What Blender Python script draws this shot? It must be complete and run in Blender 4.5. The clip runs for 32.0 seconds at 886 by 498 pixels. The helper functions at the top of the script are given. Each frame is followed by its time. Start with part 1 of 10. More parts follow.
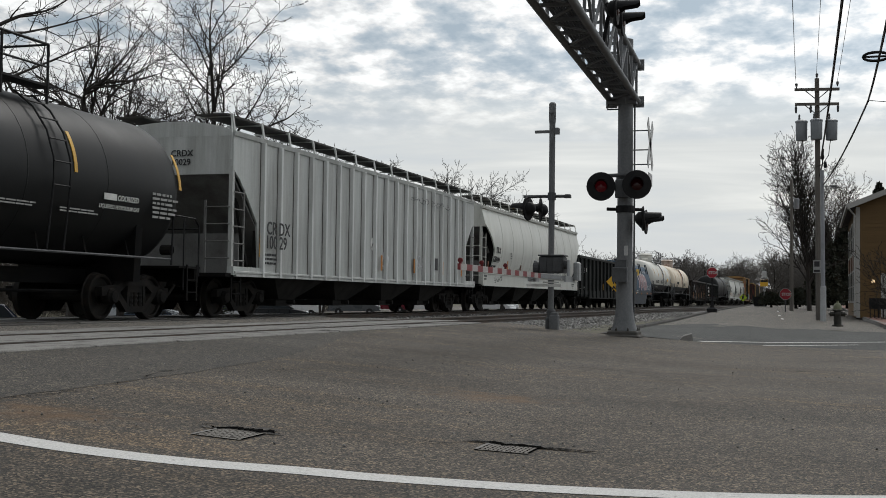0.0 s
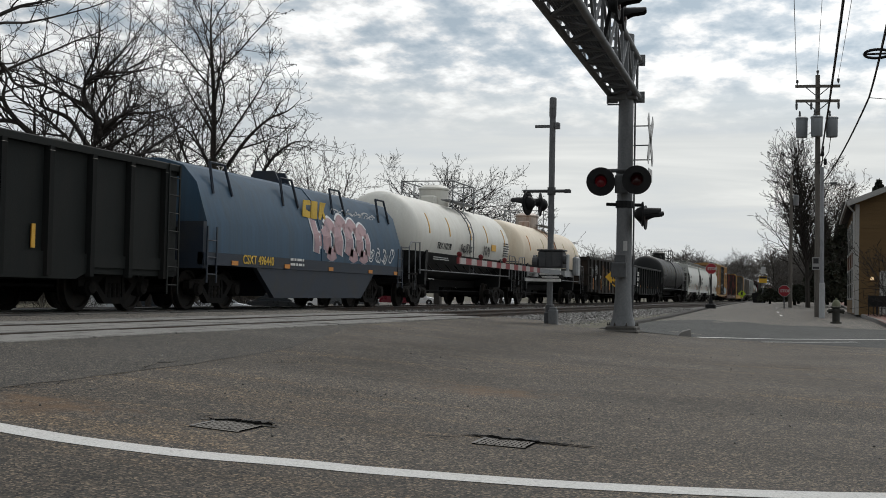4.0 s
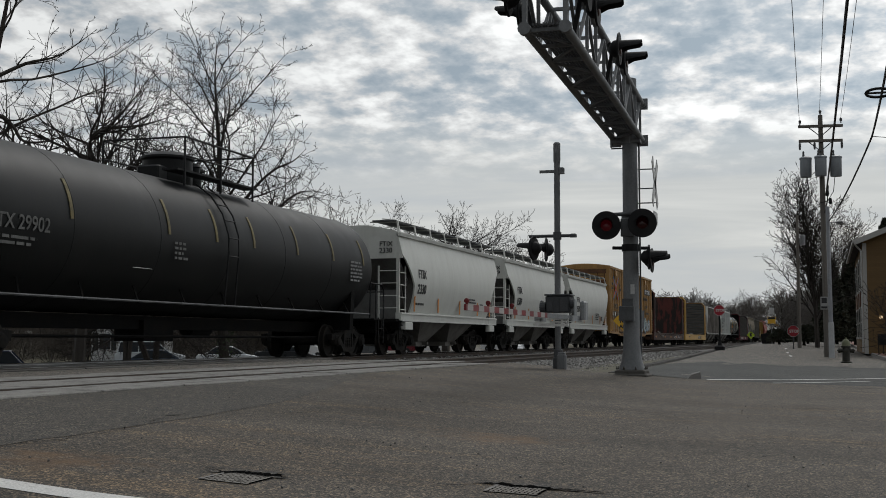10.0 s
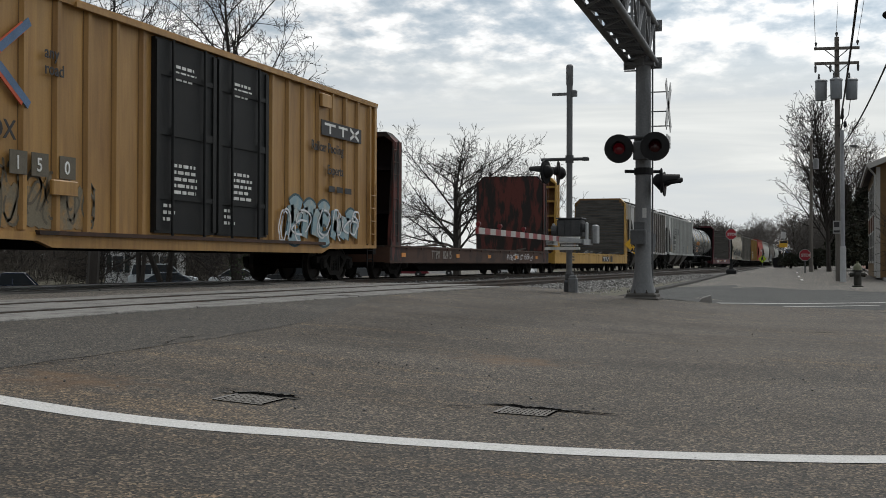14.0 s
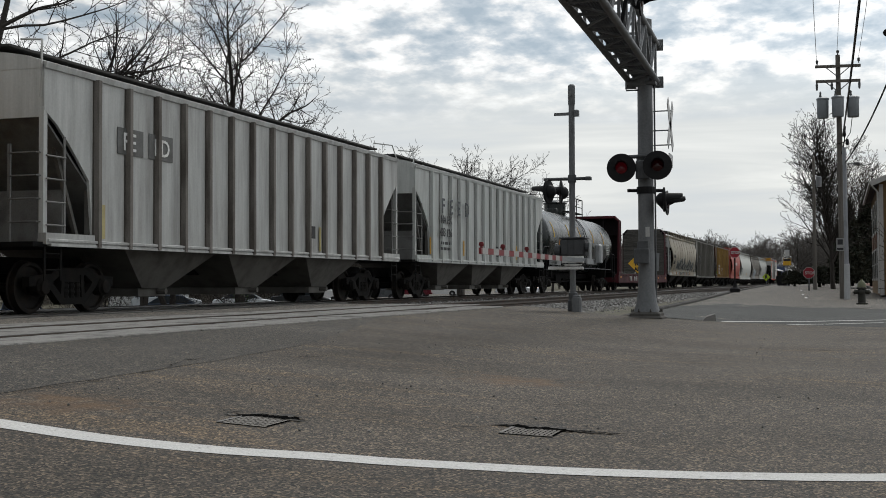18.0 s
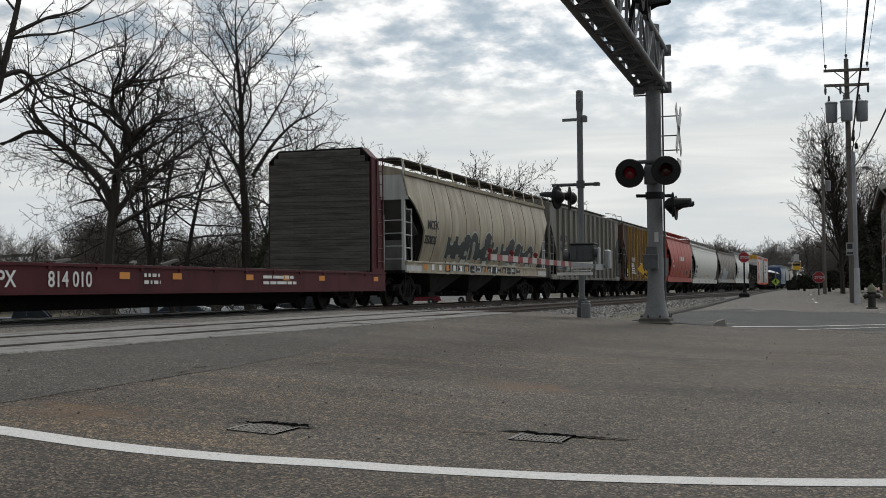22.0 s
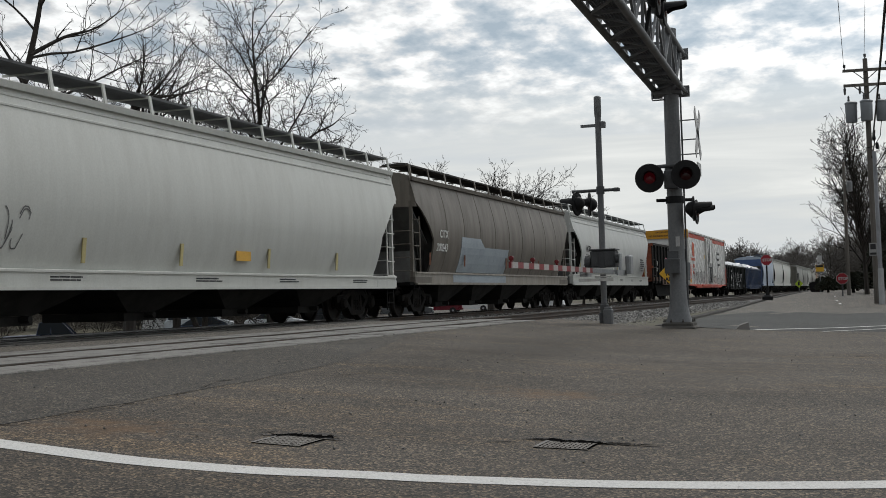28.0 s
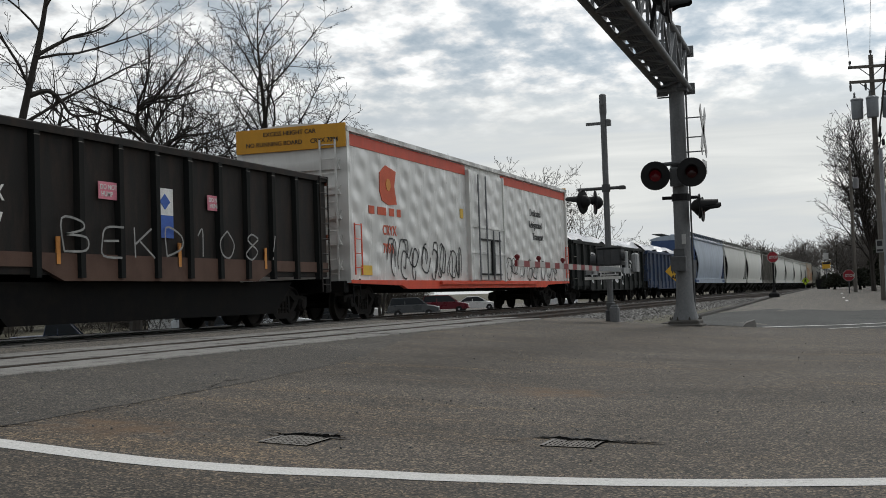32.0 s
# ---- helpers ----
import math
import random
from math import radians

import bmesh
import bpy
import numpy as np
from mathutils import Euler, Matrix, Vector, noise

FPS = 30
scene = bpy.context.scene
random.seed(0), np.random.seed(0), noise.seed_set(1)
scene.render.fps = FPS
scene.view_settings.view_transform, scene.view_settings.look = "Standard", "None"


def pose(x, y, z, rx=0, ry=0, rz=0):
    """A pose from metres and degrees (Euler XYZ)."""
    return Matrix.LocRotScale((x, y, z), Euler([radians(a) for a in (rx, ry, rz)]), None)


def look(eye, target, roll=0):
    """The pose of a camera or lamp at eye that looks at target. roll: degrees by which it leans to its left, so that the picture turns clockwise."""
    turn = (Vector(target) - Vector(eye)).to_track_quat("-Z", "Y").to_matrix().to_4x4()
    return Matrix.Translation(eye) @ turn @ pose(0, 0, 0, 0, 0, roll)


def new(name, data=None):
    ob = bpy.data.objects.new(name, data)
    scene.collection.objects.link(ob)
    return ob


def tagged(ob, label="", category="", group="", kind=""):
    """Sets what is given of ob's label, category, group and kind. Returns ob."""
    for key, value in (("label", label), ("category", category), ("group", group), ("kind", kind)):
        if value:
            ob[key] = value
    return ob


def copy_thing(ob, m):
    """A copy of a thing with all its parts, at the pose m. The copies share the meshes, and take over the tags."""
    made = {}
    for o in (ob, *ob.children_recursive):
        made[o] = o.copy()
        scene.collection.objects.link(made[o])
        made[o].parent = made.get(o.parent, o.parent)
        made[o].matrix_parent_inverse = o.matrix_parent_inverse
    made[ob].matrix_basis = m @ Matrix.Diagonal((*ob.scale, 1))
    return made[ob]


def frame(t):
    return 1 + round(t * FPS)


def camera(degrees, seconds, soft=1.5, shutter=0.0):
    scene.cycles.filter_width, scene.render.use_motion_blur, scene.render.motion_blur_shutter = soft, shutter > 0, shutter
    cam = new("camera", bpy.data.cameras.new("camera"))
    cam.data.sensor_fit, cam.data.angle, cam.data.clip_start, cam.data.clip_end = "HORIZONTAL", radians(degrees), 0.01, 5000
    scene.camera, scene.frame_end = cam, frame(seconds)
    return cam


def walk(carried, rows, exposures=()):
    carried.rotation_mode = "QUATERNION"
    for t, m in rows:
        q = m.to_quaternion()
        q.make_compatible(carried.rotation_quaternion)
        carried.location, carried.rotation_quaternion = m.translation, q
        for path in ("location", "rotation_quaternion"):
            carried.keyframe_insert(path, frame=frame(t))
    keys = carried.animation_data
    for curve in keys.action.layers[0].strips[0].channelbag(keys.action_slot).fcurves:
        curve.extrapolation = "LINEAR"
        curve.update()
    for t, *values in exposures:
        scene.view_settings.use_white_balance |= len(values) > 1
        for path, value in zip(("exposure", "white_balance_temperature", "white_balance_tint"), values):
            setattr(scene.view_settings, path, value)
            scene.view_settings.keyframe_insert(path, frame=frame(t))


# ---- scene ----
# ---------------------------------------------------------------- camera
EYE = 0.5           # metres above the rail tops; the road by the tripod lies 0.4 m under them
cam = camera(40.05, 32.0, soft=0.9)
PATH = [
    (0.0, pose(0, 0, EYE, 92.325, -0.718, -72.936)),
    (0.5, pose(0, 0, EYE, 92.217, -0.766, -72.910)),
    (1.0, pose(0, 0, EYE, 92.163, -0.843, -72.937)),
    (1.5, pose(0, 0, EYE, 92.072, -1.006, -73.063)),
    (2.0, pose(0, 0, EYE, 92.127, -0.928, -73.018)),
    (2.5, pose(0, 0, EYE, 92.061, -1.039, -73.085)),
    (4.5, pose(0, 0, EYE, 92.046, -1.203, -72.970)),
    (5.0, pose(0, 0, EYE, 92.572, -0.821, -72.792)),
    (5.5, pose(0, 0, EYE, 94.109, -0.501, -72.528)),
    (6.0, pose(0, 0, EYE, 94.470, -0.120, -72.540)),
    (6.5, pose(0, 0, EYE, 94.384, -0.115, -72.551)),
    (7.0, pose(0, 0, EYE, 94.317, 0.045, -72.470)),
    (7.5, pose(0, 0, EYE, 94.282, 0.003, -72.558)),
    (8.0, pose(0, 0, EYE, 94.243, -0.068, -72.607)),
    (8.5, pose(0, 0, EYE, 94.228, -0.123, -72.621)),
    (9.0, pose(0, 0, EYE, 94.171, -0.157, -72.703)),
    (9.5, pose(0, 0, EYE, 94.109, -0.252, -72.726)),
    (10.0, pose(0, 0, EYE, 94.246, -0.063, -72.616)),
    (10.5, pose(0, 0, EYE, 94.314, 0.041, -72.517)),
    (11.0, pose(0, 0, EYE, 94.450, 0.215, -72.402)),
    (11.5, pose(0, 0, EYE, 94.419, 0.142, -72.493)),
    (12.0, pose(0, 0, EYE, 94.395, 0.124, -72.542)),
    (12.5, pose(0, 0, EYE, 94.252, 0.021, -72.599)),
    (13.0, pose(0, 0, EYE, 93.385, 0.000, -72.455)),
    (13.5, pose(0, 0, EYE, 91.983, -0.108, -72.239)),
    (14.0, pose(0, 0, EYE, 90.629, -0.194, -72.073)),
    (14.5, pose(0, 0, EYE, 91.044, -0.024, -72.016)),
    (15.0, pose(0, 0, EYE, 91.286, 0.055, -72.107)),
    (15.5, pose(0, 0, EYE, 91.454, 0.063, -71.977)),
    (17.5, pose(0, 0, EYE, 91.678, 0.274, -71.875)),
    (18.0, pose(0, 0, EYE, 91.598, 0.245, -71.909)),
    (18.5, pose(0, 0, EYE, 91.745, 0.315, -71.802)),
    (19.0, pose(0, 0, EYE, 91.839, 0.491, -71.614)),
    (19.5, pose(0, 0, EYE, 91.995, 0.642, -71.516)),
    (20.0, pose(0, 0, EYE, 92.072, 0.741, -71.373)),
    (20.5, pose(0, 0, EYE, 92.032, 0.718, -71.389)),
    (21.0, pose(0, 0, EYE, 91.994, 0.646, -71.466)),
    (21.5, pose(0, 0, EYE, 91.895, 0.534, -71.519)),
    (22.0, pose(0, 0, EYE, 91.901, 0.526, -71.488)),
    (22.5, pose(0, 0, EYE, 92.080, 0.791, -71.212)),
    (23.0, pose(0, 0, EYE, 92.074, 0.792, -71.176)),
    (23.5, pose(0, 0, EYE, 92.160, 0.949, -71.048)),
    (24.0, pose(0, 0, EYE, 92.145, 0.996, -71.057)),
    (24.5, pose(0, 0, EYE, 92.225, 1.060, -70.969)),
    (25.0, pose(0, 0, EYE, 92.263, 1.108, -70.914)),
    (25.5, pose(0, 0, EYE, 92.355, 1.207, -70.753)),
    (27.5, pose(0, 0, EYE, 92.332, 1.585, -70.501)),
    (28.0, pose(0, 0, EYE, 92.346, 1.677, -70.463)),
    (28.5, pose(0, 0, EYE, 92.344, 1.744, -70.419)),
    (29.0, pose(0, 0, EYE, 92.318, 1.709, -70.427)),
    (29.5, pose(0, 0, EYE, 92.334, 1.768, -70.263)),
    (30.0, pose(0, 0, EYE, 92.361, 1.828, -70.138)),
    (30.5, pose(0, 0, EYE, 92.348, 1.861, -70.081)),
    (31.0, pose(0, 0, EYE, 92.402, 1.903, -70.074)),
    (31.5, pose(0, 0, EYE, 92.364, 1.963, -70.122)),
    (32.0, pose(0, 0, EYE, 92.299, 1.944, -70.175)),
]
walk(cam, PATH, exposures=[(0, 0.0), (4.7, 0.0), (5.6, -0.30), (12.5, -0.30), (13.2, -0.2), (14.0, 0.08), (32, 0.0)])

# ---------------------------------------------------------------- light
SUN_EL, SUN_AZ = 46.0, -8.0      # degrees above the horizon; from +X towards -Y
world = bpy.data.worlds.new("sky")
scene.world = world
world.use_nodes = True
wn, wl = world.node_tree.nodes, world.node_tree.links
for n in list(wn):
    wn.remove(n)


def wnode(kind, **kw):
    n = wn.new(kind)
    for k, v in kw.items():
        n.inputs[k].default_value = v
    return n


sky = wn.new("ShaderNodeTexSky")
sky.sky_type, sky.sun_disc = "NISHITA", False
sky.sun_elevation, sky.sun_rotation = radians(SUN_EL), radians(90 - SUN_AZ)
sky.air_density, sky.dust_density, sky.ozone_density = 1.0, 2.0, 1.5
tc = wn.new("ShaderNodeTexCoord")
sep = wn.new("ShaderNodeSeparateXYZ")
wl.new(tc.outputs["Generated"], sep.inputs[0])


def wmath(op, a, b=None, clamp=False):
    n = wn.new("ShaderNodeMath")
    n.operation, n.use_clamp = op, clamp
    for i, s in enumerate((a, b)):
        if s is None:
            continue
        if isinstance(s, (int, float)):
            n.inputs[i].default_value = s
        else:
            wl.new(s, n.inputs[i])
    return n.outputs[0]


# cloud layer as a flat sheet overhead: direction divided by its height
den = wmath("ADD", wmath("MAXIMUM", sep.outputs["Z"], 0.0), 0.25)
comb = wn.new("ShaderNodeCombineXYZ")
wl.new(wmath("DIVIDE", sep.outputs["X"], den), comb.inputs["X"])
wl.new(wmath("DIVIDE", sep.outputs["Y"], den), comb.inputs["Y"])
comb.inputs["Z"].default_value = 3.7
big = wnode("ShaderNodeTexNoise", Scale=1.7, Detail=3.0, Roughness=0.5)
small = wnode("ShaderNodeTexNoise", Scale=12.0, Detail=5.0, Roughness=0.56, Distortion=0.0)
streaks = wn.new("ShaderNodeMapping")          # the layers lie in banks across the line of the track
streaks.inputs["Scale"].default_value = (2.2, 0.9, 1.0)
streaks.inputs["Location"].default_value = (0.35, 0.1, 0)
wl.new(comb.outputs[0], streaks.inputs[0])
wl.new(streaks.outputs[0], big.inputs["Vector"])
wl.new(comb.outputs[0], small.inputs["Vector"])
mixn = wmath("ADD", wmath("MULTIPLY", big.outputs["Fac"], 0.36), wmath("MULTIPLY", small.outputs["Fac"], 0.64))
ramp = wn.new("ShaderNodeValToRGB")
cr = ramp.color_ramp
cr.elements[0].position, cr.elements[0].color = 0.38, (0.40, 0.485, 0.56, 1)
cr.elements[1].position, cr.elements[1].color = 0.60, (1.24, 1.26, 1.25, 1)
e = cr.elements.new(0.46)
e.color = (0.57, 0.635, 0.69, 1)
e = cr.elements.new(0.52)
e.color = (0.86, 0.875, 0.88, 1)
wl.new(mixn, ramp.inputs[0])
# the layer is thinner and brighter round the hidden sun
glare = wn.new("ShaderNodeMapRange")
glare.inputs["From Min"].default_value, glare.inputs["From Max"].default_value = 0.55, -0.05
glare.inputs["To Min"].default_value, glare.inputs["To Max"].default_value = 0.88, 1.28
wl.new(sep.outputs["Y"], glare.inputs["Value"])
# and thicker, greyer away from the sun
behind = wn.new("ShaderNodeMapRange")
behind.inputs["From Min"].default_value, behind.inputs["From Max"].default_value = -0.75, 0.25
behind.inputs["To Min"].default_value, behind.inputs["To Max"].default_value = 0.58, 1.02
wl.new(sep.outputs["X"], behind.inputs["Value"])
lit = wn.new("ShaderNodeVectorMath")
lit.operation = "SCALE"
wl.new(ramp.outputs[0], lit.inputs[0])
wl.new(wmath("MULTIPLY", glare.outputs[0], behind.outputs[0]), lit.inputs["Scale"])
# towards the horizon the layers close up into an even pale haze
haze = wn.new("ShaderNodeMix")
haze.data_type = "RGBA"
# the haze itself has faint long streaks and brightens low down
bands = wn.new("ShaderNodeMapping")
bands.inputs["Scale"].default_value = (2.0, 2.0, 26.0)
wl.new(tc.outputs["Generated"], bands.inputs[0])
band_noise = wnode("ShaderNodeTexNoise", Scale=1.3, Detail=5.0, Roughness=0.55, Distortion=0.4)
wl.new(bands.outputs[0], band_noise.inputs["Vector"])
pale = wn.new("ShaderNodeValToRGB")
pale.color_ramp.elements[0].position, pale.color_ramp.elements[0].color = 0.36, (0.68, 0.72, 0.745, 1)
pale.color_ramp.elements[1].position, pale.color_ramp.elements[1].color = 0.66, (0.92, 0.935, 0.91, 1)
e = pale.color_ramp.elements.new(0.5)
e.color = (0.76, 0.785, 0.78, 1)
wl.new(band_noise.outputs["Fac"], pale.inputs[0])
dimmed = wn.new("ShaderNodeVectorMath")
dimmed.operation = "SCALE"
wl.new(pale.outputs[0], dimmed.inputs[0])
wl.new(behind.outputs[0], dimmed.inputs["Scale"])
wl.new(dimmed.outputs[0], haze.inputs[7])
hz = wn.new("ShaderNodeMapRange")
hz.inputs["From Min"].default_value, hz.inputs["From Max"].default_value = 0.185, 0.125
wl.new(sep.outputs["Z"], hz.inputs["Value"])
wl.new(hz.outputs[0], haze.inputs[0])
wl.new(lit.outputs[0], haze.inputs[6])
bg_sky = wnode("ShaderNodeBackground", Strength=0.05)
wl.new(sky.outputs[0], bg_sky.inputs["Color"])
bg_cloud = wnode("ShaderNodeBackground", Strength=0.95)
wl.new(haze.outputs[2], bg_cloud.inputs["Color"])
mixs = wnode("ShaderNodeMixShader", Fac=0.92)
wl.new(bg_sky.outputs[0], mixs.inputs[1])
wl.new(bg_cloud.outputs[0], mixs.inputs[2])
wout = wn.new("ShaderNodeOutputWorld")
wl.new(mixs.outputs[0], wout.inputs[0])

sun = new("sun", bpy.data.lights.new("sun", "SUN"))
sun.data.energy, sun.data.angle, sun.data.color = 1.05, radians(16), (1.0, 0.97, 0.93)
sd = Vector((math.cos(radians(SUN_EL)) * math.cos(radians(SUN_AZ)), math.cos(radians(SUN_EL)) * math.sin(radians(SUN_AZ)), math.sin(radians(SUN_EL))))
sun.matrix_world = look(sd * 60, (0, 0, 0))

# ---------------------------------------------------------------- materials
MATS = {}


def surface(name, rgb, rough=0.6, metal=0.0, other=None, amount=0.4, scale=2.0, grain=40.0, stretch=(1, 1, 1), bump=0.15,
            edges=(0.45, 0.65), spread=0.12, spec=0.4, tone=0.06):
    """A worn surface: rgb, patches of the colour other (amount 0..1), a fine grain, and relief."""
    if name in MATS:
        return MATS[name]
    m = bpy.data.materials.new(name)
    m.use_nodes = True
    n, l = m.node_tree.nodes, m.node_tree.links
    b = n["Principled BSDF"]
    b.inputs["Roughness"].default_value, b.inputs["Metallic"].default_value = rough, metal
    b.inputs["Specular IOR Level"].default_value = spec
    co = n.new("ShaderNodeTexCoord")
    mp = n.new("ShaderNodeMapping")
    mp.inputs["Scale"].default_value = stretch
    # each piece gets its own cut of the pattern and a slightly different tone
    oi = n.new("ShaderNodeObjectInfo")
    sh = n.new("ShaderNodeVectorMath")
    sh.operation = "SCALE"
    sh.inputs[0].default_value = (37.0, 23.0, 51.0)
    l.new(oi.outputs["Random"], sh.inputs["Scale"])
    ad = n.new("ShaderNodeVectorMath")
    ad.operation = "ADD"
    l.new(co.outputs["Object"], ad.inputs[0])
    l.new(sh.outputs[0], ad.inputs[1])
    l.new(ad.outputs[0], mp.inputs[0])
    n1 = n.new("ShaderNodeTexNoise")
    n1.inputs["Scale"].default_value, n1.inputs["Detail"].default_value, n1.inputs["Roughness"].default_value = scale, 7, 0.62
    l.new(mp.outputs[0], n1.inputs["Vector"])
    n2 = n.new("ShaderNodeTexNoise")
    n2.inputs["Scale"].default_value, n2.inputs["Detail"].default_value = grain, 3
    l.new(co.outputs["Object"], n2.inputs["Vector"])
    r1 = n.new("ShaderNodeMapRange")
    r1.inputs["From Min"].default_value, r1.inputs["From Max"].default_value = edges
    r1.inputs["To Max"].default_value = amount
    l.new(n1.outputs["Fac"], r1.inputs["Value"])
    mx = n.new("ShaderNodeMix")
    mx.data_type = "RGBA"
    mx.inputs[6].default_value = (*rgb, 1)
    mx.inputs[7].default_value = (*(other or [c * 0.6 for c in rgb]), 1)
    l.new(r1.outputs[0], mx.inputs[0])
    r2 = n.new("ShaderNodeMapRange")
    r2.inputs["From Min"].default_value, r2.inputs["From Max"].default_value = 0.3, 0.7
    r2.inputs["To Min"].default_value, r2.inputs["To Max"].default_value = 1 - spread, 1 + spread
    l.new(n2.outputs["Fac"], r2.inputs["Value"])
    sc = n.new("ShaderNodeVectorMath")
    sc.operation = "SCALE"
    l.new(mx.outputs[2], sc.inputs[0])
    ro = n.new("ShaderNodeMapRange")
    ro.inputs["To Min"].default_value, ro.inputs["To Max"].default_value = 1 - tone, 1 + tone
    l.new(oi.outputs["Random"], ro.inputs["Value"])
    mt = n.new("ShaderNodeMath")
    mt.operation = "MULTIPLY"
    l.new(r2.outputs[0], mt.inputs[0])
    l.new(ro.outputs[0], mt.inputs[1])
    l.new(mt.outputs[0], sc.inputs["Scale"])
    l.new(sc.outputs[0], b.inputs["Base Color"])
    rr = n.new("ShaderNodeMapRange")
    rr.inputs["To Min"].default_value, rr.inputs["To Max"].default_value = rough - 0.08, min(1, rough + 0.15)
    l.new(n1.outputs["Fac"], rr.inputs["Value"])
    l.new(rr.outputs[0], b.inputs["Roughness"])
    if bump:
        bp = n.new("ShaderNodeBump")
        bp.inputs["Strength"].default_value, bp.inputs["Distance"].default_value = bump, 0.02
        l.new(n2.outputs["Fac"], bp.inputs["Height"])
        l.new(bp.outputs[0], b.inputs["Normal"])
    MATS[name] = m
    return m


GRIME = (0.09, 0.075, 0.06)
RUST = (0.16, 0.06, 0.028)


def car_paint(name, rgb, dirt=0.35, other=GRIME, rough=0.5, edges=(0.42, 0.72), spread=0.05):
    """Weathered rolling-stock paint with grime run down in streaks."""
    if name in MATS:
        return MATS[name]
    m = surface(name, rgb, rough, 0.0, other, dirt, 1.1, 30.0, (2.2, 2.2, 0.35), 0.05, edges, spread)
    n, l = m.node_tree.nodes, m.node_tree.links
    b = n["Principled BSDF"]
    co, mp, mu = n.new("ShaderNodeTexCoord"), n.new("ShaderNodeMapping"), n.new("ShaderNodeVectorMath")
    mp.inputs["Scale"].default_value = (7.0, 7.0, 0.30)
    l.new(co.outputs["Object"], mp.inputs[0])
    ns, rg = n.new("ShaderNodeTexNoise"), n.new("ShaderNodeMapRange")
    ns.inputs["Scale"].default_value, ns.inputs["Detail"].default_value, ns.inputs["Roughness"].default_value = 1.0, 6, 0.65
    l.new(mp.outputs[0], ns.inputs["Vector"])
    rg.inputs["From Min"].default_value, rg.inputs["From Max"].default_value = 0.34, 0.62
    rg.inputs["To Min"].default_value, rg.inputs["To Max"].default_value = 1.0 - 0.42 * dirt ** 1.6, 1.03
    l.new(ns.outputs["Fac"], rg.inputs["Value"])
    mu.operation = "SCALE"
    l.new(b.inputs["Base Color"].links[0].from_socket, mu.inputs[0])
    l.new(rg.outputs[0], mu.inputs["Scale"])
    l.new(mu.outputs[0], b.inputs["Base Color"])
    return m


def glow(name, rgb, strength):
    m = bpy.data.materials.new(name)
    m.use_nodes = True
    b = m.node_tree.nodes["Principled BSDF"]
    b.inputs["Base Color"].default_value = (*[c * 0.4 for c in rgb], 1)
    b.inputs["Emission Color"].default_value, b.inputs["Emission Strength"].default_value = (*rgb, 1), strength
    b.inputs["Roughness"].default_value = 0.25
    return m


def glass(name, tint=(0.03, 0.035, 0.04)):
    m = bpy.data.materials.new(name)
    m.use_nodes = True
    b = m.node_tree.nodes["Principled BSDF"]
    b.inputs["Base Color"].default_value, b.inputs["Roughness"].default_value = (*tint, 1), 0.06
    b.inputs["Specular IOR Level"].default_value = 0.8
    return m


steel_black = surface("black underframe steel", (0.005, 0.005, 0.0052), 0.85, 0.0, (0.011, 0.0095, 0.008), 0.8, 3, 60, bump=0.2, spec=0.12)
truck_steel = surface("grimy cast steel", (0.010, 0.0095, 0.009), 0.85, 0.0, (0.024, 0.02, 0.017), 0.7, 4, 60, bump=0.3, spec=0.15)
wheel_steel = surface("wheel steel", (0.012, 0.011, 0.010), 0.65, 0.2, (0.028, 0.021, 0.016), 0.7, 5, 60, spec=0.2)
tread_steel = surface("worn tread steel", (0.45, 0.44, 0.43), 0.3, 0.9, (0.2, 0.18, 0.16), 0.4, 5, 60)
galv = surface("galvanised steel", (0.165, 0.17, 0.175), 0.6, 0.2, (0.10, 0.105, 0.11), 0.6, 3, 25, (1, 1, 0.3), 0.1)
galv_dark = surface("weathered galvanised grating", (0.085, 0.088, 0.092), 0.65, 0.2, (0.045, 0.045, 0.045), 0.6, 3, 40)
alu = surface("brushed aluminium housing", (0.30, 0.31, 0.315), 0.5, 0.2, (0.20, 0.20, 0.21), 0.5, 4, 60)
walk_dark = surface("dark roof grating", (0.035, 0.034, 0.032), 0.8, 0.1, (0.07, 0.065, 0.06), 0.5, 2, 40)
black_paint = surface("matt black paint", (0.010, 0.010, 0.011), 0.6, 0, (0.022, 0.022, 0.022), 0.5, 4, 60, spec=0.2)
# colour of the strips that stand for shade beside the ribs
rib_grime = surface("shade painted beside ribs", (0.07, 0.063, 0.053), 0.8, 0, (0.03, 0.027, 0.023), 0.7, 1.2, 40, (3, 3, 0.5), 0)
letter_white = surface("white lettering", (0.68, 0.68, 0.66), 0.6, 0, (0.35, 0.33, 0.30), 0.5, 2.5, 60, bump=0)
letter_black = surface("black lettering", (0.02, 0.02, 0.022), 0.6, 0, (0.05, 0.05, 0.05), 0.4, 3, 60, bump=0)
letter_yellow = surface("yellow lettering", (0.62, 0.40, 0.05), 0.6, 0, (0.35, 0.24, 0.06), 0.4, 3, 60, bump=0)
letter_orange = surface("orange lettering", (0.55, 0.22, 0.04), 0.6, 0, (0.3, 0.15, 0.05), 0.4, 3, 60, bump=0)
letter_red = surface("red lettering", (0.50, 0.08, 0.03), 0.6, 0, (0.3, 0.06, 0.03), 0.4, 3, 60, bump=0)
reflect_yellow = surface("yellow reflective tape", (0.60, 0.33, 0.03), 0.4, 0, (0.35, 0.2, 0.05), 0.4, 3, 60, bump=0)
reflect_pale = surface("pale faded reflective tape", (0.42, 0.36, 0.16), 0.5, 0, (0.25, 0.2, 0.1), 0.4, 3, 60, bump=0)
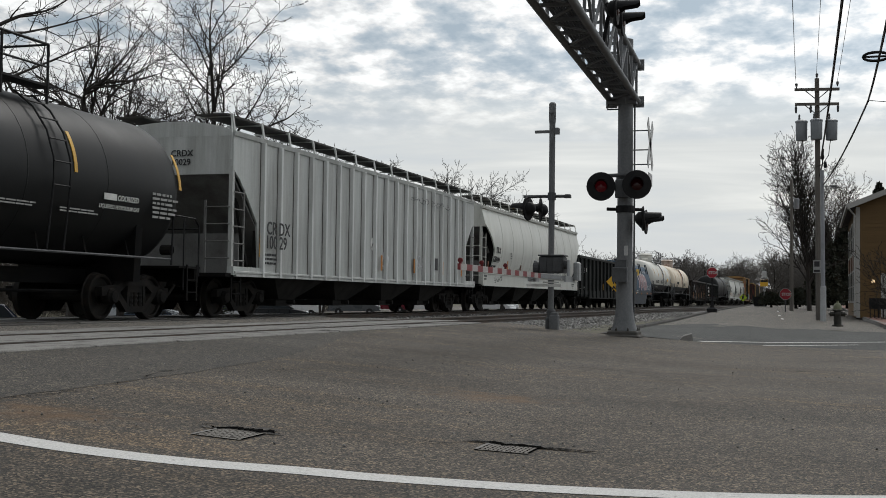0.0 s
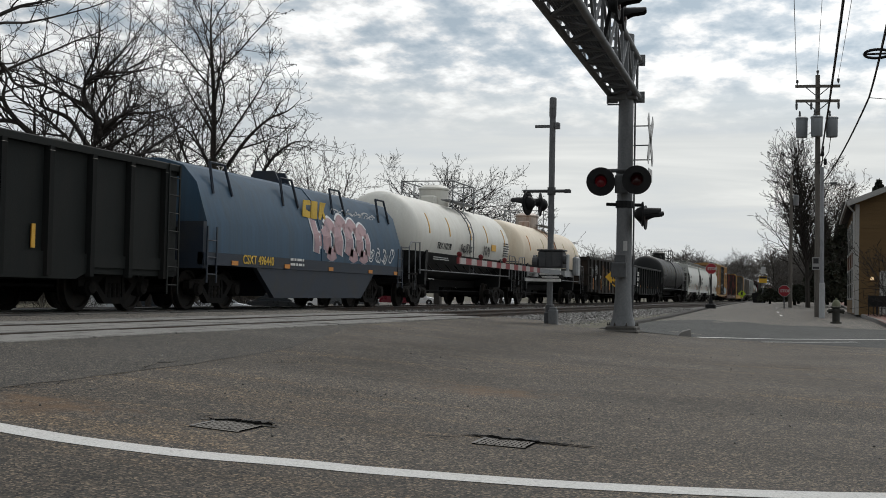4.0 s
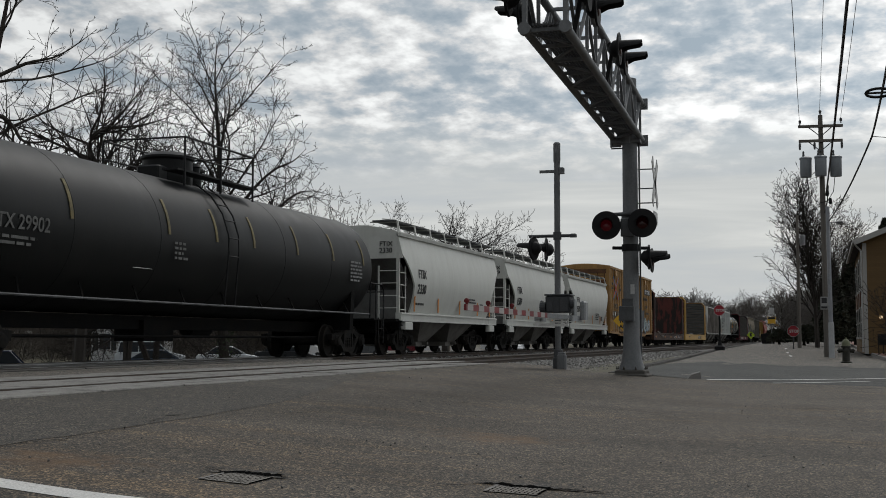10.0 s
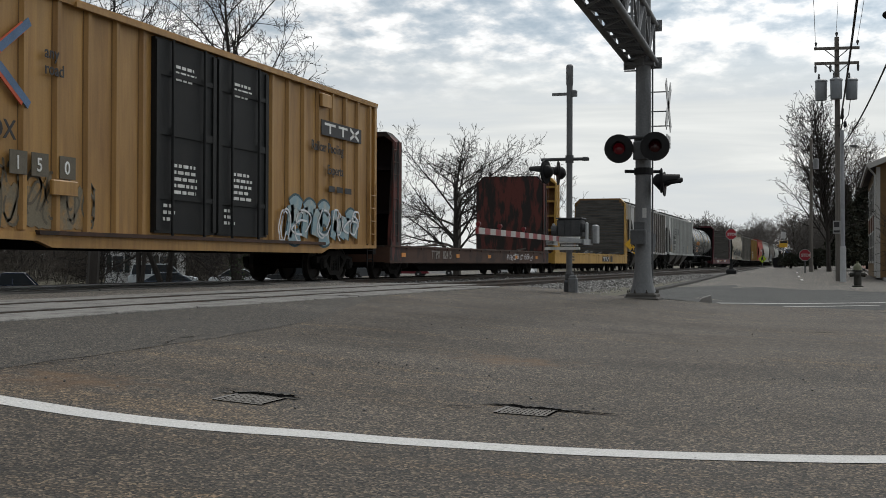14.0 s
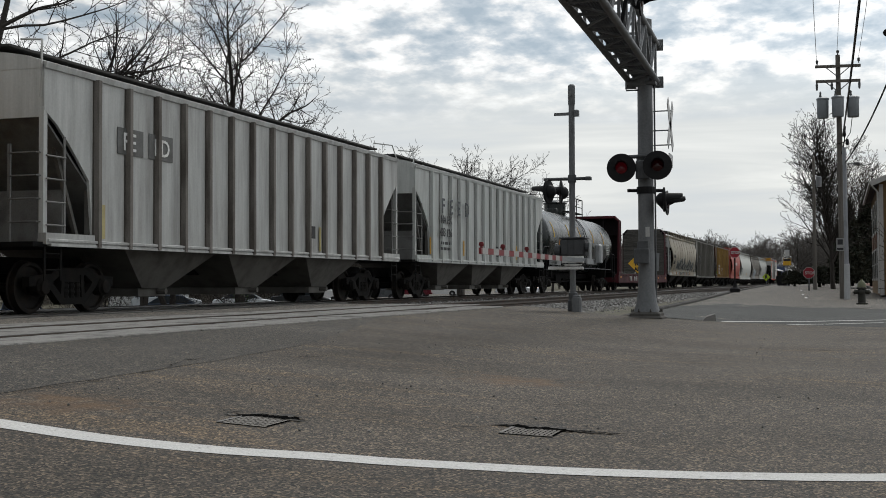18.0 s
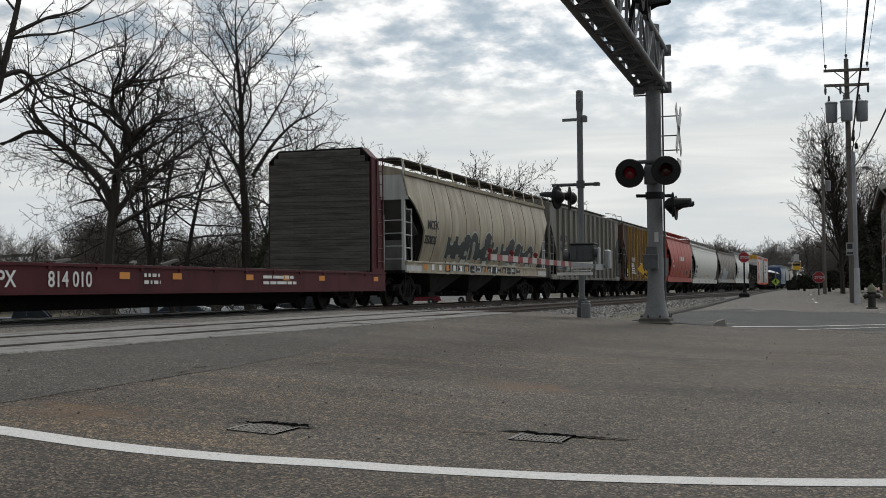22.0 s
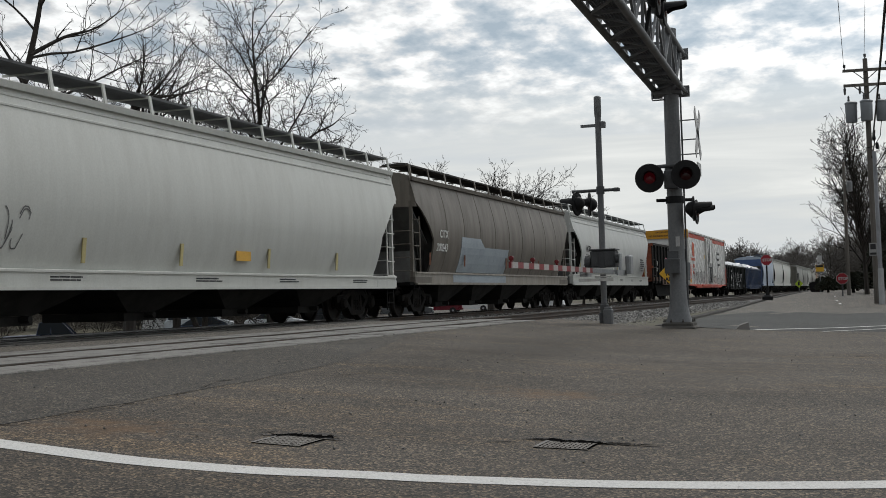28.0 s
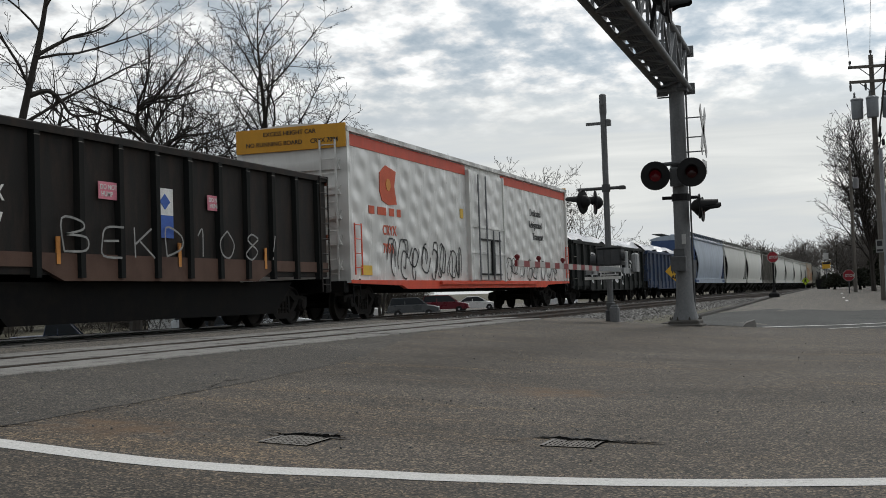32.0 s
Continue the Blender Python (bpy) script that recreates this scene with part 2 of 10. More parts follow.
spray_white = surface("white spray paint", (0.62, 0.63, 0.64), 0.6, 0, (0.4, 0.4, 0.42), 0.5, 3, 60, bump=0)
spray_blue = surface("pale blue spray paint", (0.20, 0.30, 0.34), 0.6, 0, (0.34, 0.36, 0.33), 0.9, 4, 60, bump=0)
spray_orange = surface("orange spray paint", (0.55, 0.20, 0.03), 0.6, 0, (0.6, 0.4, 0.05), 0.7, 3, 60, bump=0)

# ---------------------------------------------------------------- mesh building


class Shape:
    """Vertices and faces of one part."""

    def __init__(self):
        self.v, self.f, self.m = [], [], []

    def add(self, v, f, m=0):
        k = len(self.v)
        self.v += [tuple(p) for p in v]
        self.f += [tuple(i + k for i in q) for q in f]
        self.m += [m] * len(f)
        return self

    def box(self, x0, x1, y0, y1, z0, z1, m=0):
        return self.add([(x0, y0, z0), (x1, y0, z0), (x1, y1, z0), (x0, y1, z0), (x0, y0, z1), (x1, y0, z1), (x1, y1, z1), (x0, y1, z1)],
                        [(0, 3, 2, 1), (4, 5, 6, 7), (0, 1, 5, 4), (1, 2, 6, 5), (2, 3, 7, 6), (3, 0, 4, 7)], m)

    def slab(self, x0, x1, y0, y1, z0, z1, b=0.02, m=0):
        """A box with its four upright edges and its top edges chamfered by b."""
        base = [(x0 + b, y0), (x1 - b, y0), (x1, y0 + b), (x1, y1 - b), (x1 - b, y1), (x0 + b, y1), (x0, y1 - b), (x0, y0 + b)]
        cx, cy = (x0 + x1) / 2, (y0 + y1) / 2
        sx, sy = 1 - b / max(1e-6, (x1 - x0) / 2), 1 - b / max(1e-6, (y1 - y0) / 2)
        rings = [[(x, y, z0) for x, y in base], [(x, y, z1 - b) for x, y in base], [(cx + (x - cx) * sx, cy + (y - cy) * sy, z1) for x, y in base]]
        return self.loft(rings, True, m)

    def beam(self, p, q, w, h=None, m=0):
        """A bar of section w x h from p to q (h upright where it can be)."""
        p, q = Vector(p), Vector(q)
        d = (q - p).normalized()
        s = d.cross(Vector((0, 0, 1)))
        s = (s if s.length > 1e-4 else Vector((1, 0, 0))).normalized()
        u = s.cross(d)
        h = h or w
        c = [(-w / 2, -h / 2), (w / 2, -h / 2), (w / 2, h / 2), (-w / 2, h / 2)]
        return self.add([e + s * a + u * b for e in (p, q) for a, b in c],
                        [(3, 2, 1, 0), (4, 5, 6, 7), (0, 1, 5, 4), (1, 2, 6, 5), (2, 3, 7, 6), (3, 0, 4, 7)], m)

    def tube(self, pts, r, n=8, m=0, caps=True):
        """A round bar along pts; r one radius or one for each point."""
        pts = [Vector(p) for p in pts]
        rs = r if isinstance(r, (list, tuple)) else [r] * len(pts)
        rings = []
        for i, p in enumerate(pts):
            d = (pts[min(i + 1, len(pts) - 1)] - pts[max(i - 1, 0)]).normalized()
            s = d.cross(Vector((0, 0, 1)))
            s = (s if s.length > 1e-3 else Vector((1, 0, 0))).normalized()
            u = s.cross(d)
            rings.append([p + (s * math.cos(a) + u * math.sin(a)) * rs[i] for a in (2 * math.pi * k / n for k in range(n))])
        return self.loft(rings, caps, m)

    def loft(self, rings, caps=True, m=0):
        n, k = len(rings[0]), len(rings)
        f = [(i * n + j, i * n + (j + 1) % n, (i + 1) * n + (j + 1) % n, (i + 1) * n + j) for i in range(k - 1) for j in range(n)]
        if caps:
            f += [tuple(range(n - 1, -1, -1)), tuple(range((k - 1) * n, k * n))]
        return self.add([p for r in rings for p in r], f, m)

    def prism(self, poly, axis, lo, hi, m=0):
        """A flat outline in the two other axes, drawn out along axis from lo to hi."""
        place = {"x": lambda a, b, t: (t, a, b), "y": lambda a, b, t: (a, t, b), "z": lambda a, b, t: (a, b, t)}[axis]
        return self.loft([[place(a, b, lo) for a, b in poly], [place(a, b, hi) for a, b in poly]], True, m)

    def lathe(self, prof, p, d, n=16, m=0):
        """Profile of (distance along, radius) turned about the axis through p along d."""
        p, d = Vector(p), Vector(d).normalized()
        s = d.cross(Vector((0, 0, 1)))
        s = (s if s.length > 1e-3 else Vector((1, 0, 0))).normalized()
        u = s.cross(d)
        rings = [[p + d * t + (s * math.cos(a) + u * math.sin(a)) * max(r, 0.0005) for a in (2 * math.pi * k / n for k in range(n))] for t, r in prof]
        return self.loft(rings, True, m)

    def mesh(self, name, mats, smooth=None):
        me = bpy.data.meshes.new(name)
        me.from_pydata(self.v, [], self.f)
        for mt in (mats if isinstance(mats, (list, tuple)) else [mats]):
            me.materials.append(mt)
        if any(self.m):
            me.polygons.foreach_set("material_index", self.m)
        bm = bmesh.new()
        bm.from_mesh(me)
        bmesh.ops.recalc_face_normals(bm, faces=bm.faces)
        if smooth:
            lim = radians(smooth)
            for fc in bm.faces:
                fc.smooth = True
            for ed in bm.edges:
                if len(ed.link_faces) == 2 and ed.calc_face_angle(0) > lim:
                    ed.smooth = False
        bm.to_mesh(me)
        bm.free()
        return me


SHARED = {}


def shared(key, make, mat, smooth=None):
    if key not in SHARED:
        SHARED[key] = make().mesh(key, mat, smooth)
    return SHARED[key]


def thing(name, label, category, m=None, group="", kind=""):
    ob = new(name)
    ob.matrix_world = m or Matrix()
    return tagged(ob, label, category, group, kind)


def part(name, shape, mat, parent=None, label="", m=None, smooth=None):
    me = shape if isinstance(shape, bpy.types.Mesh) else shape.mesh(name, mat, smooth)
    ob = new(name, me)
    if parent:
        ob.parent = parent
    if m is not None:
        ob.matrix_basis = m
    return tagged(ob, label)


def lettering(text, x, y, z, size, mat, parent, m=None, name="lettering", spacing=1.0, thick=0.0):
    """Letters that face -Y, with their lower left corner at x, z."""
    cu = bpy.data.curves.new(name, "FONT")
    cu.body, cu.size, cu.extrude, cu.space_character, cu.offset = text, size / 0.7, 0.004, spacing, thick or size * 0.016
    cu.resolution_u = 3
    cu.materials.append(mat)
    ob = new(name, cu)
    ob.parent = parent
    ob.matrix_basis = m if m is not None else pose(x, y, z, 90, 0, 0)
    return ob


def bars(x, z, w, rows, pitch, y, mat, parent, seed=1, name="small_print"):
    rnd = random.Random(seed)
    s = Shape()
    for r in range(rows):
        a = x
        end = x + w * rnd.uniform(0.65, 1)
        while a < end:
            b = min(end, a + rnd.uniform(0.08, 0.3) * w)
            s.box(a, b, y - 0.004, y + 0.004, z - r * pitch, z - r * pitch + pitch * 0.5)
            a = b + pitch * 0.5
    return part(name, s, mat, parent)


def ribbon(s, pts, w, place):
    """A flat band of width w along pts (x, z), its points put in place by place(x, z)."""
    v = []
    for i, (px, pz) in enumerate(pts):
        (ax, az), (bx, bz) = pts[max(i - 1, 0)], pts[min(i + 1, len(pts) - 1)]
        d = math.hypot(bx - ax, bz - az) or 1
        nx, nz = -(bz - az) / d * w / 2, (bx - ax) / d * w / 2
        v += [place(px + nx, pz + nz), place(px - nx, pz - nz)]
    s.add(v, [(2 * i, 2 * i + 1, 2 * i + 3, 2 * i + 2) for i in range(len(pts) - 1)])


def block_tag(x0, x1, z0, z1, y, fill, edge, parent, seed, n, bulge):
    """Fat sprayed letter shapes: thick bent strokes with an outline of another colour."""
    rnd = random.Random(seed)
    pitch, h = (x1 - x0) / n, z1 - z0
    rim, body = Shape(), Shape()
    w = min(pitch * 0.42, h * 0.30)
    for k in range(n):
        cx, top, lean = x0 + (k + 0.5) * pitch, z1 - rnd.uniform(0, 0.2) * h, rnd.uniform(-0.08, 0.16)
        lo, hw = z0 + w * 0.4, pitch * 0.34
        hi = top - w * 0.4
        strokes = [[(cx - hw + lean * (z - lo) + 0.05 * math.sin(5 * z), z) for z in (lo + (hi - lo) * i / 7 for i in range(8))]]
        kind = rnd.randrange(4)
        if kind != 1:
            strokes.append([(cx + hw + lean * (z - lo) + 0.06 * math.sin(4 * z + 1), z) for z in (lo + (hi - lo) * rnd.uniform(0, 0.12) + (hi - lo) * (0.75 if kind == 2 else 0.9) * i / 7 for i in range(8))])
        for f in ((0.92,), (0.05, 0.55, 0.95), (0.5,), (0.08, 0.9))[kind]:
            z = lo + (hi - lo) * f
            strokes.append([(cx - hw + 2 * hw * i / 6 + lean * (z - lo), z + 0.12 * h * math.sin(math.pi * i / 6) * (1 if f > 0.5 else -0.6)) for i in range(7)])
        for st in strokes:
            ribbon(rim, st, w + 0.12, lambda a, b: (a, y - bulge(b) - 0.004 - 0.0004 * k, b))
            ribbon(body, st, w, lambda a, b: (a, y - bulge(b) - 0.012 - 0.0004 * k, b))
    tagged(part("graffiti", rim, edge, parent), kind="stuff")
    tagged(part("graffiti", body, fill, parent), kind="stuff")


def scrawl(x0, x1, z0, z1, y, mat, parent, seed, strokes=14, w=0.05, bulge=None, name="graffiti"):
    """Sprayed loops, letter by letter, as flat ribbons on a car's side."""
    rnd = random.Random(seed)
    s = Shape()
    n = max(2, strokes // 3)
    for k in range(n):
        cx = x0 + (k + 0.5) * (x1 - x0) / n
        hw = (x1 - x0) / n * 0.62
        for q in range(3):
            a0, turn = rnd.uniform(0, 6.3), rnd.choice((-1, 1)) * rnd.uniform(2.2, 5.6)
            rx, rz = hw * rnd.uniform(0.25, 0.8), (z1 - z0) * rnd.uniform(0.2, 0.5)
            ox = cx + rnd.uniform(-0.35, 0.35) * hw
            oz = (z0 + z1) / 2 + rnd.uniform(-0.16, 0.16) * (z1 - z0)
            lean = rnd.uniform(-0.2, 0.3)
            pts = []
            for i in range(15):
                a = a0 + turn * i / 14
                px, pz = ox + rx * math.cos(a) * (1 + 0.25 * math.sin(2 * a)), oz + rz * math.sin(a)
                px += lean * (pz - oz)
                pts.append((px, min(z1, max(z0, pz))))
            ribbon(s, pts, w, lambda a, b: (a, y - (bulge(b) if bulge else 0), b))
    return tagged(part(name, s, mat, parent), kind="stuff")

STROKES = {"B": ((0, 0, 0, 1, .7, .95, .75, .7, .1, .52), (.1, .52, .85, .45, .8, .05, 0, 0)), "E": ((.8, 1, .1, .95, 0, .5, .1, .05, .85, 0), (.05, .52, .65, .55)), "K": ((.1, 1, .05, 0), (.85, 1, .1, .45), (.3, .55, .9, 0)),
           "D": ((.1, 0, .1, 1, .8, .75, .8, .3, .1, 0),), "1": ((.3, .75, .55, 1, .5, 0),), "0": ((.5, 1, .1, .6, .2, .1, .6, 0, .85, .5, .5, 1),), "8": ((.8, .85, .4, 1, .2, .75, .8, .35, .5, 0, .15, .25, .8, .8),), "!": ((.5, 1, .45, .35), (.45, .12, .46, .02))}


def spray_word(text, x0, x1, z0, z1, y, mat, parent, w=0.05, seed=1):
    """Single sprayed letters, each of a few bent strokes."""
    rnd = random.Random(seed)
    pitch = (x1 - x0) / len(text)
    for i, ch in enumerate(text):
        s = Shape()
        dz, lean = rnd.uniform(-0.08, 0.08), rnd.uniform(-0.08, 0.1)
        for st in STROKES.get(ch, ()):
            p = smooth([(x0 + (i + 0.12 + 0.74 * a + lean * b) * pitch, z0 + (z1 - z0) * (b + dz)) for a, b in zip(st[::2], st[1::2])], 4)
            ribbon(s, p, w, lambda a, b: (a, y, b))
        if s.v:
            part("sprayed_letter", s, mat, parent)


def smooth(pts, n=8):
    """A rounded line through pts."""
    out = []
    for i in range(len(pts) - 1):
        p0, p1, p2, p3 = pts[max(i - 1, 0)], pts[i], pts[i + 1], pts[min(i + 2, len(pts) - 1)]
        for k in range(n):
            t = k / n
            out.append(tuple(0.5 * (2 * b + (c - a) * t + (2 * a - 5 * b + 4 * c - d) * t * t + (3 * b - a - 3 * c + d) * t ** 3) for a, b, c, d in zip(p0, p1, p2, p3)))
    return out + [pts[-1]]


# ---------------------------------------------------------------- ground, road and track
TRACK_Y = 13.91      # middle of the far track, on which the train runs
NEAR_Y = 8.55        # middle of the near, empty track


def fall(y):
    """Height of the road: it climbs to the tracks."""
    return float(np.interp(y, (-200, -3, 0, 2.2, 7.0, 7.6, 400), (-0.46, -0.44, -0.40, -0.33, -0.02, -0.004, -0.004)))


def rise(x):
    """The side street climbs slowly away from the crossing."""
    return 0.005 * min(110.0, max(0.0, x - 40))


def asphalt(name, rgb, dark, crack=0.5):
    m = surface(name, rgb, 0.80, 0, dark, 0.55, 0.5, 90, bump=0.0, edges=(0.4, 0.7), spread=0.0)
    n, l = m.node_tree.nodes, m.node_tree.links
    b = n["Principled BSDF"]
    co = n.new("ShaderNodeTexCoord")
    vo = n.new("ShaderNodeTexVoronoi")
    vo.inputs["Scale"].default_value = 88
    l.new(co.outputs["Object"], vo.inputs["Vector"])
    wn_ = n.new("ShaderNodeTexWhiteNoise")
    l.new(vo.outputs["Position"], wn_.inputs["Vector"])
    # chippings: most dark, some pale
    r = n.new("ShaderNodeValToRGB")
    r.color_ramp.elements[0].color, r.color_ramp.elements[1].color = (0.02, 0.02, 0.022, 1), (3.4, 3.1, 2.7, 1)
    r.color_ramp.elements[0].position, r.color_ramp.elements[1].position = 0.04, 1.0
    e_ = r.color_ramp.elements.new(0.2)
    e_.color = (0.34, 0.34, 0.35, 1)
    e_ = r.color_ramp.elements.new(0.7)
    e_.color = (0.84, 0.81, 0.77, 1)
    l.new(wn_.outputs["Value"], r.inputs[0])
    # faded tyre tracks and yellowish traces run along the street
    mp = n.new("ShaderNodeMapping")
    mp.inputs["Scale"].default_value = (0.9, 0.12, 1)
    l.new(co.outputs["Object"], mp.inputs[0])
    n3 = n.new("ShaderNodeTexNoise")
    n3.inputs["Scale"].default_value, n3.inputs["Detail"].default_value = 1.0, 5
    l.new(mp.outputs[0], n3.inputs["Vector"])
    r3 = n.new("ShaderNodeMapRange")
    r3.inputs["From Min"].default_value, r3.inputs["From Max"].default_value = 0.35, 0.65
    r3.inputs["To Min"].default_value, r3.inputs["To Max"].default_value = 0.84, 1.16
    l.new(n3.outputs["Fac"], r3.inputs["Value"])
    # larger uneven wear, and rusty yellow traces that run out in streaks
    n4 = n.new("ShaderNodeTexNoise")
    n4.inputs["Scale"].default_value, n4.inputs["Detail"].default_value, n4.inputs["Roughness"].default_value = 11.0, 4, 0.75
    l.new(co.outputs["Object"], n4.inputs["Vector"])
    r4 = n.new("ShaderNodeMapRange")
    r4.inputs["From Min"].default_value, r4.inputs["From Max"].default_value = 0.33, 0.67
    r4.inputs["To Min"].default_value, r4.inputs["To Max"].default_value = 0.62, 1.42
    l.new(n4.outputs["Fac"], r4.inputs["Value"])
    m34 = n.new("ShaderNodeMath")
    m34.operation = "MULTIPLY"
    l.new(r3.outputs[0], m34.inputs[0])
    l.new(r4.outputs[0], m34.inputs[1])
    mp5 = n.new("ShaderNodeMapping")
    mp5.inputs["Scale"].default_value, mp5.inputs["Rotation"].default_value = (3.2, 0.35, 1), (0, 0, 0.3)
    l.new(co.outputs["Object"], mp5.inputs[0])
    n5 = n.new("ShaderNodeTexNoise")
    n5.inputs["Scale"].default_value, n5.inputs["Detail"].default_value = 1.0, 6
    l.new(mp5.outputs[0], n5.inputs["Vector"])
    r5 = n.new("ShaderNodeMapRange")
    r5.inputs["From Min"].default_value, r5.inputs["From Max"].default_value = 0.54, 0.68
    r5.inputs["To Max"].default_value = crack
    l.new(n5.outputs["Fac"], r5.inputs["Value"])
    mx5 = n.new("ShaderNodeMix")
    mx5.data_type = "RGBA"
    mx5.inputs[7].default_value = (rgb[0] * 1.6, rgb[1] * 1.36, rgb[2] * 1.0, 1)
    l.new(r5.outputs[0], mx5.inputs[0])
    l.new(b.inputs["Base Color"].links[0].from_socket, mx5.inputs[6])
    src = mx5.outputs[2]
    mu = n.new("ShaderNodeVectorMath")
    mu.operation = "MULTIPLY"
    l.new(src, mu.inputs[0])
    l.new(r.outputs[0], mu.inputs[1])
    sc = n.new("ShaderNodeVectorMath")
    sc.operation = "SCALE"
    l.new(mu.outputs[0], sc.inputs[0])
    l.new(m34.outputs[0], sc.inputs["Scale"])
    l.new(sc.outputs[0], b.inputs["Base Color"])
    bp = n.new("ShaderNodeBump")
    bp.inputs["Strength"].default_value, bp.inputs["Distance"].default_value = 0.5, 0.006
    l.new(vo.outputs["Distance"], bp.inputs["Height"])
    l.new(bp.outputs[0], b.inputs["Normal"])
    return m


road_mat = asphalt("worn brown-grey asphalt", (0.066, 0.055, 0.0425), (0.0415, 0.0355, 0.028))


def rust_spot(m, x, y, reach):
    """A rusty stain soaked into the asphalt round x, y."""
    n, l = m.node_tree.nodes, m.node_tree.links
    b = n["Principled BSDF"]
    co = n.new("ShaderNodeTexCoord")
    mp = n.new("ShaderNodeMapping")
    mp.inputs["Location"].default_value, mp.inputs["Scale"].default_value = (-x / reach, -y / reach * 0.8, 0), (1 / reach, 0.8 / reach, 0)
    l.new(co.outputs["Object"], mp.inputs[0])
    ln = n.new("ShaderNodeVectorMath")
    ln.operation = "LENGTH"
    l.new(mp.outputs[0], ln.inputs[0])
    ns = n.new("ShaderNodeTexNoise")
    ns.inputs["Scale"].default_value, ns.inputs["Detail"].default_value, ns.inputs["Roughness"].default_value = 5.0, 6, 0.7
    l.new(co.outputs["Object"], ns.inputs["Vector"])
    su = n.new("ShaderNodeMath")
    su.operation = "SUBTRACT"
    l.new(ns.outputs["Fac"], su.inputs[0])
    hl = n.new("ShaderNodeMath")
    hl.operation, hl.inputs[1].default_value = "MULTIPLY", 0.4
    l.new(ln.outputs["Value"], hl.inputs[0])
    l.new(hl.outputs[0], su.inputs[1])
    rg = n.new("ShaderNodeMapRange")
    rg.inputs["From Min"].default_value, rg.inputs["From Max"].default_value, rg.inputs["To Max"].default_value = 0.22, 0.5, 0.75
    l.new(su.outputs[0], rg.inputs["Value"])
    mx = n.new("ShaderNodeMix")
    mx.data_type = "RGBA"
    mx.inputs[7].default_value = (0.115, 0.060, 0.022, 1)
    l.new(rg.outputs[0], mx.inputs[0])
    l.new(b.inputs["Base Color"].links[0].from_socket, mx.inputs[6])
    l.new(mx.outputs[2], b.inputs["Base Color"])


rust_spot(road_mat, 9.75, 2.6, 0.75)
rust_spot(road_mat, 6.1, 4.3, 0.6)
street_mat = asphalt("pale aged asphalt", (0.090, 0.085, 0.077), (0.064, 0.060, 0.055), 0.25)
patch_mat = asphalt("dark newer asphalt", (0.023, 0.026, 0.025), (0.015, 0.0175, 0.017), 0.0)
concrete = surface("worn crossing concrete", (0.185, 0.178, 0.165), 0.85, 0, (0.055, 0.05, 0.045), 0.8, 3.2, 60, (1.0, 1.6, 1), 0.3, (0.50, 0.66), 0.25)
kerb_mat = surface("grey kerb concrete", (0.17, 0.16, 0.15), 0.85, 0, (0.14, 0.14, 0.13), 0.6, 2, 60)
dirt_mat = surface("winter grass and earth", (0.075, 0.07, 0.045), 0.95, 0, (0.10, 0.085, 0.06), 0.8, 0.6, 30, bump=0.5, spread=0.25)
ballast_bed = surface("ballast bed", (0.13, 0.125, 0.12), 0.95, 0, (0.06, 0.055, 0.05), 0.8, 2.0, 35, bump=1.0, spread=0.4)
line_white = surface("worn white road paint", (0.52, 0.51, 0.49), 0.8, 0, (0.13, 0.12, 0.11), 0.75, 34.0, 90, (1, 1, 1), 0.1, (0.58, 0.72), 0.2)
rail_steel = surface("rail steel", (0.055, 0.045, 0.038), 0.6, 0.4, (0.10, 0.06, 0.04), 0.6, 3, 50)
brick_pave = surface("red brick paving", (0.17, 0.085, 0.062), 0.85, 0, (0.10, 0.06, 0.05), 0.6, 2, 40)


def sheet(name, xs, ys, hgt, mat, label="", kind="structure", category=""):
    v = [(x, y, hgt(x, y)) for x in xs for y in ys]
    n = len(ys)
    s = Shape().add(v, [(i * n + j, (i + 1) * n + j, (i + 1) * n + j + 1, i * n + j + 1) for i in range(len(xs) - 1) for j in range(n - 1)])
    return tagged(part(name, s, mat), label, category, kind=kind)


def ticks(a, b, step):
    n = max(1, int(round((b - a) / step)))
    return [a + (b - a) * i / n for i in range(n + 1)]


LOT_X, LOT_Z = (20, 54, 118, 200), (-2.1, -1.9, -0.95, -0.8)


def lot(x):
    """The car park beyond the tracks falls away towards the street."""
    return float(np.interp(x, LOT_X, LOT_Z))


def ground_z(x, y):
    if y < 15:
        return min(fall(y), -0.02) + (rise(x) if y < 5 else 0) - 0.14
    if y < 17:
        return -0.49
    return lot(x) - 0.12 + min(3.0, max(0.0, y - 66) * 0.03)


far = [-1500, -400, -120, -60] + ticks(-40, 160, 10) + [220, 400, 900, 2600]
sheet("ground", far, [-1500, -400, -100, -40, -20, -8, -4, 0, 2, 4, 6, 16, 17.5, 26, 40, 66, 150, 500, 1800],
      ground_z, dirt_mat, "brown winter verge and earth")
# the street that crosses the tracks, climbing to them, its unevenness dying out towards the side street
def wave(x, y):
    return 0.012 * noise.noise((x * 0.5, y * 0.5, 0)) * min(1.0, max(0.0, (25.4 - x) / 5))


sheet("road", ticks(-24, 25.4, 1.3), [-60, -30, -15, -8, -4] + ticks(-3, 7.10, 0.7), lambda x, y: fall(y) + wave(x, y), road_mat, "worn brown-grey asphalt street with cracks")
sheet("road_beyond", ticks(-24, 27.5, 2.5), ticks(15.75, 60, 4), lambda x, y: 0 if y < 16 else max(-0.33, -0.05 * (y - 16)), road_mat, "asphalt street beyond the tracks")
sheet("track_infill", ticks(-24, 28.2, 2.5), [10.36, 11.2, 12.0], lambda x, y: -0.012, street_mat, "asphalt strip between the two tracks")
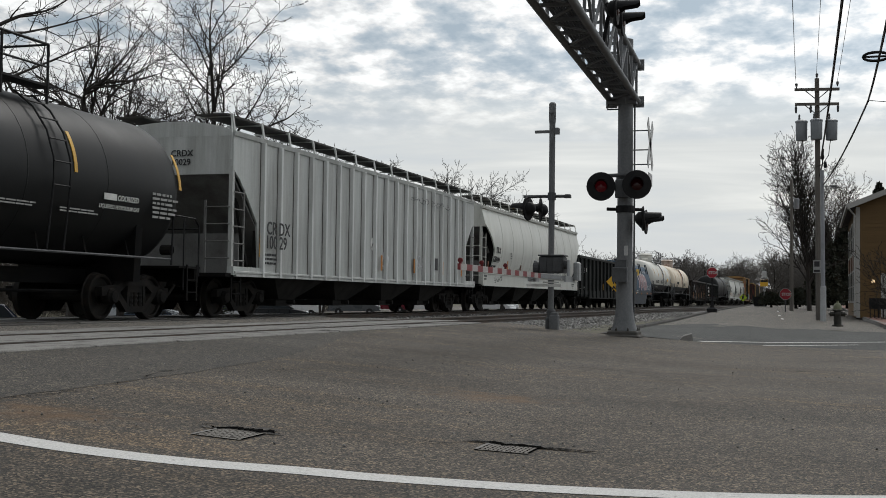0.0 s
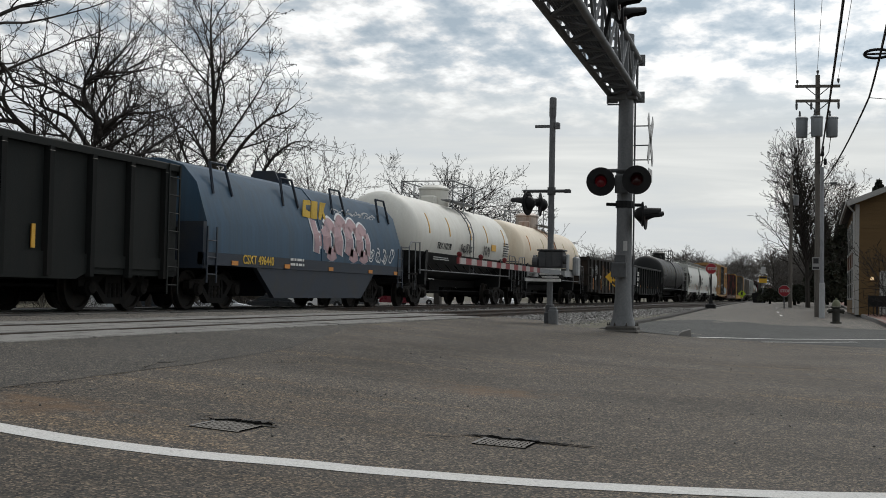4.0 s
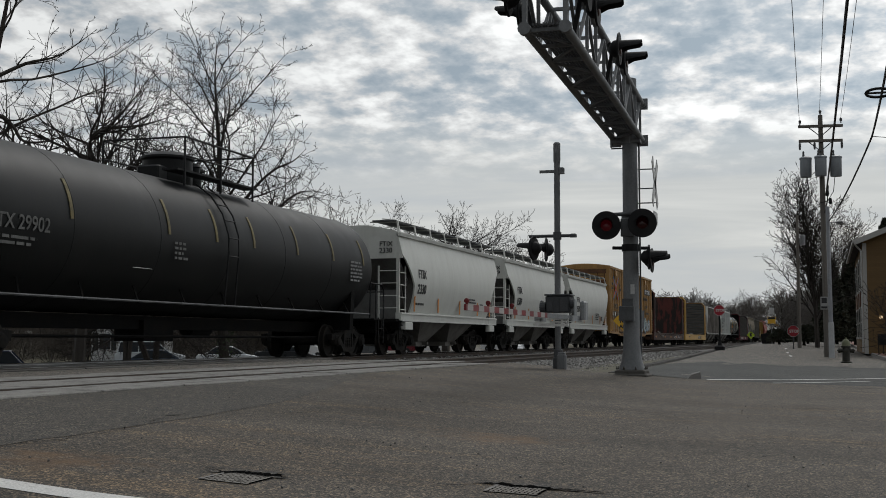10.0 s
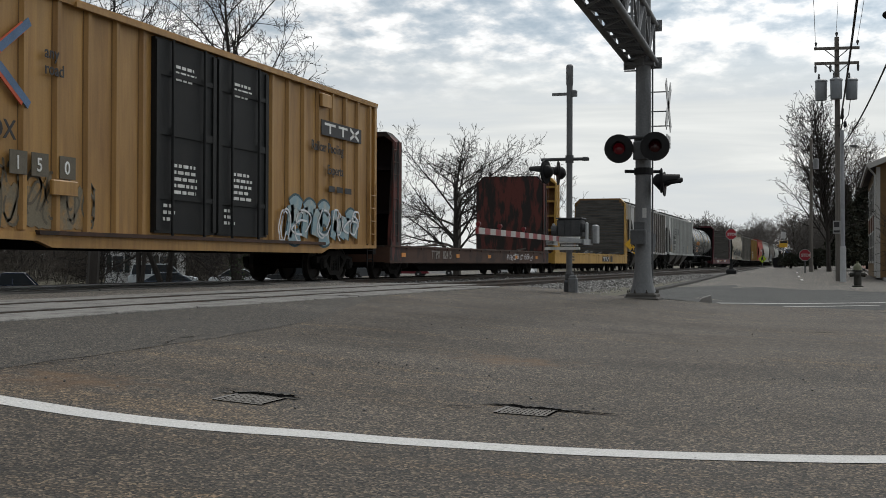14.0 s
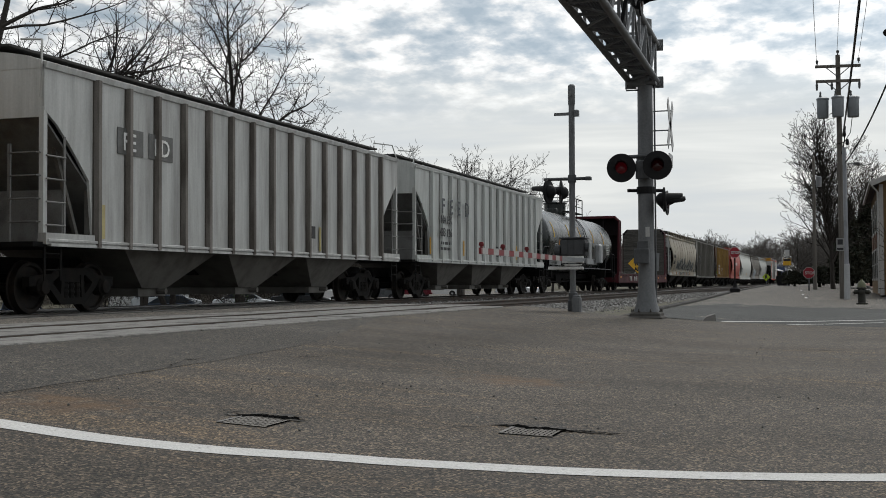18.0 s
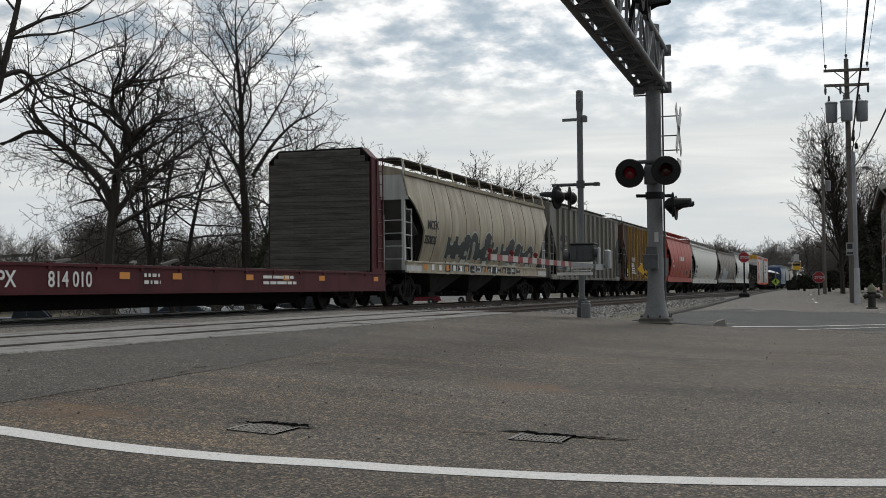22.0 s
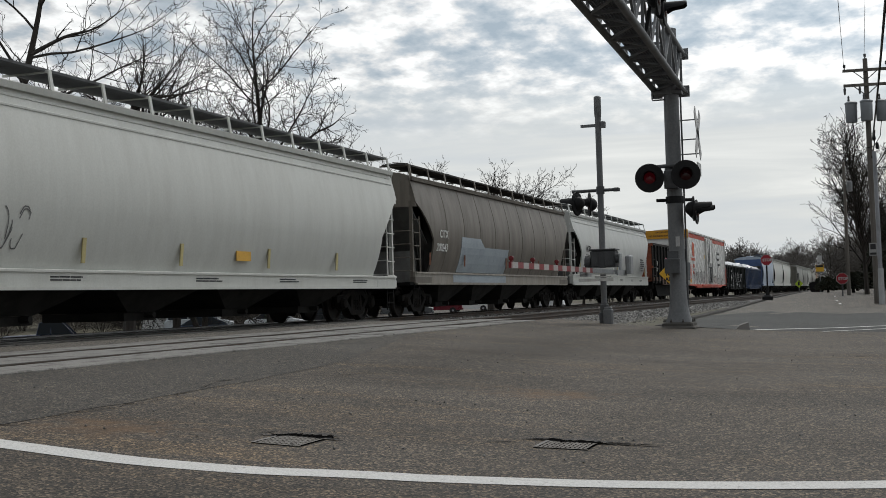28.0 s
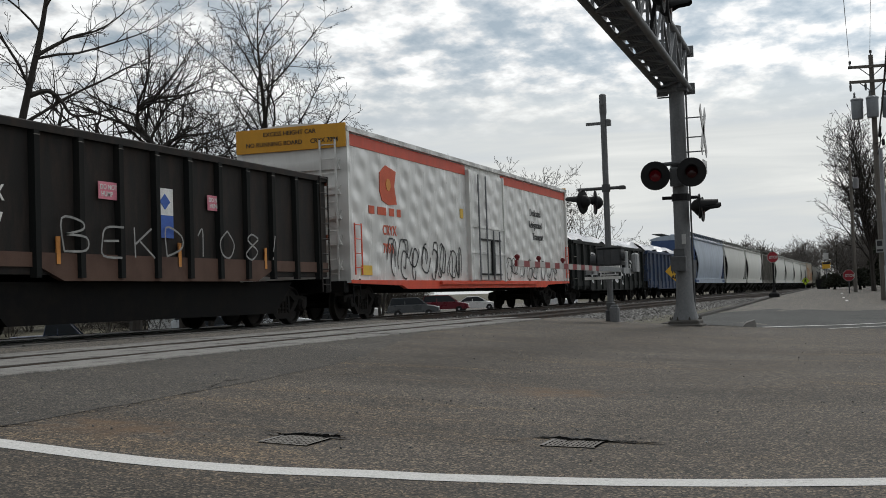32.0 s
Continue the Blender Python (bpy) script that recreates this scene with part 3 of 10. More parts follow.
# side street along the tracks, with its dark newer patch at the mouth
def street_left(x):
    return float(np.interp(x, (25.4, 27, 35, 47, 77, 104, 200), (2.5, 4.3, 4.85, 5.1, 6.0, 6.35, 6.6)))


def street_right(x):
    return float(np.interp(x, (25.4, 34, 40, 60, 200), (-14, -9, -2.6, -2.2, -2.2)))


def strip(name, x0, x1, dz, mat, label, inset=0.0, skew=0.0):
    s = Shape()
    xs = ticks(x0, x1, 3.0)
    rows = 24
    v = []
    for x in xs:
        a, b = street_right(x) + inset, street_left(x) - inset
        for j in range(rows + 1):
            y = a + (b - a) * j / rows
            v.append((x + skew * (y - 4) * (x - x0) / (x1 - x0), y, fall(min(y, 3.0)) + rise(x) + dz))
    s.add(v, [(i * (rows + 1) + j, (i + 1) * (rows + 1) + j, (i + 1) * (rows + 1) + j + 1, i * (rows + 1) + j + 1) for i in range(len(xs) - 1) for j in range(rows)])
    return tagged(part(name, s, mat), label, kind="structure")


strip("side_street", 25.2, 190, -0.010, street_mat, "pale aged asphalt side street beside the tracks")
strip("street_patch", 25.45, 42, 0.0, patch_mat, "dark newer asphalt at the mouth of the side street", 0.12, -3.4)

ROAD_X, ROAD_Y = ticks(-24, 25.4, 1.3), ticks(-3, 7.10, 0.7)


def road_z(x, y):
    """Height of the road's mesh itself."""
    i = max(0, min(len(ROAD_X) - 2, int(np.searchsorted(ROAD_X, x)) - 1))
    j = max(0, min(len(ROAD_Y) - 2, int(np.searchsorted(ROAD_Y, y)) - 1))
    u, w = (x - ROAD_X[i]) / (ROAD_X[i + 1] - ROAD_X[i]), (y - ROAD_Y[j]) / (ROAD_Y[j + 1] - ROAD_Y[j])
    h = lambda a, b: fall(ROAD_Y[b]) + wave(ROAD_X[a], ROAD_Y[b])
    flat = h(i, j) * (1 - u) * (1 - w) + h(i + 1, j) * u * (1 - w) + h(i, j + 1) * (1 - u) * w + h(i + 1, j + 1) * u * w
    return flat


# greyer, smoother asphalt relaid along the tracks
def relaid_edge(x):
    return float(np.interp(x, (-24, 5, 9.4, 12, 15, 18.5), (4.75, 4.78, 5.0, 5.35, 6.1, 7.0))) + 0.05 * noise.noise((x * 1.7, 0, 0))


grey_road = asphalt("smoother grey asphalt", (0.046, 0.041, 0.034), (0.032, 0.029, 0.0245), 0.1)
s_ = Shape()
v_ = []
for x in ticks(-24, 18.0, 0.4):
    for j in range(5):
        y = relaid_edge(x) + (7.09 - relaid_edge(x)) * j / 4
        v_.append((x, y, road_z(x, y) + 0.003))
s_.add(v_, [(i * 5 + j, (i + 1) * 5 + j, (i + 1) * 5 + j + 1, i * 5 + j + 1) for i in range(len(v_) // 5 - 1) for j in range(4)])
tagged(part("road_patch", s_, grey_road), "greyer asphalt relaid along the tracks", kind="structure")

# white lines
def painted(name, pts, w, label, dz=0.003):
    s = Shape()
    P = [Vector((x, y, 0)) for x, y in pts]
    v = []
    for i, p in enumerate(P):
        d = (P[min(i + 1, len(P) - 1)] - P[max(i - 1, 0)]).normalized()
        nrm = Vector((-d.y, d.x, 0)) * w / 2
        for q in (p + nrm, p - nrm):
            z = road_z(q.x, q.y) if q.x < 25.4 and -3 < q.y < 7.1 else fall(min(q.y, 3.0)) + rise(q.x)
            v.append((q.x, q.y, z + dz))
    s.add(v, [(2 * i, 2 * i + 1, 2 * i + 3, 2 * i + 2) for i in range(len(P) - 1)])
    return tagged(part(name, s, line_white), label, "road marking", kind="structure")


painted("line_near", smooth([(5.55, 6.2), (5.35, 5.0), (5.23, 4.16), (5.15, 3.43), (5.18, 2.83), (5.30, 2.30), (5.37, 1.76), (5.52, 1.0), (5.93, -0.14), (6.6, -1.6), (7.6, -3.4)]), 0.21, "curved worn white line on the asphalt")
painted("line_side_street", [(25.5, 2.3), (27.5, 0.75), (29.9, -0.8), (33, -2.9), (38, -6)], 0.16, "thin white line across the side street's mouth", 0.008)
painted("line_short", [(25.1, 1.0), (26.5, 0.2), (28.2, -0.9)], 0.10, "short thin white line", 0.008)
for a, b in (((57.1, 1.45), (59.5, 1.55)), ((66, 1.85), (68.4, 1.92)), ((82, 2.4), (85, 2.5))):
    painted("line_dash", [a, b], 0.12, "short white dash", 0.012)

# kerb along the side street and the brick pavement on its other side
def kerb(name, fn, x0, x1, h, w, label, side, mat=None):
    s = Shape()
    for a, b in zip(ticks(x0, x1, 2.4)[:-1], ticks(x0, x1, 2.4)[1:]):
        ya, yb = fn(a), fn(b - 0.03)
        za, zb = fall(min(ya, 3.0)) + rise(a), fall(min(yb, 3.0)) + rise(b)
        b -= 0.03
        s.add([(a, ya, za - 0.1), (b, yb, zb - 0.1), (b, yb + side * w, zb - 0.1), (a, ya + side * w, za - 0.1), (a, ya + side * 0.03, za + h), (b, yb + side * 0.03, zb + h), (b, yb + side * w, zb + h), (a, ya + side * w, za + h)],
              [(0, 3, 2, 1), (4, 5, 6, 7), (0, 1, 5, 4), (1, 2, 6, 5), (2, 3, 7, 6), (3, 0, 4, 7)])
    return tagged(part(name, s, mat or kerb_mat), label, kind="structure")


edge_dark = surface("crumbled dark asphalt edge", (0.045, 0.042, 0.038), 0.95, 0, (0.02, 0.019, 0.018), 0.8, 3.0, 60, bump=0.6)
kerb("kerb_track_side", lambda x: street_left(x) + 0.16 * abs(noise.noise((x * 0.9, 3.1, 0))), 27, 180, 0.05, 0.30, "crumbled dark asphalt edge beside the ballast", 1, edge_dark)
kerb("kerb_pavement", street_right, 40, 180, 0.14, 0.16, "grey concrete kerb of the brick pavement", -1)
sheet("pavement", ticks(40, 180, 3), [-6, -4.5, -3.3, -2.37], lambda x, y: -0.43 + 0.135 + rise(x), brick_pave, "red brick pavement in front of the houses")


# tracks
def rail(name, y, x0, x1, head):
    prof = [(-0.07, -0.17), (0.07, -0.17), (0.07, -0.155), (0.012, -0.13), (0.012, -0.045), (0.036, -0.032), (0.036, -0.006), (0.028, 0.0), (-0.028, 0.0), (-0.036, -0.006), (-0.036, -0.032), (-0.012, -0.045), (-0.012, -0.13), (-0.07, -0.155)]
    s = Shape().prism([(y + a, b) for a, b in prof], "x", x0, x1)
    for i, f in enumerate(s.f):
        if all(s.v[j][2] > -0.008 for j in f):
            s.m[i] = 1
    return tagged(part(name, s, [rail_steel, head]), "steel rail with a shiny running surface", kind="structure")


dull_head = surface("dull rail head", (0.034, 0.029, 0.025), 0.8, 0.0, (0.02, 0.016, 0.014), 0.6, 3, 50, spec=0.2)
for cy, nm in ((NEAR_Y, "near"), (TRACK_Y, "far")):
    for sg, q in ((-1, "a"), (1, "b")):
        rail("rail_%s_%s" % (nm, q), cy + sg * 0.753, -60, 700, dull_head if cy == NEAR_Y else tread_steel)
sheet("ballast_bank", ticks(26, 120, 2) + [200, 400, 700], [5.0, 5.9, 6.6, 7.0, 10.2, 10.9, 11.8, 12.4, 15.4, 16.4, 18.0],
      lambda x, y: max(float(np.interp(y, (5.0, 6.4, 7.0, 10.2, 10.9, 11.8, 12.4, 15.4, 16.4, 18), (-0.36, -0.22, -0.14, -0.14, -0.20, -0.20, -0.14, -0.14, -0.30, -0.42))) - (0.25 if y < street_left(x) + 0.2 else 0), -0.7) + 0.02 * noise.noise((x, y * 2, 0)), ballast_bed, "grey stone ballast bank under the tracks")
sheet("ballast_bank_west", [-300, -100, -60, -40, -24.2], [5.9, 6.6, 7.0, 10.2, 10.9, 11.8, 12.4, 15.4, 16.4], lambda x, y: -0.16, ballast_bed, "grey stone ballast bank")
# near-black sheet stands for the shade in the gaps between panels
sheet("track_bed", ticks(-24.2, 28.5, 8), [6.7, 15.8], lambda x, y: -0.19, steel_black, "near-black bed with the panel gaps' shade in its colour")

# ---------------------------------------------------------------- posts, gate and signal bridge
red_dim = glow("dim red signal lens", (0.05, 0.002, 0.004), 0.04)
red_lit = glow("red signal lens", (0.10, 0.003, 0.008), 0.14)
red_plain = surface("red signal hood plastic", (0.14, 0.008, 0.010), 0.4, 0, (0.09, 0.008, 0.01), 0.3, 4, 40)
gate_red = surface("red reflective sheeting", (0.20, 0.024, 0.028), 0.4, 0, (0.3, 0.03, 0.03), 0.4, 3, 40, bump=0)
gate_white = surface("white reflective sheeting", (0.40, 0.385, 0.37), 0.4, 0, (0.42, 0.41, 0.4), 0.4, 3, 40, bump=0)
sign_red = surface("red sign sheeting", (0.30, 0.018, 0.03), 0.5, 0, (0.22, 0.016, 0.024), 0.3, 3, 40, bump=0)
sign_yellow = surface("yellow sign sheeting", (0.70, 0.40, 0.03), 0.4, 0, (0.55, 0.32, 0.04), 0.3, 3, 40, bump=0)
sign_lime = surface("fluorescent yellow-green sign sheeting", (0.42, 0.56, 0.03), 0.4, 0, (0.34, 0.46, 0.04), 0.3, 3, 40, bump=0)
sign_white = surface("white sign sheeting", (0.46, 0.46, 0.45), 0.5, 0, (0.34, 0.34, 0.34), 0.3, 3, 40, bump=0)
wood_pole = surface("weathered utility-pole timber", (0.12, 0.11, 0.098), 0.9, 0, (0.065, 0.058, 0.05), 0.7, 2, 30, (4, 4, 0.3), 0.4)
grey_pole = surface("grey steel pole paint", (0.26, 0.27, 0.29), 0.5, 0.2, (0.18, 0.19, 0.2), 0.5, 2, 30)
rust_paint = surface("rust-edged grey base", (0.07, 0.066, 0.06), 0.8, 0.1, (0.035, 0.026, 0.02), 0.8, 3, 40)


def signal_lamp(parent, p, yaw, lens, lit_name="signal_lens", base=None, disc=0.28):
    """A crossing light: black disc, housing, hood and red lens, facing along -Y turned by yaw."""
    m = (base or Matrix()) @ pose(*p, 0, 0, yaw)
    d = part("signal_head", Shape().lathe([(-0.012, disc - 0.01), (-0.012, disc + 0.01), (0.0, disc + 0.015), (0.02, disc), (0.025, 0.15), (0.10, 0.13), (0.15, 0.08), (0.17, 0.03)], (0, 0, 0), (0, 1, 0), 28), black_paint, parent, m=m, smooth=40)
    part(lit_name, Shape().lathe([(-0.045, 0.02), (-0.04, 0.06), (-0.028, 0.10), (-0.013, 0.118)], (0, 0, 0), (0, 1, 0), 24), lens, d, smooth=60)
    n = 12
    hood = []
    for t, lo, hi, rr in ((0.0, -25, 205, 0.135), (0.12, 2, 178, 0.133), (0.31, 12, 168, 0.130), (0.35, 28, 152, 0.128)):
        hood.append([(r * math.cos(radians(a)), -0.012 - t, r * math.sin(radians(a))) for r, aa in ((rr, range(n + 1)), (rr - 0.008, range(n, -1, -1))) for a in (lo + (hi - lo) * i / n for i in aa)])
    part("hood", Shape().loft(hood, True), black_paint, d)
    return d


MX, MY, MZ = 24.98, 3.77, -0.24
mast = thing("signal_bridge", "grey steel cantilever signal mast with truss arm and red crossing lights", "railway signal", pose(MX, MY, MZ))
T = lambda z: z - MZ                      # heights above the rails, in the mast's own space
part("mast", Shape().lathe([(0.1, 0.285), (0.14, 0.27), (0.30, 0.215), (0.5, 0.185), (0.75, 0.170), (T(1.4), 0.162), (T(4.4), 0.156), (T(5.9), 0.150), (T(5.92), 0.10)], (0, 0, 0), (0, 0, 1), 16), galv, mast, smooth=40)
part("base_plate", Shape().slab(-0.36, 0.36, -0.36, 0.36, -0.1, 0.05, 0.03).slab(-0.31, 0.31, -0.31, 0.31, 0.05, 0.13, 0.03), rust_paint, mast)
for a in range(8):
    part("anchor_bolt", Shape().lathe([(0, 0.022), (0.03, 0.022), (0.03, 0.012), (0.06, 0.012)], (0.29 * math.cos(a * math.pi / 4 + 0.39) * 1.08, 0.29 * math.sin(a * math.pi / 4 + 0.39) * 1.08, 0.131), (0, 0, 1), 6), rust_paint, mast)
# truss arm over the street: four chords, lattice and walkway
za, zb_, yw0, yw1 = T(4.68), T(5.46), -0.285, 0.275
ARM = pose(0, 0.075, 0, 0, 0, 2.1)        # the arm stands a little askew of the track
x_tip, x_root = 15.75 - MX, 0.45
for y in (yw0, yw1):
    for z in (za, zb_):
        part("chord", Shape().tube([(x_tip, y, z), (x_root, y, z)], 0.062, 10).lathe([(-0.05, 0.088), (0.05, 0.088)], (x_tip, y, z), (1, 0, 0), 14).lathe([(-0.04, 0.09), (0.04, 0.09)], (x_root, y, z), (1, 0, 0), 14), galv, mast, smooth=40, m=ARM)
bay = 0.92
n = int((x_root - x_tip) / bay)
for i in range(n + 1):
    x = x_tip + 0.1 + i * bay
    xn = x + bay
    for y in (yw0, yw1):
        part("upright", Shape().beam((x, y, za), (x, y, zb_), 0.05, 0.05), galv, mast, m=ARM)
        if i < n:
            part("diagonal", Shape().beam((x, y, za if i % 2 else zb_), (xn, y, zb_ if i % 2 else za), 0.045, 0.045), galv, mast, m=ARM)
    part("cross_member", Shape().beam((x, yw0, za), (x, yw1, za), 0.05, 0.05), galv, mast, m=ARM)
    part("cross_member", Shape().beam((x, yw0, zb_), (x, yw1, zb_), 0.05, 0.05), galv, mast, m=ARM)
    if i < n:
        part("floor_brace", Shape().beam((x, yw0 if i % 2 else yw1, za - 0.02), (xn, yw1 if i % 2 else yw0, za - 0.02), 0.045, 0.03), galv, mast, m=ARM)
gr = Shape()
xx = x_tip + 0.05
while xx < x_root - 0.2:
    gr.box(xx, xx + 0.016, yw0 + 0.11, yw1 - 0.11, za + 0.045, za + 0.075)
    xx += 0.10
for j in range(8):
    y = yw0 + 0.11 + (yw1 - yw0 - 0.22) * j / 7
    gr.box(x_tip, x_root - 0.1, y - 0.008, y + 0.008, za + 0.04, za + 0.078)
part("walkway_grating", gr, galv_dark, mast, m=ARM)
part("mast_collar", Shape().lathe([(-0.14, 0.19), (0.14, 0.19)], (0, 0, za), (0, 0, 1), 14).box(-0.16, 0.16, yw0 - 0.02, yw1 + 0.02, za - 0.13, za - 0.07), galv, mast, m=ARM)
part("cable_loop", Shape().tube([(-0.1, yw1 - 0.02, za - 0.1), (-0.1, yw1 + 0.02, za - 0.24), (-0.1, yw1 - 0.22, za - 0.24)], 0.018, 6), galv_dark, mast, m=ARM)
for y in (yw0, yw1):
    for z in (za, zb_):
        part("end_plate", Shape().slab(x_root + 0.041, x_root + 0.06, y - 0.12, y + 0.12, z - 0.12, z + 0.12, 0.008), galv, mast, m=ARM)
part("mast_collar", Shape().lathe([(-0.1, 0.18), (0.1, 0.18)], (0, 0, zb_), (0, 0, 1), 14), galv, mast, m=ARM)
part("arm_end_frame", Shape().beam((x_tip, yw0, za), (x_tip, yw0, zb_ + 0.9), 0.06).beam((x_tip, yw1, za), (x_tip, yw1, zb_ + 0.9), 0.06).beam((x_tip, yw0, zb_ + 0.9), (x_tip, yw1, zb_ + 0.9), 0.05), galv, mast, m=ARM)
# lights over the street, towards both ways along it
for x, side in ((x_tip + 0.25, -1), (x_tip + 0.25, 1), (x_tip + 3.6, -1)):
    for dx in (0, 0.85):
        signal_lamp(mast, (x + dx, (yw0 - 0.28) if side < 0 else (yw1 + 0.28), za + 0.52), 0 if side < 0 else 180, red_dim, base=ARM, disc=0.25)
    part("lamp_bracket", Shape().tube([(x, (yw0 if side < 0 else yw1) + side * 0.12, za + 0.6), (x + 0.85, (yw0 if side < 0 else yw1) + side * 0.12, za + 0.6)], 0.035, 8).beam((x + 0.4, yw0 if side < 0 else yw1, za), (x + 0.4, (yw0 if side < 0 else yw1) + side * 0.12, za + 0.62), 0.06), black_paint, mast, m=ARM)
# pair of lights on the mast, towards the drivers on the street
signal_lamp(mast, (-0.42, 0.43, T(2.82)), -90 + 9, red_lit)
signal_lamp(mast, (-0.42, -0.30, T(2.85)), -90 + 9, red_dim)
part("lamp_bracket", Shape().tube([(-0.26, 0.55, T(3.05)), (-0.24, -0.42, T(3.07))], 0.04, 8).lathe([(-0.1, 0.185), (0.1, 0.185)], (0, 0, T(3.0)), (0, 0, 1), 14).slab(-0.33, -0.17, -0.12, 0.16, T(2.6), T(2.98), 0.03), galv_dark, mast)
signal_lamp(mast, (0.1, -0.42, T(2.12)), 0, red_dim, disc=0.24)
signal_lamp(mast, (-0.35, -0.42, T(2.16)), 12, red_dim, disc=0.24)
part("lamp_bracket", Shape().tube([(0.15, -0.34, T(2.38)), (-0.1, 0.36, T(2.38))], 0.035, 8).lathe([(-0.07, 0.185), (0.07, 0.185)], (0, 0, T(2.38)), (0, 0, 1), 14), black_paint, mast)
part("control_box", Shape().slab(-0.34, -0.165, -0.10, 0.21, T(0.88), T(1.18), 0.02).box(-0.20, -0.15, -0.06, 0.16, T(1.18), T(1.33)), galv_dark, mast)
part("conduit", Shape().tube([(0.06, -0.185, 0.1), (0.06, -0.18, T(4.6))], 0.02, 6), galv_dark, mast)
cb = part("crossbuck", Shape().beam((0.30, -0.52, T(3.25)), (-0.45, -0.52, T(4.15)), 0.015, 0.22).beam((-0.45, -0.52, T(3.25)), (0.30, -0.52, T(4.15)), 0.015, 0.22).box(-0.35, 0.2, -0.53, -0.515, T(2.85), T(3.1)), sign_white, mast, "white crossbuck board seen edge-on")
for z in (3.3, 3.6, 4.0):
    part("crossbuck_stay", Shape().tube([(0, -0.16, T(z)), (0, -0.52, T(z))], 0.014, 5), galv, mast)
part("number_plate", Shape().box(-0.23, -0.215, -0.10, -0.02, T(1.42), T(1.62)).box(-0.238, -0.23, -0.085, -0.035, T(1.45), T(1.5)).box(-0.238, -0.23, -0.085, -0.035, T(1.54), T(1.59)), [sign_white], mast)

mech_grey = surface("dark grey cast housing", (0.045, 0.047, 0.05), 0.6, 0.1, (0.08, 0.08, 0.082), 0.5, 4, 40)
GX, GY, GZ = 25.6, 5.44, -0.13
gate = thing("crossing_gate", "lowered red and white crossing gate on a galvanised mast", "crossing gate", pose(GX, GY, GZ))
G = lambda z: z - GZ
part("mast", Shape().tube([(0, 0, 0.4), (0, 0, G(4.35))], 0.066, 12), galv, gate, smooth=40)
part("base_box", Shape().slab(-0.11, 0.11, -0.12, 0.10, -0.12, 0.26, 0.03).lathe([(0, 0.10), (0.14, 0.095), (0.16, 0.075)], (0, -0.01, 0.26), (0, 0, 1), 12), galv_dark, gate)
part("junction_box", Shape().slab(-0.26, -0.115, -0.22, -0.02, -0.04, 0.32, 0.03).slab(-0.24, -0.13, -0.20, -0.04, 0.322, 0.36, 0.02), galv, gate)
part("gate_mechanism", Shape().slab(-0.20, 0.24, -0.30, 0.23, G(1.07), G(1.43), 0.03).slab(-0.22, 0.26, -0.32, 0.25, G(1.432), G(1.46), 0.01), mech_grey, gate)
part("mechanism_door", Shape().slab(-0.225, -0.201, -0.27, -0.08, G(1.10), G(1.40), 0.01), mech_grey, gate)
part("mechanism_door", Shape().slab(-0.225, -0.201, 0.06, 0.20, G(1.10), G(1.40), 0.01), mech_grey, gate)
part("mechanism_crank", Shape().lathe([(0, 0.12), (0.12, 0.12)], (-0.1, 0.235, G(1.18)), (0, 1, 0), 14), mech_grey, gate)
part("mechanism_crank", Shape().lathe([(0, 0.10), (0.08, 0.10)], (-0.1, -0.385, G(1.25)), (0, 1, 0), 14), mech_grey, gate)
for y0 in (0.355, -0.43):
    part("counterweight_arm", Shape().box(-0.55, 0.45, y0, y0 + 0.03, G(0.88), G(1.0)), alu, gate)
for z0, z1, y0, y1 in ((1.0, 1.045, -0.34, 0.28), (0.91, 0.945, -0.36, 0.1), (0.77, 0.83, -0.34, 0.40), (0.85, 0.88, -0.30, 0.05)):
    part("counterweight_bar", Shape().box(-0.60, -0.5, y0, y1, G(z0), G(z1)), letter_white, gate)
part("counterweight", Shape().slab(0.2, 0.52, -0.56, -0.44, G(0.92), G(1.32), 0.03), alu, gate)
part("counterweight", Shape().slab(-0.15, 0.02, 0.31, 0.35, G(0.90), G(1.34), 0.015), alu, gate)
part("counterweight", Shape().slab(-0.2, 0.0, -0.42, -0.38, G(0.98), G(1.36), 0.015), alu, gate)
arm0, arm1 = -0.7, 18.55 - GX
seg = 0.33
i, x = 0, arm0
part("arm_root", Shape().beam((-0.45, 0.37, G(0.95)), (arm0 - 0.4, 0.1, G(0.99)), 0.05, 0.09).beam((-0.45, -0.41, G(0.95)), (arm0 - 0.4, -0.0, G(0.99)), 0.05, 0.09), alu, gate)
while x > arm1:
    xe = max(arm1, x - seg)
    f0 = (x - arm0) / (arm1 - arm0)
    z = 0.99 + 0.02 * f0
    part("arm_stripe", Shape().box(xe, x, -0.02, 0.02, G(z - 0.05), G(z + 0.05)), gate_red if i % 2 else gate_white, gate)
    x = xe
    i += 1
for fx in (0.52, 0.78, 0.985):
    x = arm0 + (arm1 - arm0) * fx
    part("arm_lamp", Shape().slab(x - 0.02, x + 0.02, -0.02, 0.02, G(1.05), G(1.085), 0.008).lathe([(-0.03, 0.012), (-0.026, 0.04), (0.026, 0.04), (0.03, 0.012)], (x, 0, G(1.115)), (1, 0, 0), 12), red_plain, gate)
part("top_unit", Shape().lathe([(0, 0.07), (0.06, 0.078), (0.42, 0.078), (0.45, 0.05)], (0, 0, G(4.3)), (0, 0, 1), 12).lathe([(0, 0.05), (0.02, 0.055)], (-0.09, 0, G(4.55)), (-1, 0, 0), 10), galv, gate, smooth=40)
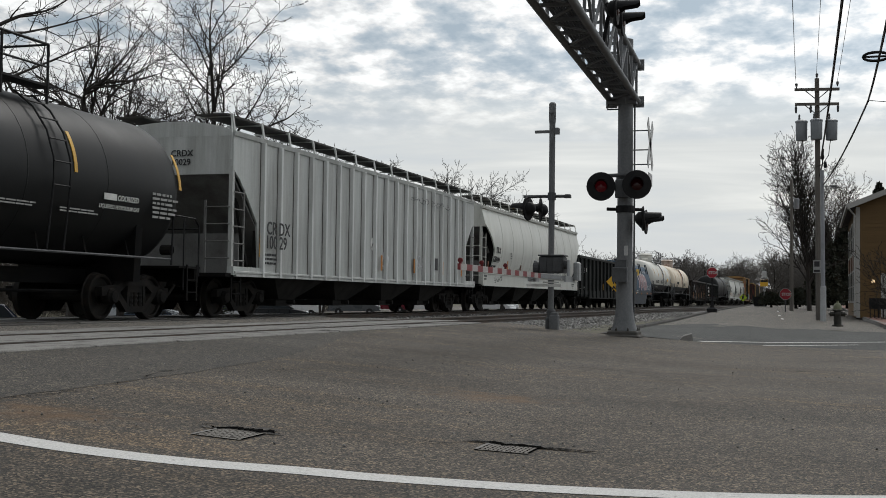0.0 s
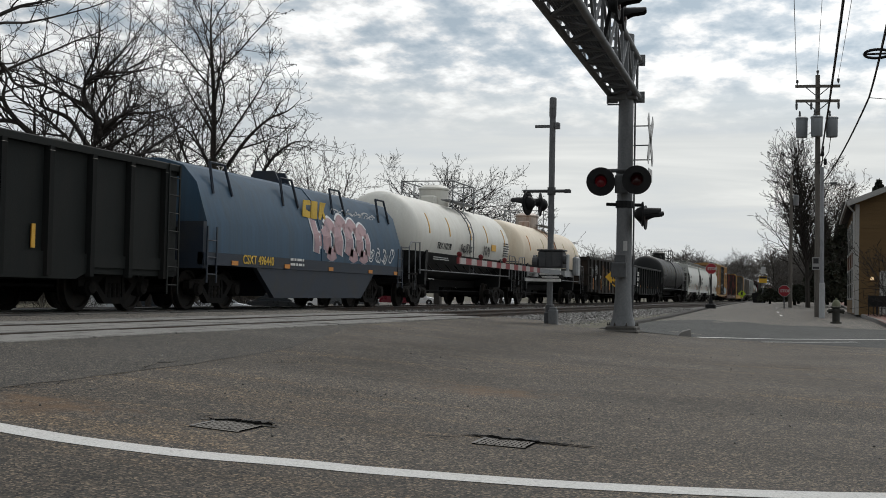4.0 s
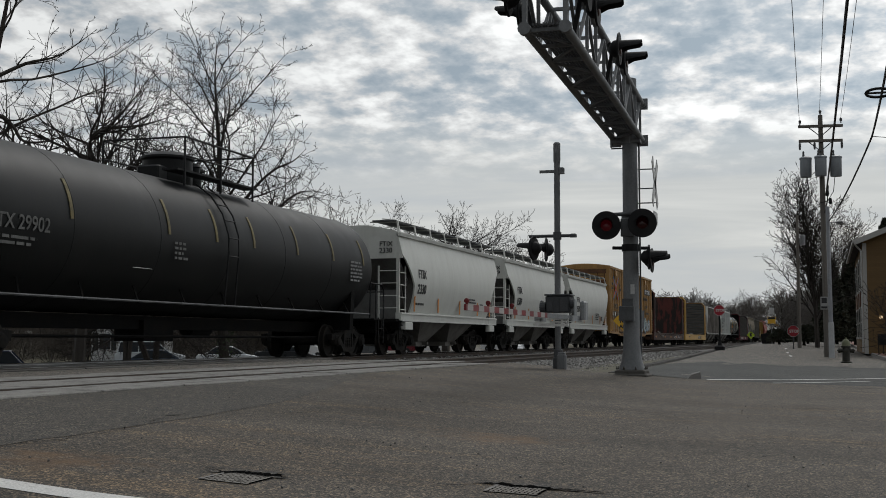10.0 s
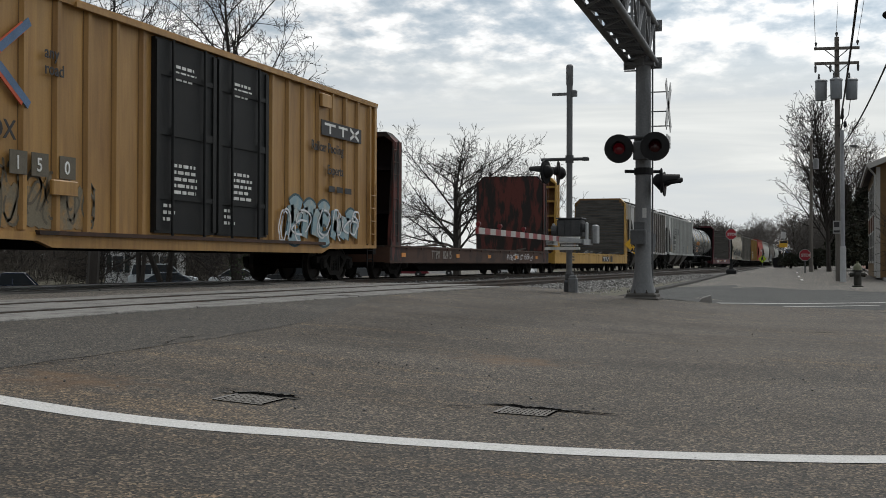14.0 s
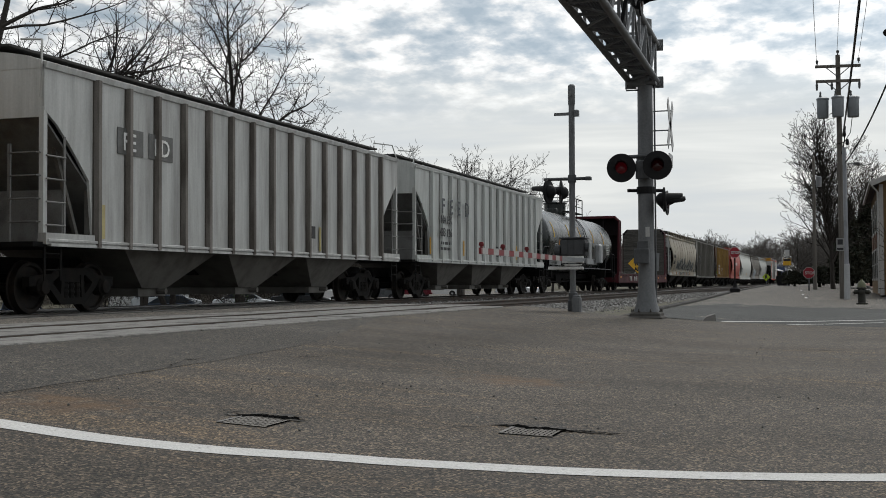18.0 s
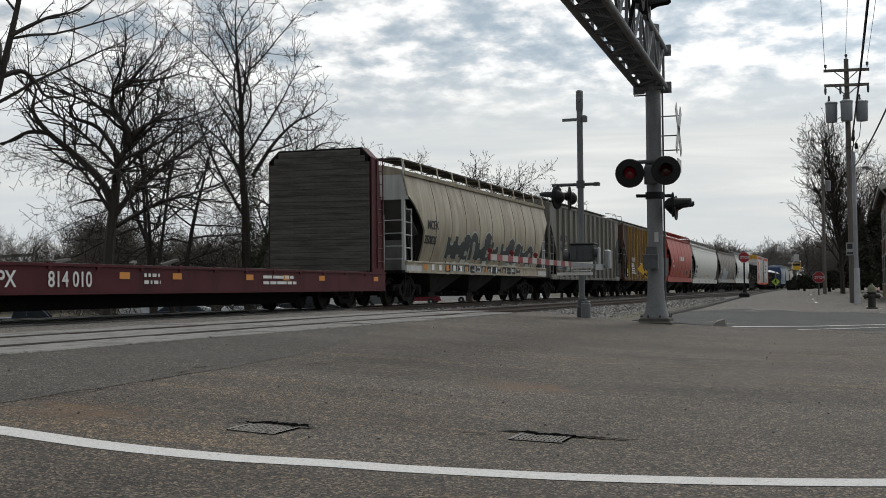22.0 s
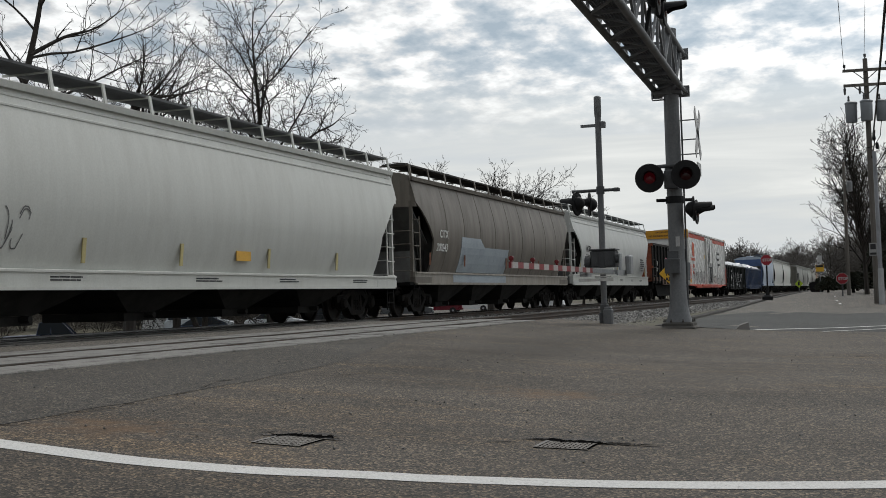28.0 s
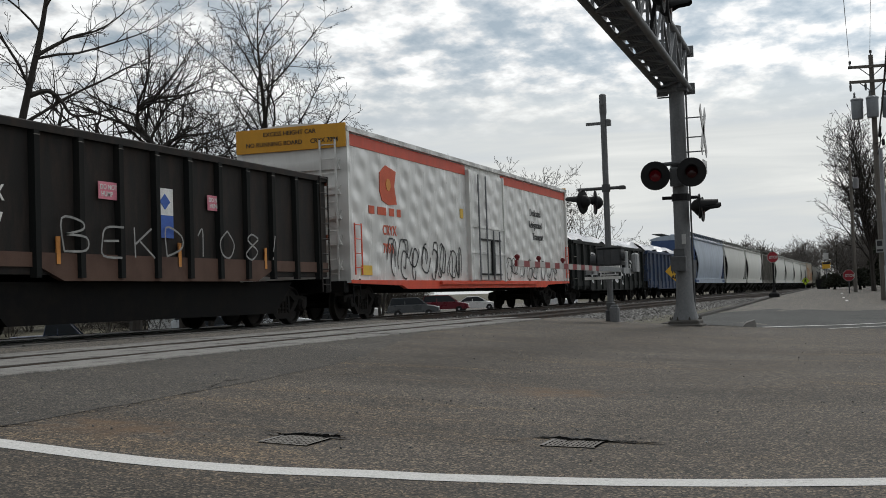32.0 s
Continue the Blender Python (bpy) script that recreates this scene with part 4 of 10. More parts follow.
part("side_bracket", Shape().beam((0, -0.12, G(4.12)), (0, 0.38, G(4.12)), 0.05, 0.06).slab(-0.06, 0.06, -0.16, -0.05, G(4.06), G(4.2), 0.02), galv, gate)
part("lamp_bracket", Shape().tube([(0, -0.36, G(2.72)), (0, 0.62, G(2.72))], 0.035, 8).lathe([(-0.08, 0.09), (0.08, 0.09)], (0, 0, G(2.72)), (0, 0, 1), 12).slab(-0.06, 0.06, -0.42, -0.28, G(2.68), G(2.76), 0.02), galv_dark, gate)
signal_lamp(gate, (0.0, 0.52, G(2.46)), 180 - 12, red_dim, disc=0.25)
signal_lamp(gate, (0.42, 0.34, G(2.46)), 180 + 20, red_dim, disc=0.25)

# ---------------------------------------------------------------- trees
bark = surface("grey-brown bark", (0.034, 0.029, 0.025), 0.95, 0, (0.018, 0.016, 0.014), 0.7, 2, 20, (3, 3, 0.5), 0.5)
twig_mat = surface("dark twigs", (0.020, 0.017, 0.015), 0.95, 0, (0.035, 0.028, 0.023), 0.6, 3, 20, bump=0)
brush_mat = surface("dry brush twigs", (0.088, 0.075, 0.062), 0.95, 0, (0.055, 0.047, 0.039), 0.7, 3, 20, bump=0)
# paler than near twigs: distance haze is put into the colour
wood_mat = surface("haze-paled woodland twigs", (0.11, 0.10, 0.092), 0.95, 0, (0.07, 0.062, 0.055), 0.6, 3, 20, bump=0)
ivy_mat = surface("ivy leaves", (0.025, 0.04, 0.014), 0.6, 0, (0.045, 0.06, 0.02), 0.7, 3, 20, bump=0)
needle_mat = surface("dark evergreen needles", (0.020, 0.024, 0.014), 0.8, 0, (0.04, 0.036, 0.022), 0.7, 2, 20, bump=0)


class Bough:
    """Lists of tapering three- to six-sided limbs, gathered for one mesh."""

    def __init__(self):
        self.v, self.f = [], []

    def limb(self, pts, rs, n):
        k = len(self.v)
        m = len(pts)
        for i in range(m):
            a, b = pts[max(i - 1, 0)], pts[min(i + 1, m - 1)]
            dx, dy, dz = b[0] - a[0], b[1] - a[1], b[2] - a[2]
            q = math.sqrt(dx * dx + dy * dy + dz * dz) or 1
            dx, dy, dz = dx / q, dy / q, dz / q
            if abs(dz) < 0.9:
                sx, sy, sz = dy, -dx, 0.0
            else:
                sx, sy, sz = 0.0, dz, -dy
            q = math.sqrt(sx * sx + sy * sy + sz * sz) or 1
            sx, sy, sz = sx / q, sy / q, sz / q
            ux, uy, uz = sy * dz - sz * dy, sz * dx - sx * dz, sx * dy - sy * dx
            for j in range(n):
                c, s = math.cos(6.2832 * j / n) * rs[i], math.sin(6.2832 * j / n) * rs[i]
                p = pts[i]
                self.v.append((p[0] + sx * c + ux * s, p[1] + sy * c + uy * s, p[2] + sz * c + uz * s))
        for i in range(m - 1):
            for j in range(n):
                self.f.append((k + i * n + j, k + i * n + (j + 1) % n, k + (i + 1) * n + (j + 1) % n, k + (i + 1) * n + j))

    def mesh(self, name, mat):
        me = bpy.data.meshes.new(name)
        me.from_pydata(self.v, [], self.f)
        me.materials.append(mat)
        return me


HABIT = dict(gap=(0.50, 0.42, 0.27, 0.20), ratio=(0.42, 0.46, 0.44, 0.46), angle=((38, 62), (35, 60), (32, 58), (28, 55)), first=(0.34, 0.18, 0.15, 0.15), bend=(6, 34, 34, 30),
             wander=(0.04, 0.07, 0.09, 0.10), lift=(0.02, 0.035, 0.05, 0.06), fork=(0.46, 0.55, 0.6, 0.7), profile=0.55)


def turned(d, axis, ang):
    """d turned about the unit axis by ang radians."""
    c, s = math.cos(ang), math.sin(ang)
    return d * c + axis.cross(d) * s + axis * (axis.dot(d) * (1 - c))


def side_of(d, rnd):
    v = d.cross(Vector((rnd.gauss(0, 1), rnd.gauss(0, 1), rnd.gauss(0, 1))))
    return v.normalized() if v.length > 1e-4 else Vector((1, 0, 0))


def bear(rnd, wood, twigs, pts, r, level, top, hb, thin):
    """Puts the limb pts into its mesh and grows the branches that it bears."""
    n = len(pts) - 1
    length = sum((pts[i + 1] - pts[i]).length for i in range(n))
    rs = [max(thin, r * (1 - i / n) ** 0.85 + 0.15 * thin) for i in range(n + 1)]
    (wood if level < 2 else twigs).limb([tuple(q) for q in pts], rs, 7 if level == 0 else (5 if level == 1 else 3))
    if level >= top:
        return
    k = min(level, 3)
    first = hb["first"][k]
    count = max(2, int(length * (1 - first) / hb["gap"][k]))
    az = rnd.uniform(0, 6.28)
    for j in range(count):
        f = first + (1 - first) * (j + rnd.uniform(0.1, 0.9)) / count
        i = min(n - 1, int(f * n))
        p = pts[i].lerp(pts[i + 1], f * n - i)
        d = (pts[i + 1] - pts[i]).normalized()
        az += 2.4 + rnd.gauss(0, 0.45)
        s0 = d.cross(Vector((0.31, 0.22, 0.93))).normalized()
        ang = radians(rnd.uniform(*hb["angle"][k])) * (1.0 if level else 1.08 - 0.35 * f)
        nd = turned(d, turned(s0, d, az), ang)
        if level == 0:
            g = (f - first) / (1 - first)
            share = 0.35 + math.sin(math.pi * min(1, max(0.0, g * (1 - hb["profile"]) * 1.6 + hb["profile"] * 0.62)))
            if g > 0.8:
                share *= 1.0 - 2.4 * (g - 0.8)
            share *= rnd.uniform(0.7, 1.1)
        else:
            share = (1.15 - 0.65 * f) * rnd.uniform(0.6, 1.15)
        sprout(rnd, wood, twigs, p, nd, length * hb["ratio"][k] * share, rs[i] * hb["fork"][k], level + 1, top, hb, thin)


def sprout(rnd, wood, twigs, p, d, length, r, level, top, hb, thin):
    """One limb that bends its own way and turns up towards the light."""
    k = min(level, 3)
    n = (10, 8, 5, 4, 3)[min(level, 4)]
    axis, turn, sway = side_of(d, rnd), radians(rnd.gauss(0, hb["bend"][k])) / n, rnd.uniform(0, 6.28)
    pts = [p]
    for i in range(n):
        d = turned(d, axis, turn * (1 + math.sin(sway + 5.0 * i / n)))
        w = hb["wander"][k]
        d = (d + Vector((rnd.gauss(0, w), rnd.gauss(0, w), rnd.gauss(0, w) + hb["lift"][k]))).normalized()
        p = p + d * (length / n)
        pts.append(p)
    bear(rnd, wood, twigs, pts, max(thin, r), level, top, hb, thin)


def bare_tree(name, label, x, y, z, height, seed, trunk=0.28, lean=(0, 0), top=4, mat=None, group="bare trees", stems=((0, 0),), limbs=(), thin=0.010, yaw=0.0, **habit):
    """A leafless tree: stems lean out from its foot; limbs are bent main boughs (points, radius) that it has besides."""
    rnd = random.Random(seed)
    hb = {**HABIT, **habit}
    wood, twigs = Bough(), Bough()
    t = thing(name, label, "tree", pose(x, y, z, 0, 0, yaw), group=group)
    for sx, sy in stems:
        d = Vector((lean[0] + sx, lean[1] + sy, 1)).normalized()
        sprout(rnd, wood, twigs, Vector((sx * -0.8, sy * -0.8, -1.5)), d, (height + 1.5) * (rnd.uniform(0.86, 1.0) if len(stems) > 1 else 1.0), trunk * (1.0 if len(stems) == 1 else 0.75), 0, top, hb, thin)
    for pts, r, level in limbs:
        bear(rnd, wood, twigs, [Vector(q) for q in smooth(pts, 4)], r, level, top, hb, thin)
    part("trunk", wood.mesh("trunk", bark), None, t)
    part("crown", twigs.mesh("crown", mat or twig_mat), None, t)
    return t


def leaf_clumps(rnd, count, where, size):
    v, f = [], []
    for i in range(count):
        c = Vector(where(rnd))
        for _ in range(2):
            a = Vector((rnd.gauss(0, 1), rnd.gauss(0, 1), rnd.gauss(0, 1))).normalized() * size * rnd.uniform(0.5, 1.2)
            b = Vector((rnd.gauss(0, 1), rnd.gauss(0, 1), rnd.gauss(0, 1))).normalized() * size * rnd.uniform(0.3, 0.7)
            k = len(v)
            v += [tuple(c - a), tuple(c + b), tuple(c + a), tuple(c - b * 0.8)]
            f.append((k, k + 1, k + 2, k + 3))
    me = bpy.data.meshes.new("crown")
    me.from_pydata(v, [], f)
    return me


LOT = -0.85        # level of the car park beyond the tracks
ta = bare_tree("tree", "tall bare tree with ivy on its trunk", 55.5, 28.9, LOT, 16.2, 6, 0.30, yaw=-62, first=(0.46, 0.16, 0.15, 0.15), ratio=(0.26, 0.46, 0.46, 0.46), profile=0.7,
               limbs=(([(0.1, 0, 4.4), (-0.9, 0.2, 6.2), (-1.9, 0.1, 8.2), (-2.6, -0.3, 10.2), (-3.0, 0.2, 12.0)], 0.10, 1), ([(0.15, 0, 2.2), (1.0, 0, 4.0), (1.6, 0.2, 6.2), (2.5, 0, 7.9), (3.5, -0.2, 8.8), (4.4, 0, 9.0)], 0.17, 1),
                      ([(0.1, 0, 7.2), (1.2, 0.3, 8.9), (2.3, 0.1, 10.0), (3.3, 0, 10.5), (4.0, 0.2, 11.2)], 0.11, 1)))
rnd = random.Random(8)
iv = leaf_clumps(rnd, 1500, lambda r: (r.gauss(0, 0.24), r.gauss(0, 0.24), r.uniform(0.0, 8.4)), 0.09)
iv.materials.append(ivy_mat)
part("ivy", iv, None, ta, "dark green ivy round the trunk")
iv = leaf_clumps(rnd, 700, lambda r: (lambda f: (0.15 + 1.5 * f + r.gauss(0, 0.16), r.gauss(0, 0.16), 2.2 + 4.0 * f))(r.random()), 0.09)
iv.materials.append(ivy_mat)
part("ivy", iv, None, ta, "dark green ivy round the second stem")
bare_tree("tree", "broad bare tree with crooked dark limbs", 47.4, 31.9, LOT, 5.9, 11, 0.34, yaw=-56, top=3, stems=(), thin=0.010, wander=(0.06, 0.12, 0.13, 0.12), gap=(0.45, 0.42, 0.27, 0.22), ratio=(0.5, 0.42, 0.46, 0.46), bend=(10, 50, 45, 35), first=(0.6, 0.22, 0.15, 0.15),
          limbs=(([(-0.15, 0, -1.6), (0.0, 0, 1.6), (0.1, 0, 3.6), (0.3, 0, 5.4), (0.5, 0.1, 7.2), (1.0, 0.1, 8.5), (0.3, 0, 9.6), (0.25, 0, 10.4), (1.0, -0.2, 10.9), (2.6, 0, 11.2), (4.0, 0.3, 11.8)], 0.30, 1),
                 ([(0.25, 0, 5.2), (-0.2, 0, 6.3), (-1.3, 0.2, 7.5), (-2.6, 0, 8.6), (-3.2, -0.3, 9.5), (-3.1, 0, 10.5), (-3.6, 0.2, 11.4)], 0.22, 1), ([(-2.5, 0, 8.5), (-3.4, 0.3, 8.6), (-4.6, 0, 8.0), (-5.8, 0.1, 8.4)], 0.12, 1),
                 ([(0.6, 0, 7.4), (-0.4, 0.6, 8.9), (-1.6, 0.4, 9.4), (-1.4, 0, 10.3), (-2.0, 0.2, 11.3)], 0.13, 1), ([(0.2, 0, 4.6), (1.3, -0.4, 6.2), (2.6, -0.4, 7.3), (4.2, 0, 7.6)], 0.15, 1), ([(0.9, 0, 8.4), (2.0, 0.4, 9.2), (3.4, 0.2, 9.4), (5.0, 0, 10.0)], 0.12, 1)))
bare_tree("tree", "slender bare tree with several straight stems", 52.3, 32.6, LOT, 14.2, 17, 0.17, yaw=-58, stems=((-0.03, 0.02), (0.10, -0.04), (0.03, 0.1)), first=(0.5, 0.2, 0.15, 0.15), ratio=(0.30, 0.46, 0.46, 0.46), gap=(0.8, 0.5, 0.34, 0.28), angle=((28, 50), (32, 55), (30, 55), (28, 55)), thin=0.009)
bare_tree("tree", "tangled bare tree hung with dense twigs", 54.6, 32.4, LOT, 11.2, 19, 0.24, yaw=-60, top=4, stems=((0.05, 0.0), (-0.25, 0.1)), first=(0.28, 0.12, 0.1, 0.1), ratio=(0.44, 0.5, 0.5, 0.5), gap=(0.40, 0.36, 0.32, 0.28), angle=((60, 95), (35, 70), (35, 70), (30, 60)), lift=(0.02, -0.02, -0.01, 0.0), bend=(8, 40, 40, 40), profile=0.8)
bare_tree("tree", "tall bare tree with a leaning trunk", 36.3, 31.4, LOT, 17.5, 23, 0.27, yaw=-49, stems=(), gap=(1.0, 0.5, 0.34, 0.26), ratio=(0.28, 0.40, 0.46, 0.46), wander=(0.05, 0.10, 0.11, 0.1), bend=(8, 45, 40, 32),
          limbs=(([(-0.25, 0, -1.6), (0.6, 0, 3.0), (1.3, 0, 6.4), (2.0, 0, 9.6), (2.6, 0.1, 12.4), (3.0, 0, 15.2), (3.3, 0.2, 18.0)], 0.24, 0), ([(1.9, 0, 9.4), (2.7, 0.1, 9.7), (3.2, 0, 9.3), (3.6, 0.1, 8.8), (4.6, 0, 8.9), (5.8, 0.2, 9.6)], 0.11, 1), ([(2.3, 0, 11.0), (3.6, 0.2, 11.8), (4.8, 0, 12.2), (6.2, 0.2, 13.4)], 0.09, 1)))
bare_tree("tree", "bare round-crowned tree beyond the tracks", 72.6, 22.6, LOT, 10.0, 31, 0.26, first=(0.26, 0.2, 0.15, 0.15), ratio=(0.40, 0.46, 0.46, 0.46), thin=0.009, gap=(0.26, 0.28, 0.22, 0.19), angle=((40, 72), (32, 58), (32, 58), (28, 55)), profile=0.55, bend=(10, 45, 40, 34))
bare_tree("tree", "pale bare tree beyond the car park", 78.5, 33.0, LOT, 12.0, 37, 0.16, mat=brush_mat, stems=((-0.08, 0.05), (0.1, -0.05)), angle=((25, 45), (28, 50), (28, 50), (28, 55)), ratio=(0.34, 0.46, 0.46, 0.46), profile=0.3)
bare_tree("tree", "slender bare tree beside the far track", 84, 21.6, LOT, 8.4, 41, 0.15, mat=brush_mat, angle=((30, 55), (30, 55), (30, 55), (28, 55)), profile=0.4)
bare_tree("tree", "slender bare tree beside the far track", 81, 18.8, LOT, 6.6, 43, 0.13, mat=brush_mat, angle=((30, 55), (30, 55), (30, 55), (28, 55)), profile=0.4)
bare_tree("tree", "large bare tree with many upright limbs", 97, 0.5, 0.1, 12.6, 47, 0.21, first=(0.22, 0.14, 0.12, 0.12), ratio=(0.30, 0.44, 0.44, 0.46), gap=(0.16, 0.32, 0.28, 0.26), angle=((22, 44), (24, 45), (25, 48), (28, 50)), lift=(0.02, 0.05, 0.05, 0.04), bend=(6, 18, 24, 26), profile=0.62, thin=0.012)
bare_tree("tree", "thin bare tree beside the street", 112, -0.6, 0.1, 11.0, 53, 0.2, mat=brush_mat, stems=((0.0, 0.12), (0.0, -0.14)), angle=((28, 50), (30, 55), (30, 55), (28, 55)), thin=0.012)
# scrub along the far side and the woods down the line
BUSHY = dict(first=(0.12, 0.12, 0.12, 0.12), angle=((20, 45), (25, 50), (28, 55), (28, 55)), gap=(0.34, 0.30, 0.28, 0.28), ratio=(0.5, 0.5, 0.5, 0.5), profile=0.6)
scrub = bare_tree("shrub", "leafless brown scrub behind the car park", 100, 62, -1.2, 4.6, 61, 0.05, top=3, mat=brush_mat, group="scrub", stems=((0.3, 0.1), (-0.3, 0.15), (0.05, -0.35), (-0.1, 0.4), (0.5, -0.3)), **BUSHY)
rnd = random.Random(4)
tall_scrub = bare_tree("shrub", "tall tangled brown thicket behind the car park", 112, 64, -1.1, 7.0, 63, 0.07, top=3, mat=brush_mat, group="scrub", stems=((0.2, 0.1), (-0.25, 0.1), (0.05, -0.25), (-0.05, 0.3)), **BUSHY)
for i in range(30):
    a = radians(17.5 + 25 * (i + rnd.random()) / 30)
    dd = rnd.uniform(112, 150)
    x, y = dd * math.cos(a), max(50.0, dd * math.sin(a))
    c = copy_thing(tall_scrub, pose(x, y, lot(x), 0, 0, rnd.uniform(0, 360)))
    c.scale = [rnd.uniform(0.7, 1.5)] * 3
for i in range(42):
    a = radians(rnd.uniform(16, 45))
    dd = rnd.uniform(100, 140)
    x, y = dd * math.cos(a), dd * math.sin(a)
    if y < 48:
        y = 48 + rnd.random() * 8
    c = copy_thing(scrub, pose(x, y, lot(x), 0, 0, rnd.uniform(0, 360)))
    c.scale = [rnd.uniform(0.6, 1.3)] * 3
WOODS = dict(mat=wood_mat, thin=0.020, group="woods down the line", top=3, first=(0.2, 0.15, 0.15, 0.15), ratio=(0.44, 0.48, 0.5, 0.5), gap=(0.26, 0.30, 0.30, 0.3), angle=((35, 60), (30, 55), (30, 55), (28, 55)))
wood_a = bare_tree("tree", "bare woodland tree down the line", 190, 24, LOT, 8, 67, 0.13, **WOODS)
wood_b = bare_tree("tree", "bare woodland tree down the line", 205, 30, LOT, 9, 71, 0.13, stems=((0.12, 0.1), (-0.12, -0.1)), **WOODS)
for i in range(56):
    ad = rnd.uniform(1.0, 13.0)
    a = radians(ad)
    dd = rnd.uniform(170, 330)
    y = max(17.5, dd * math.sin(a))
    c = copy_thing((wood_a, wood_b)[i % 2], pose(dd * math.cos(a) + rnd.uniform(-20, 20), y, LOT, 0, 0, rnd.uniform(0, 360)))
    c.scale = [dd * rnd.uniform(1.3, 2.3) / 57.3 / 8.6] * 3
for i in range(30):
    dd = rnd.uniform(215, 320)
    c = copy_thing((wood_a, wood_b)[i % 2], pose(dd, -15 + 22 * i / 29 + rnd.uniform(-1, 1), 0.2, 0, 0, rnd.uniform(0, 360)))
    c.scale = [dd * rnd.uniform(1.7, 2.6) / 57.3 / 8.6] * 3


def evergreen(x, y, z, h, w, seed):
    r = random.Random(seed)
    t = thing("evergreen_tree", "dark dense evergreen tree behind the street", "tree", pose(x, y, z), group="evergreens")
    part("trunk", Shape().tube([(0, 0, -0.2), (0, 0, h * 0.9)], [0.2, 0.04], 6), bark, t)

    def where(q):
        f = q.random() ** 1.3
        a, rad = q.uniform(0, 6.3), w * (1 - f) ** 0.7 * q.uniform(0.55, 1.05)
        return (rad * math.cos(a), rad * math.sin(a), 0.5 + h * f)
    me = leaf_clumps(r, 2600, where, 0.32)
    me.materials.append(needle_mat)
    part("crown", me, None, t)


for i, (x, y, h, w) in enumerate(((106, -0.6, 6.5, 1.7), (112, -2.6, 8.5, 2.2), (118, -5.5, 11, 2.8), (128, 1.6, 1.3, 1.6), (131, -1.2, 3.6, 2.0), (140, 3.4, 1.2, 1.7), (110, 1.7, 1.0, 1.2), (111, 3.8, 0.7, 1.0), (141, 5.4, 1.0, 1.5))):
    evergreen(x, y, 0.0, h, w, 80 + i)

# ---------------------------------------------------------------- the car park and houses beyond the tracks
sheet("car_park", ticks(20, 190, 10), [17.6, 22, 40, 60], lambda x, y: lot(x) + (0.25 if y < 18 else 0), street_mat, "grey asphalt car park beyond the tracks")
car_glass = glass("car glass")
tyre_mat = surface("tyre rubber", (0.015, 0.015, 0.015), 0.85)
rim_mat = surface("wheel alloy", (0.4, 0.4, 0.42), 0.35, 0.8)
lamp_mat = surface("headlamp glass", (0.6, 0.62, 0.64), 0.15)


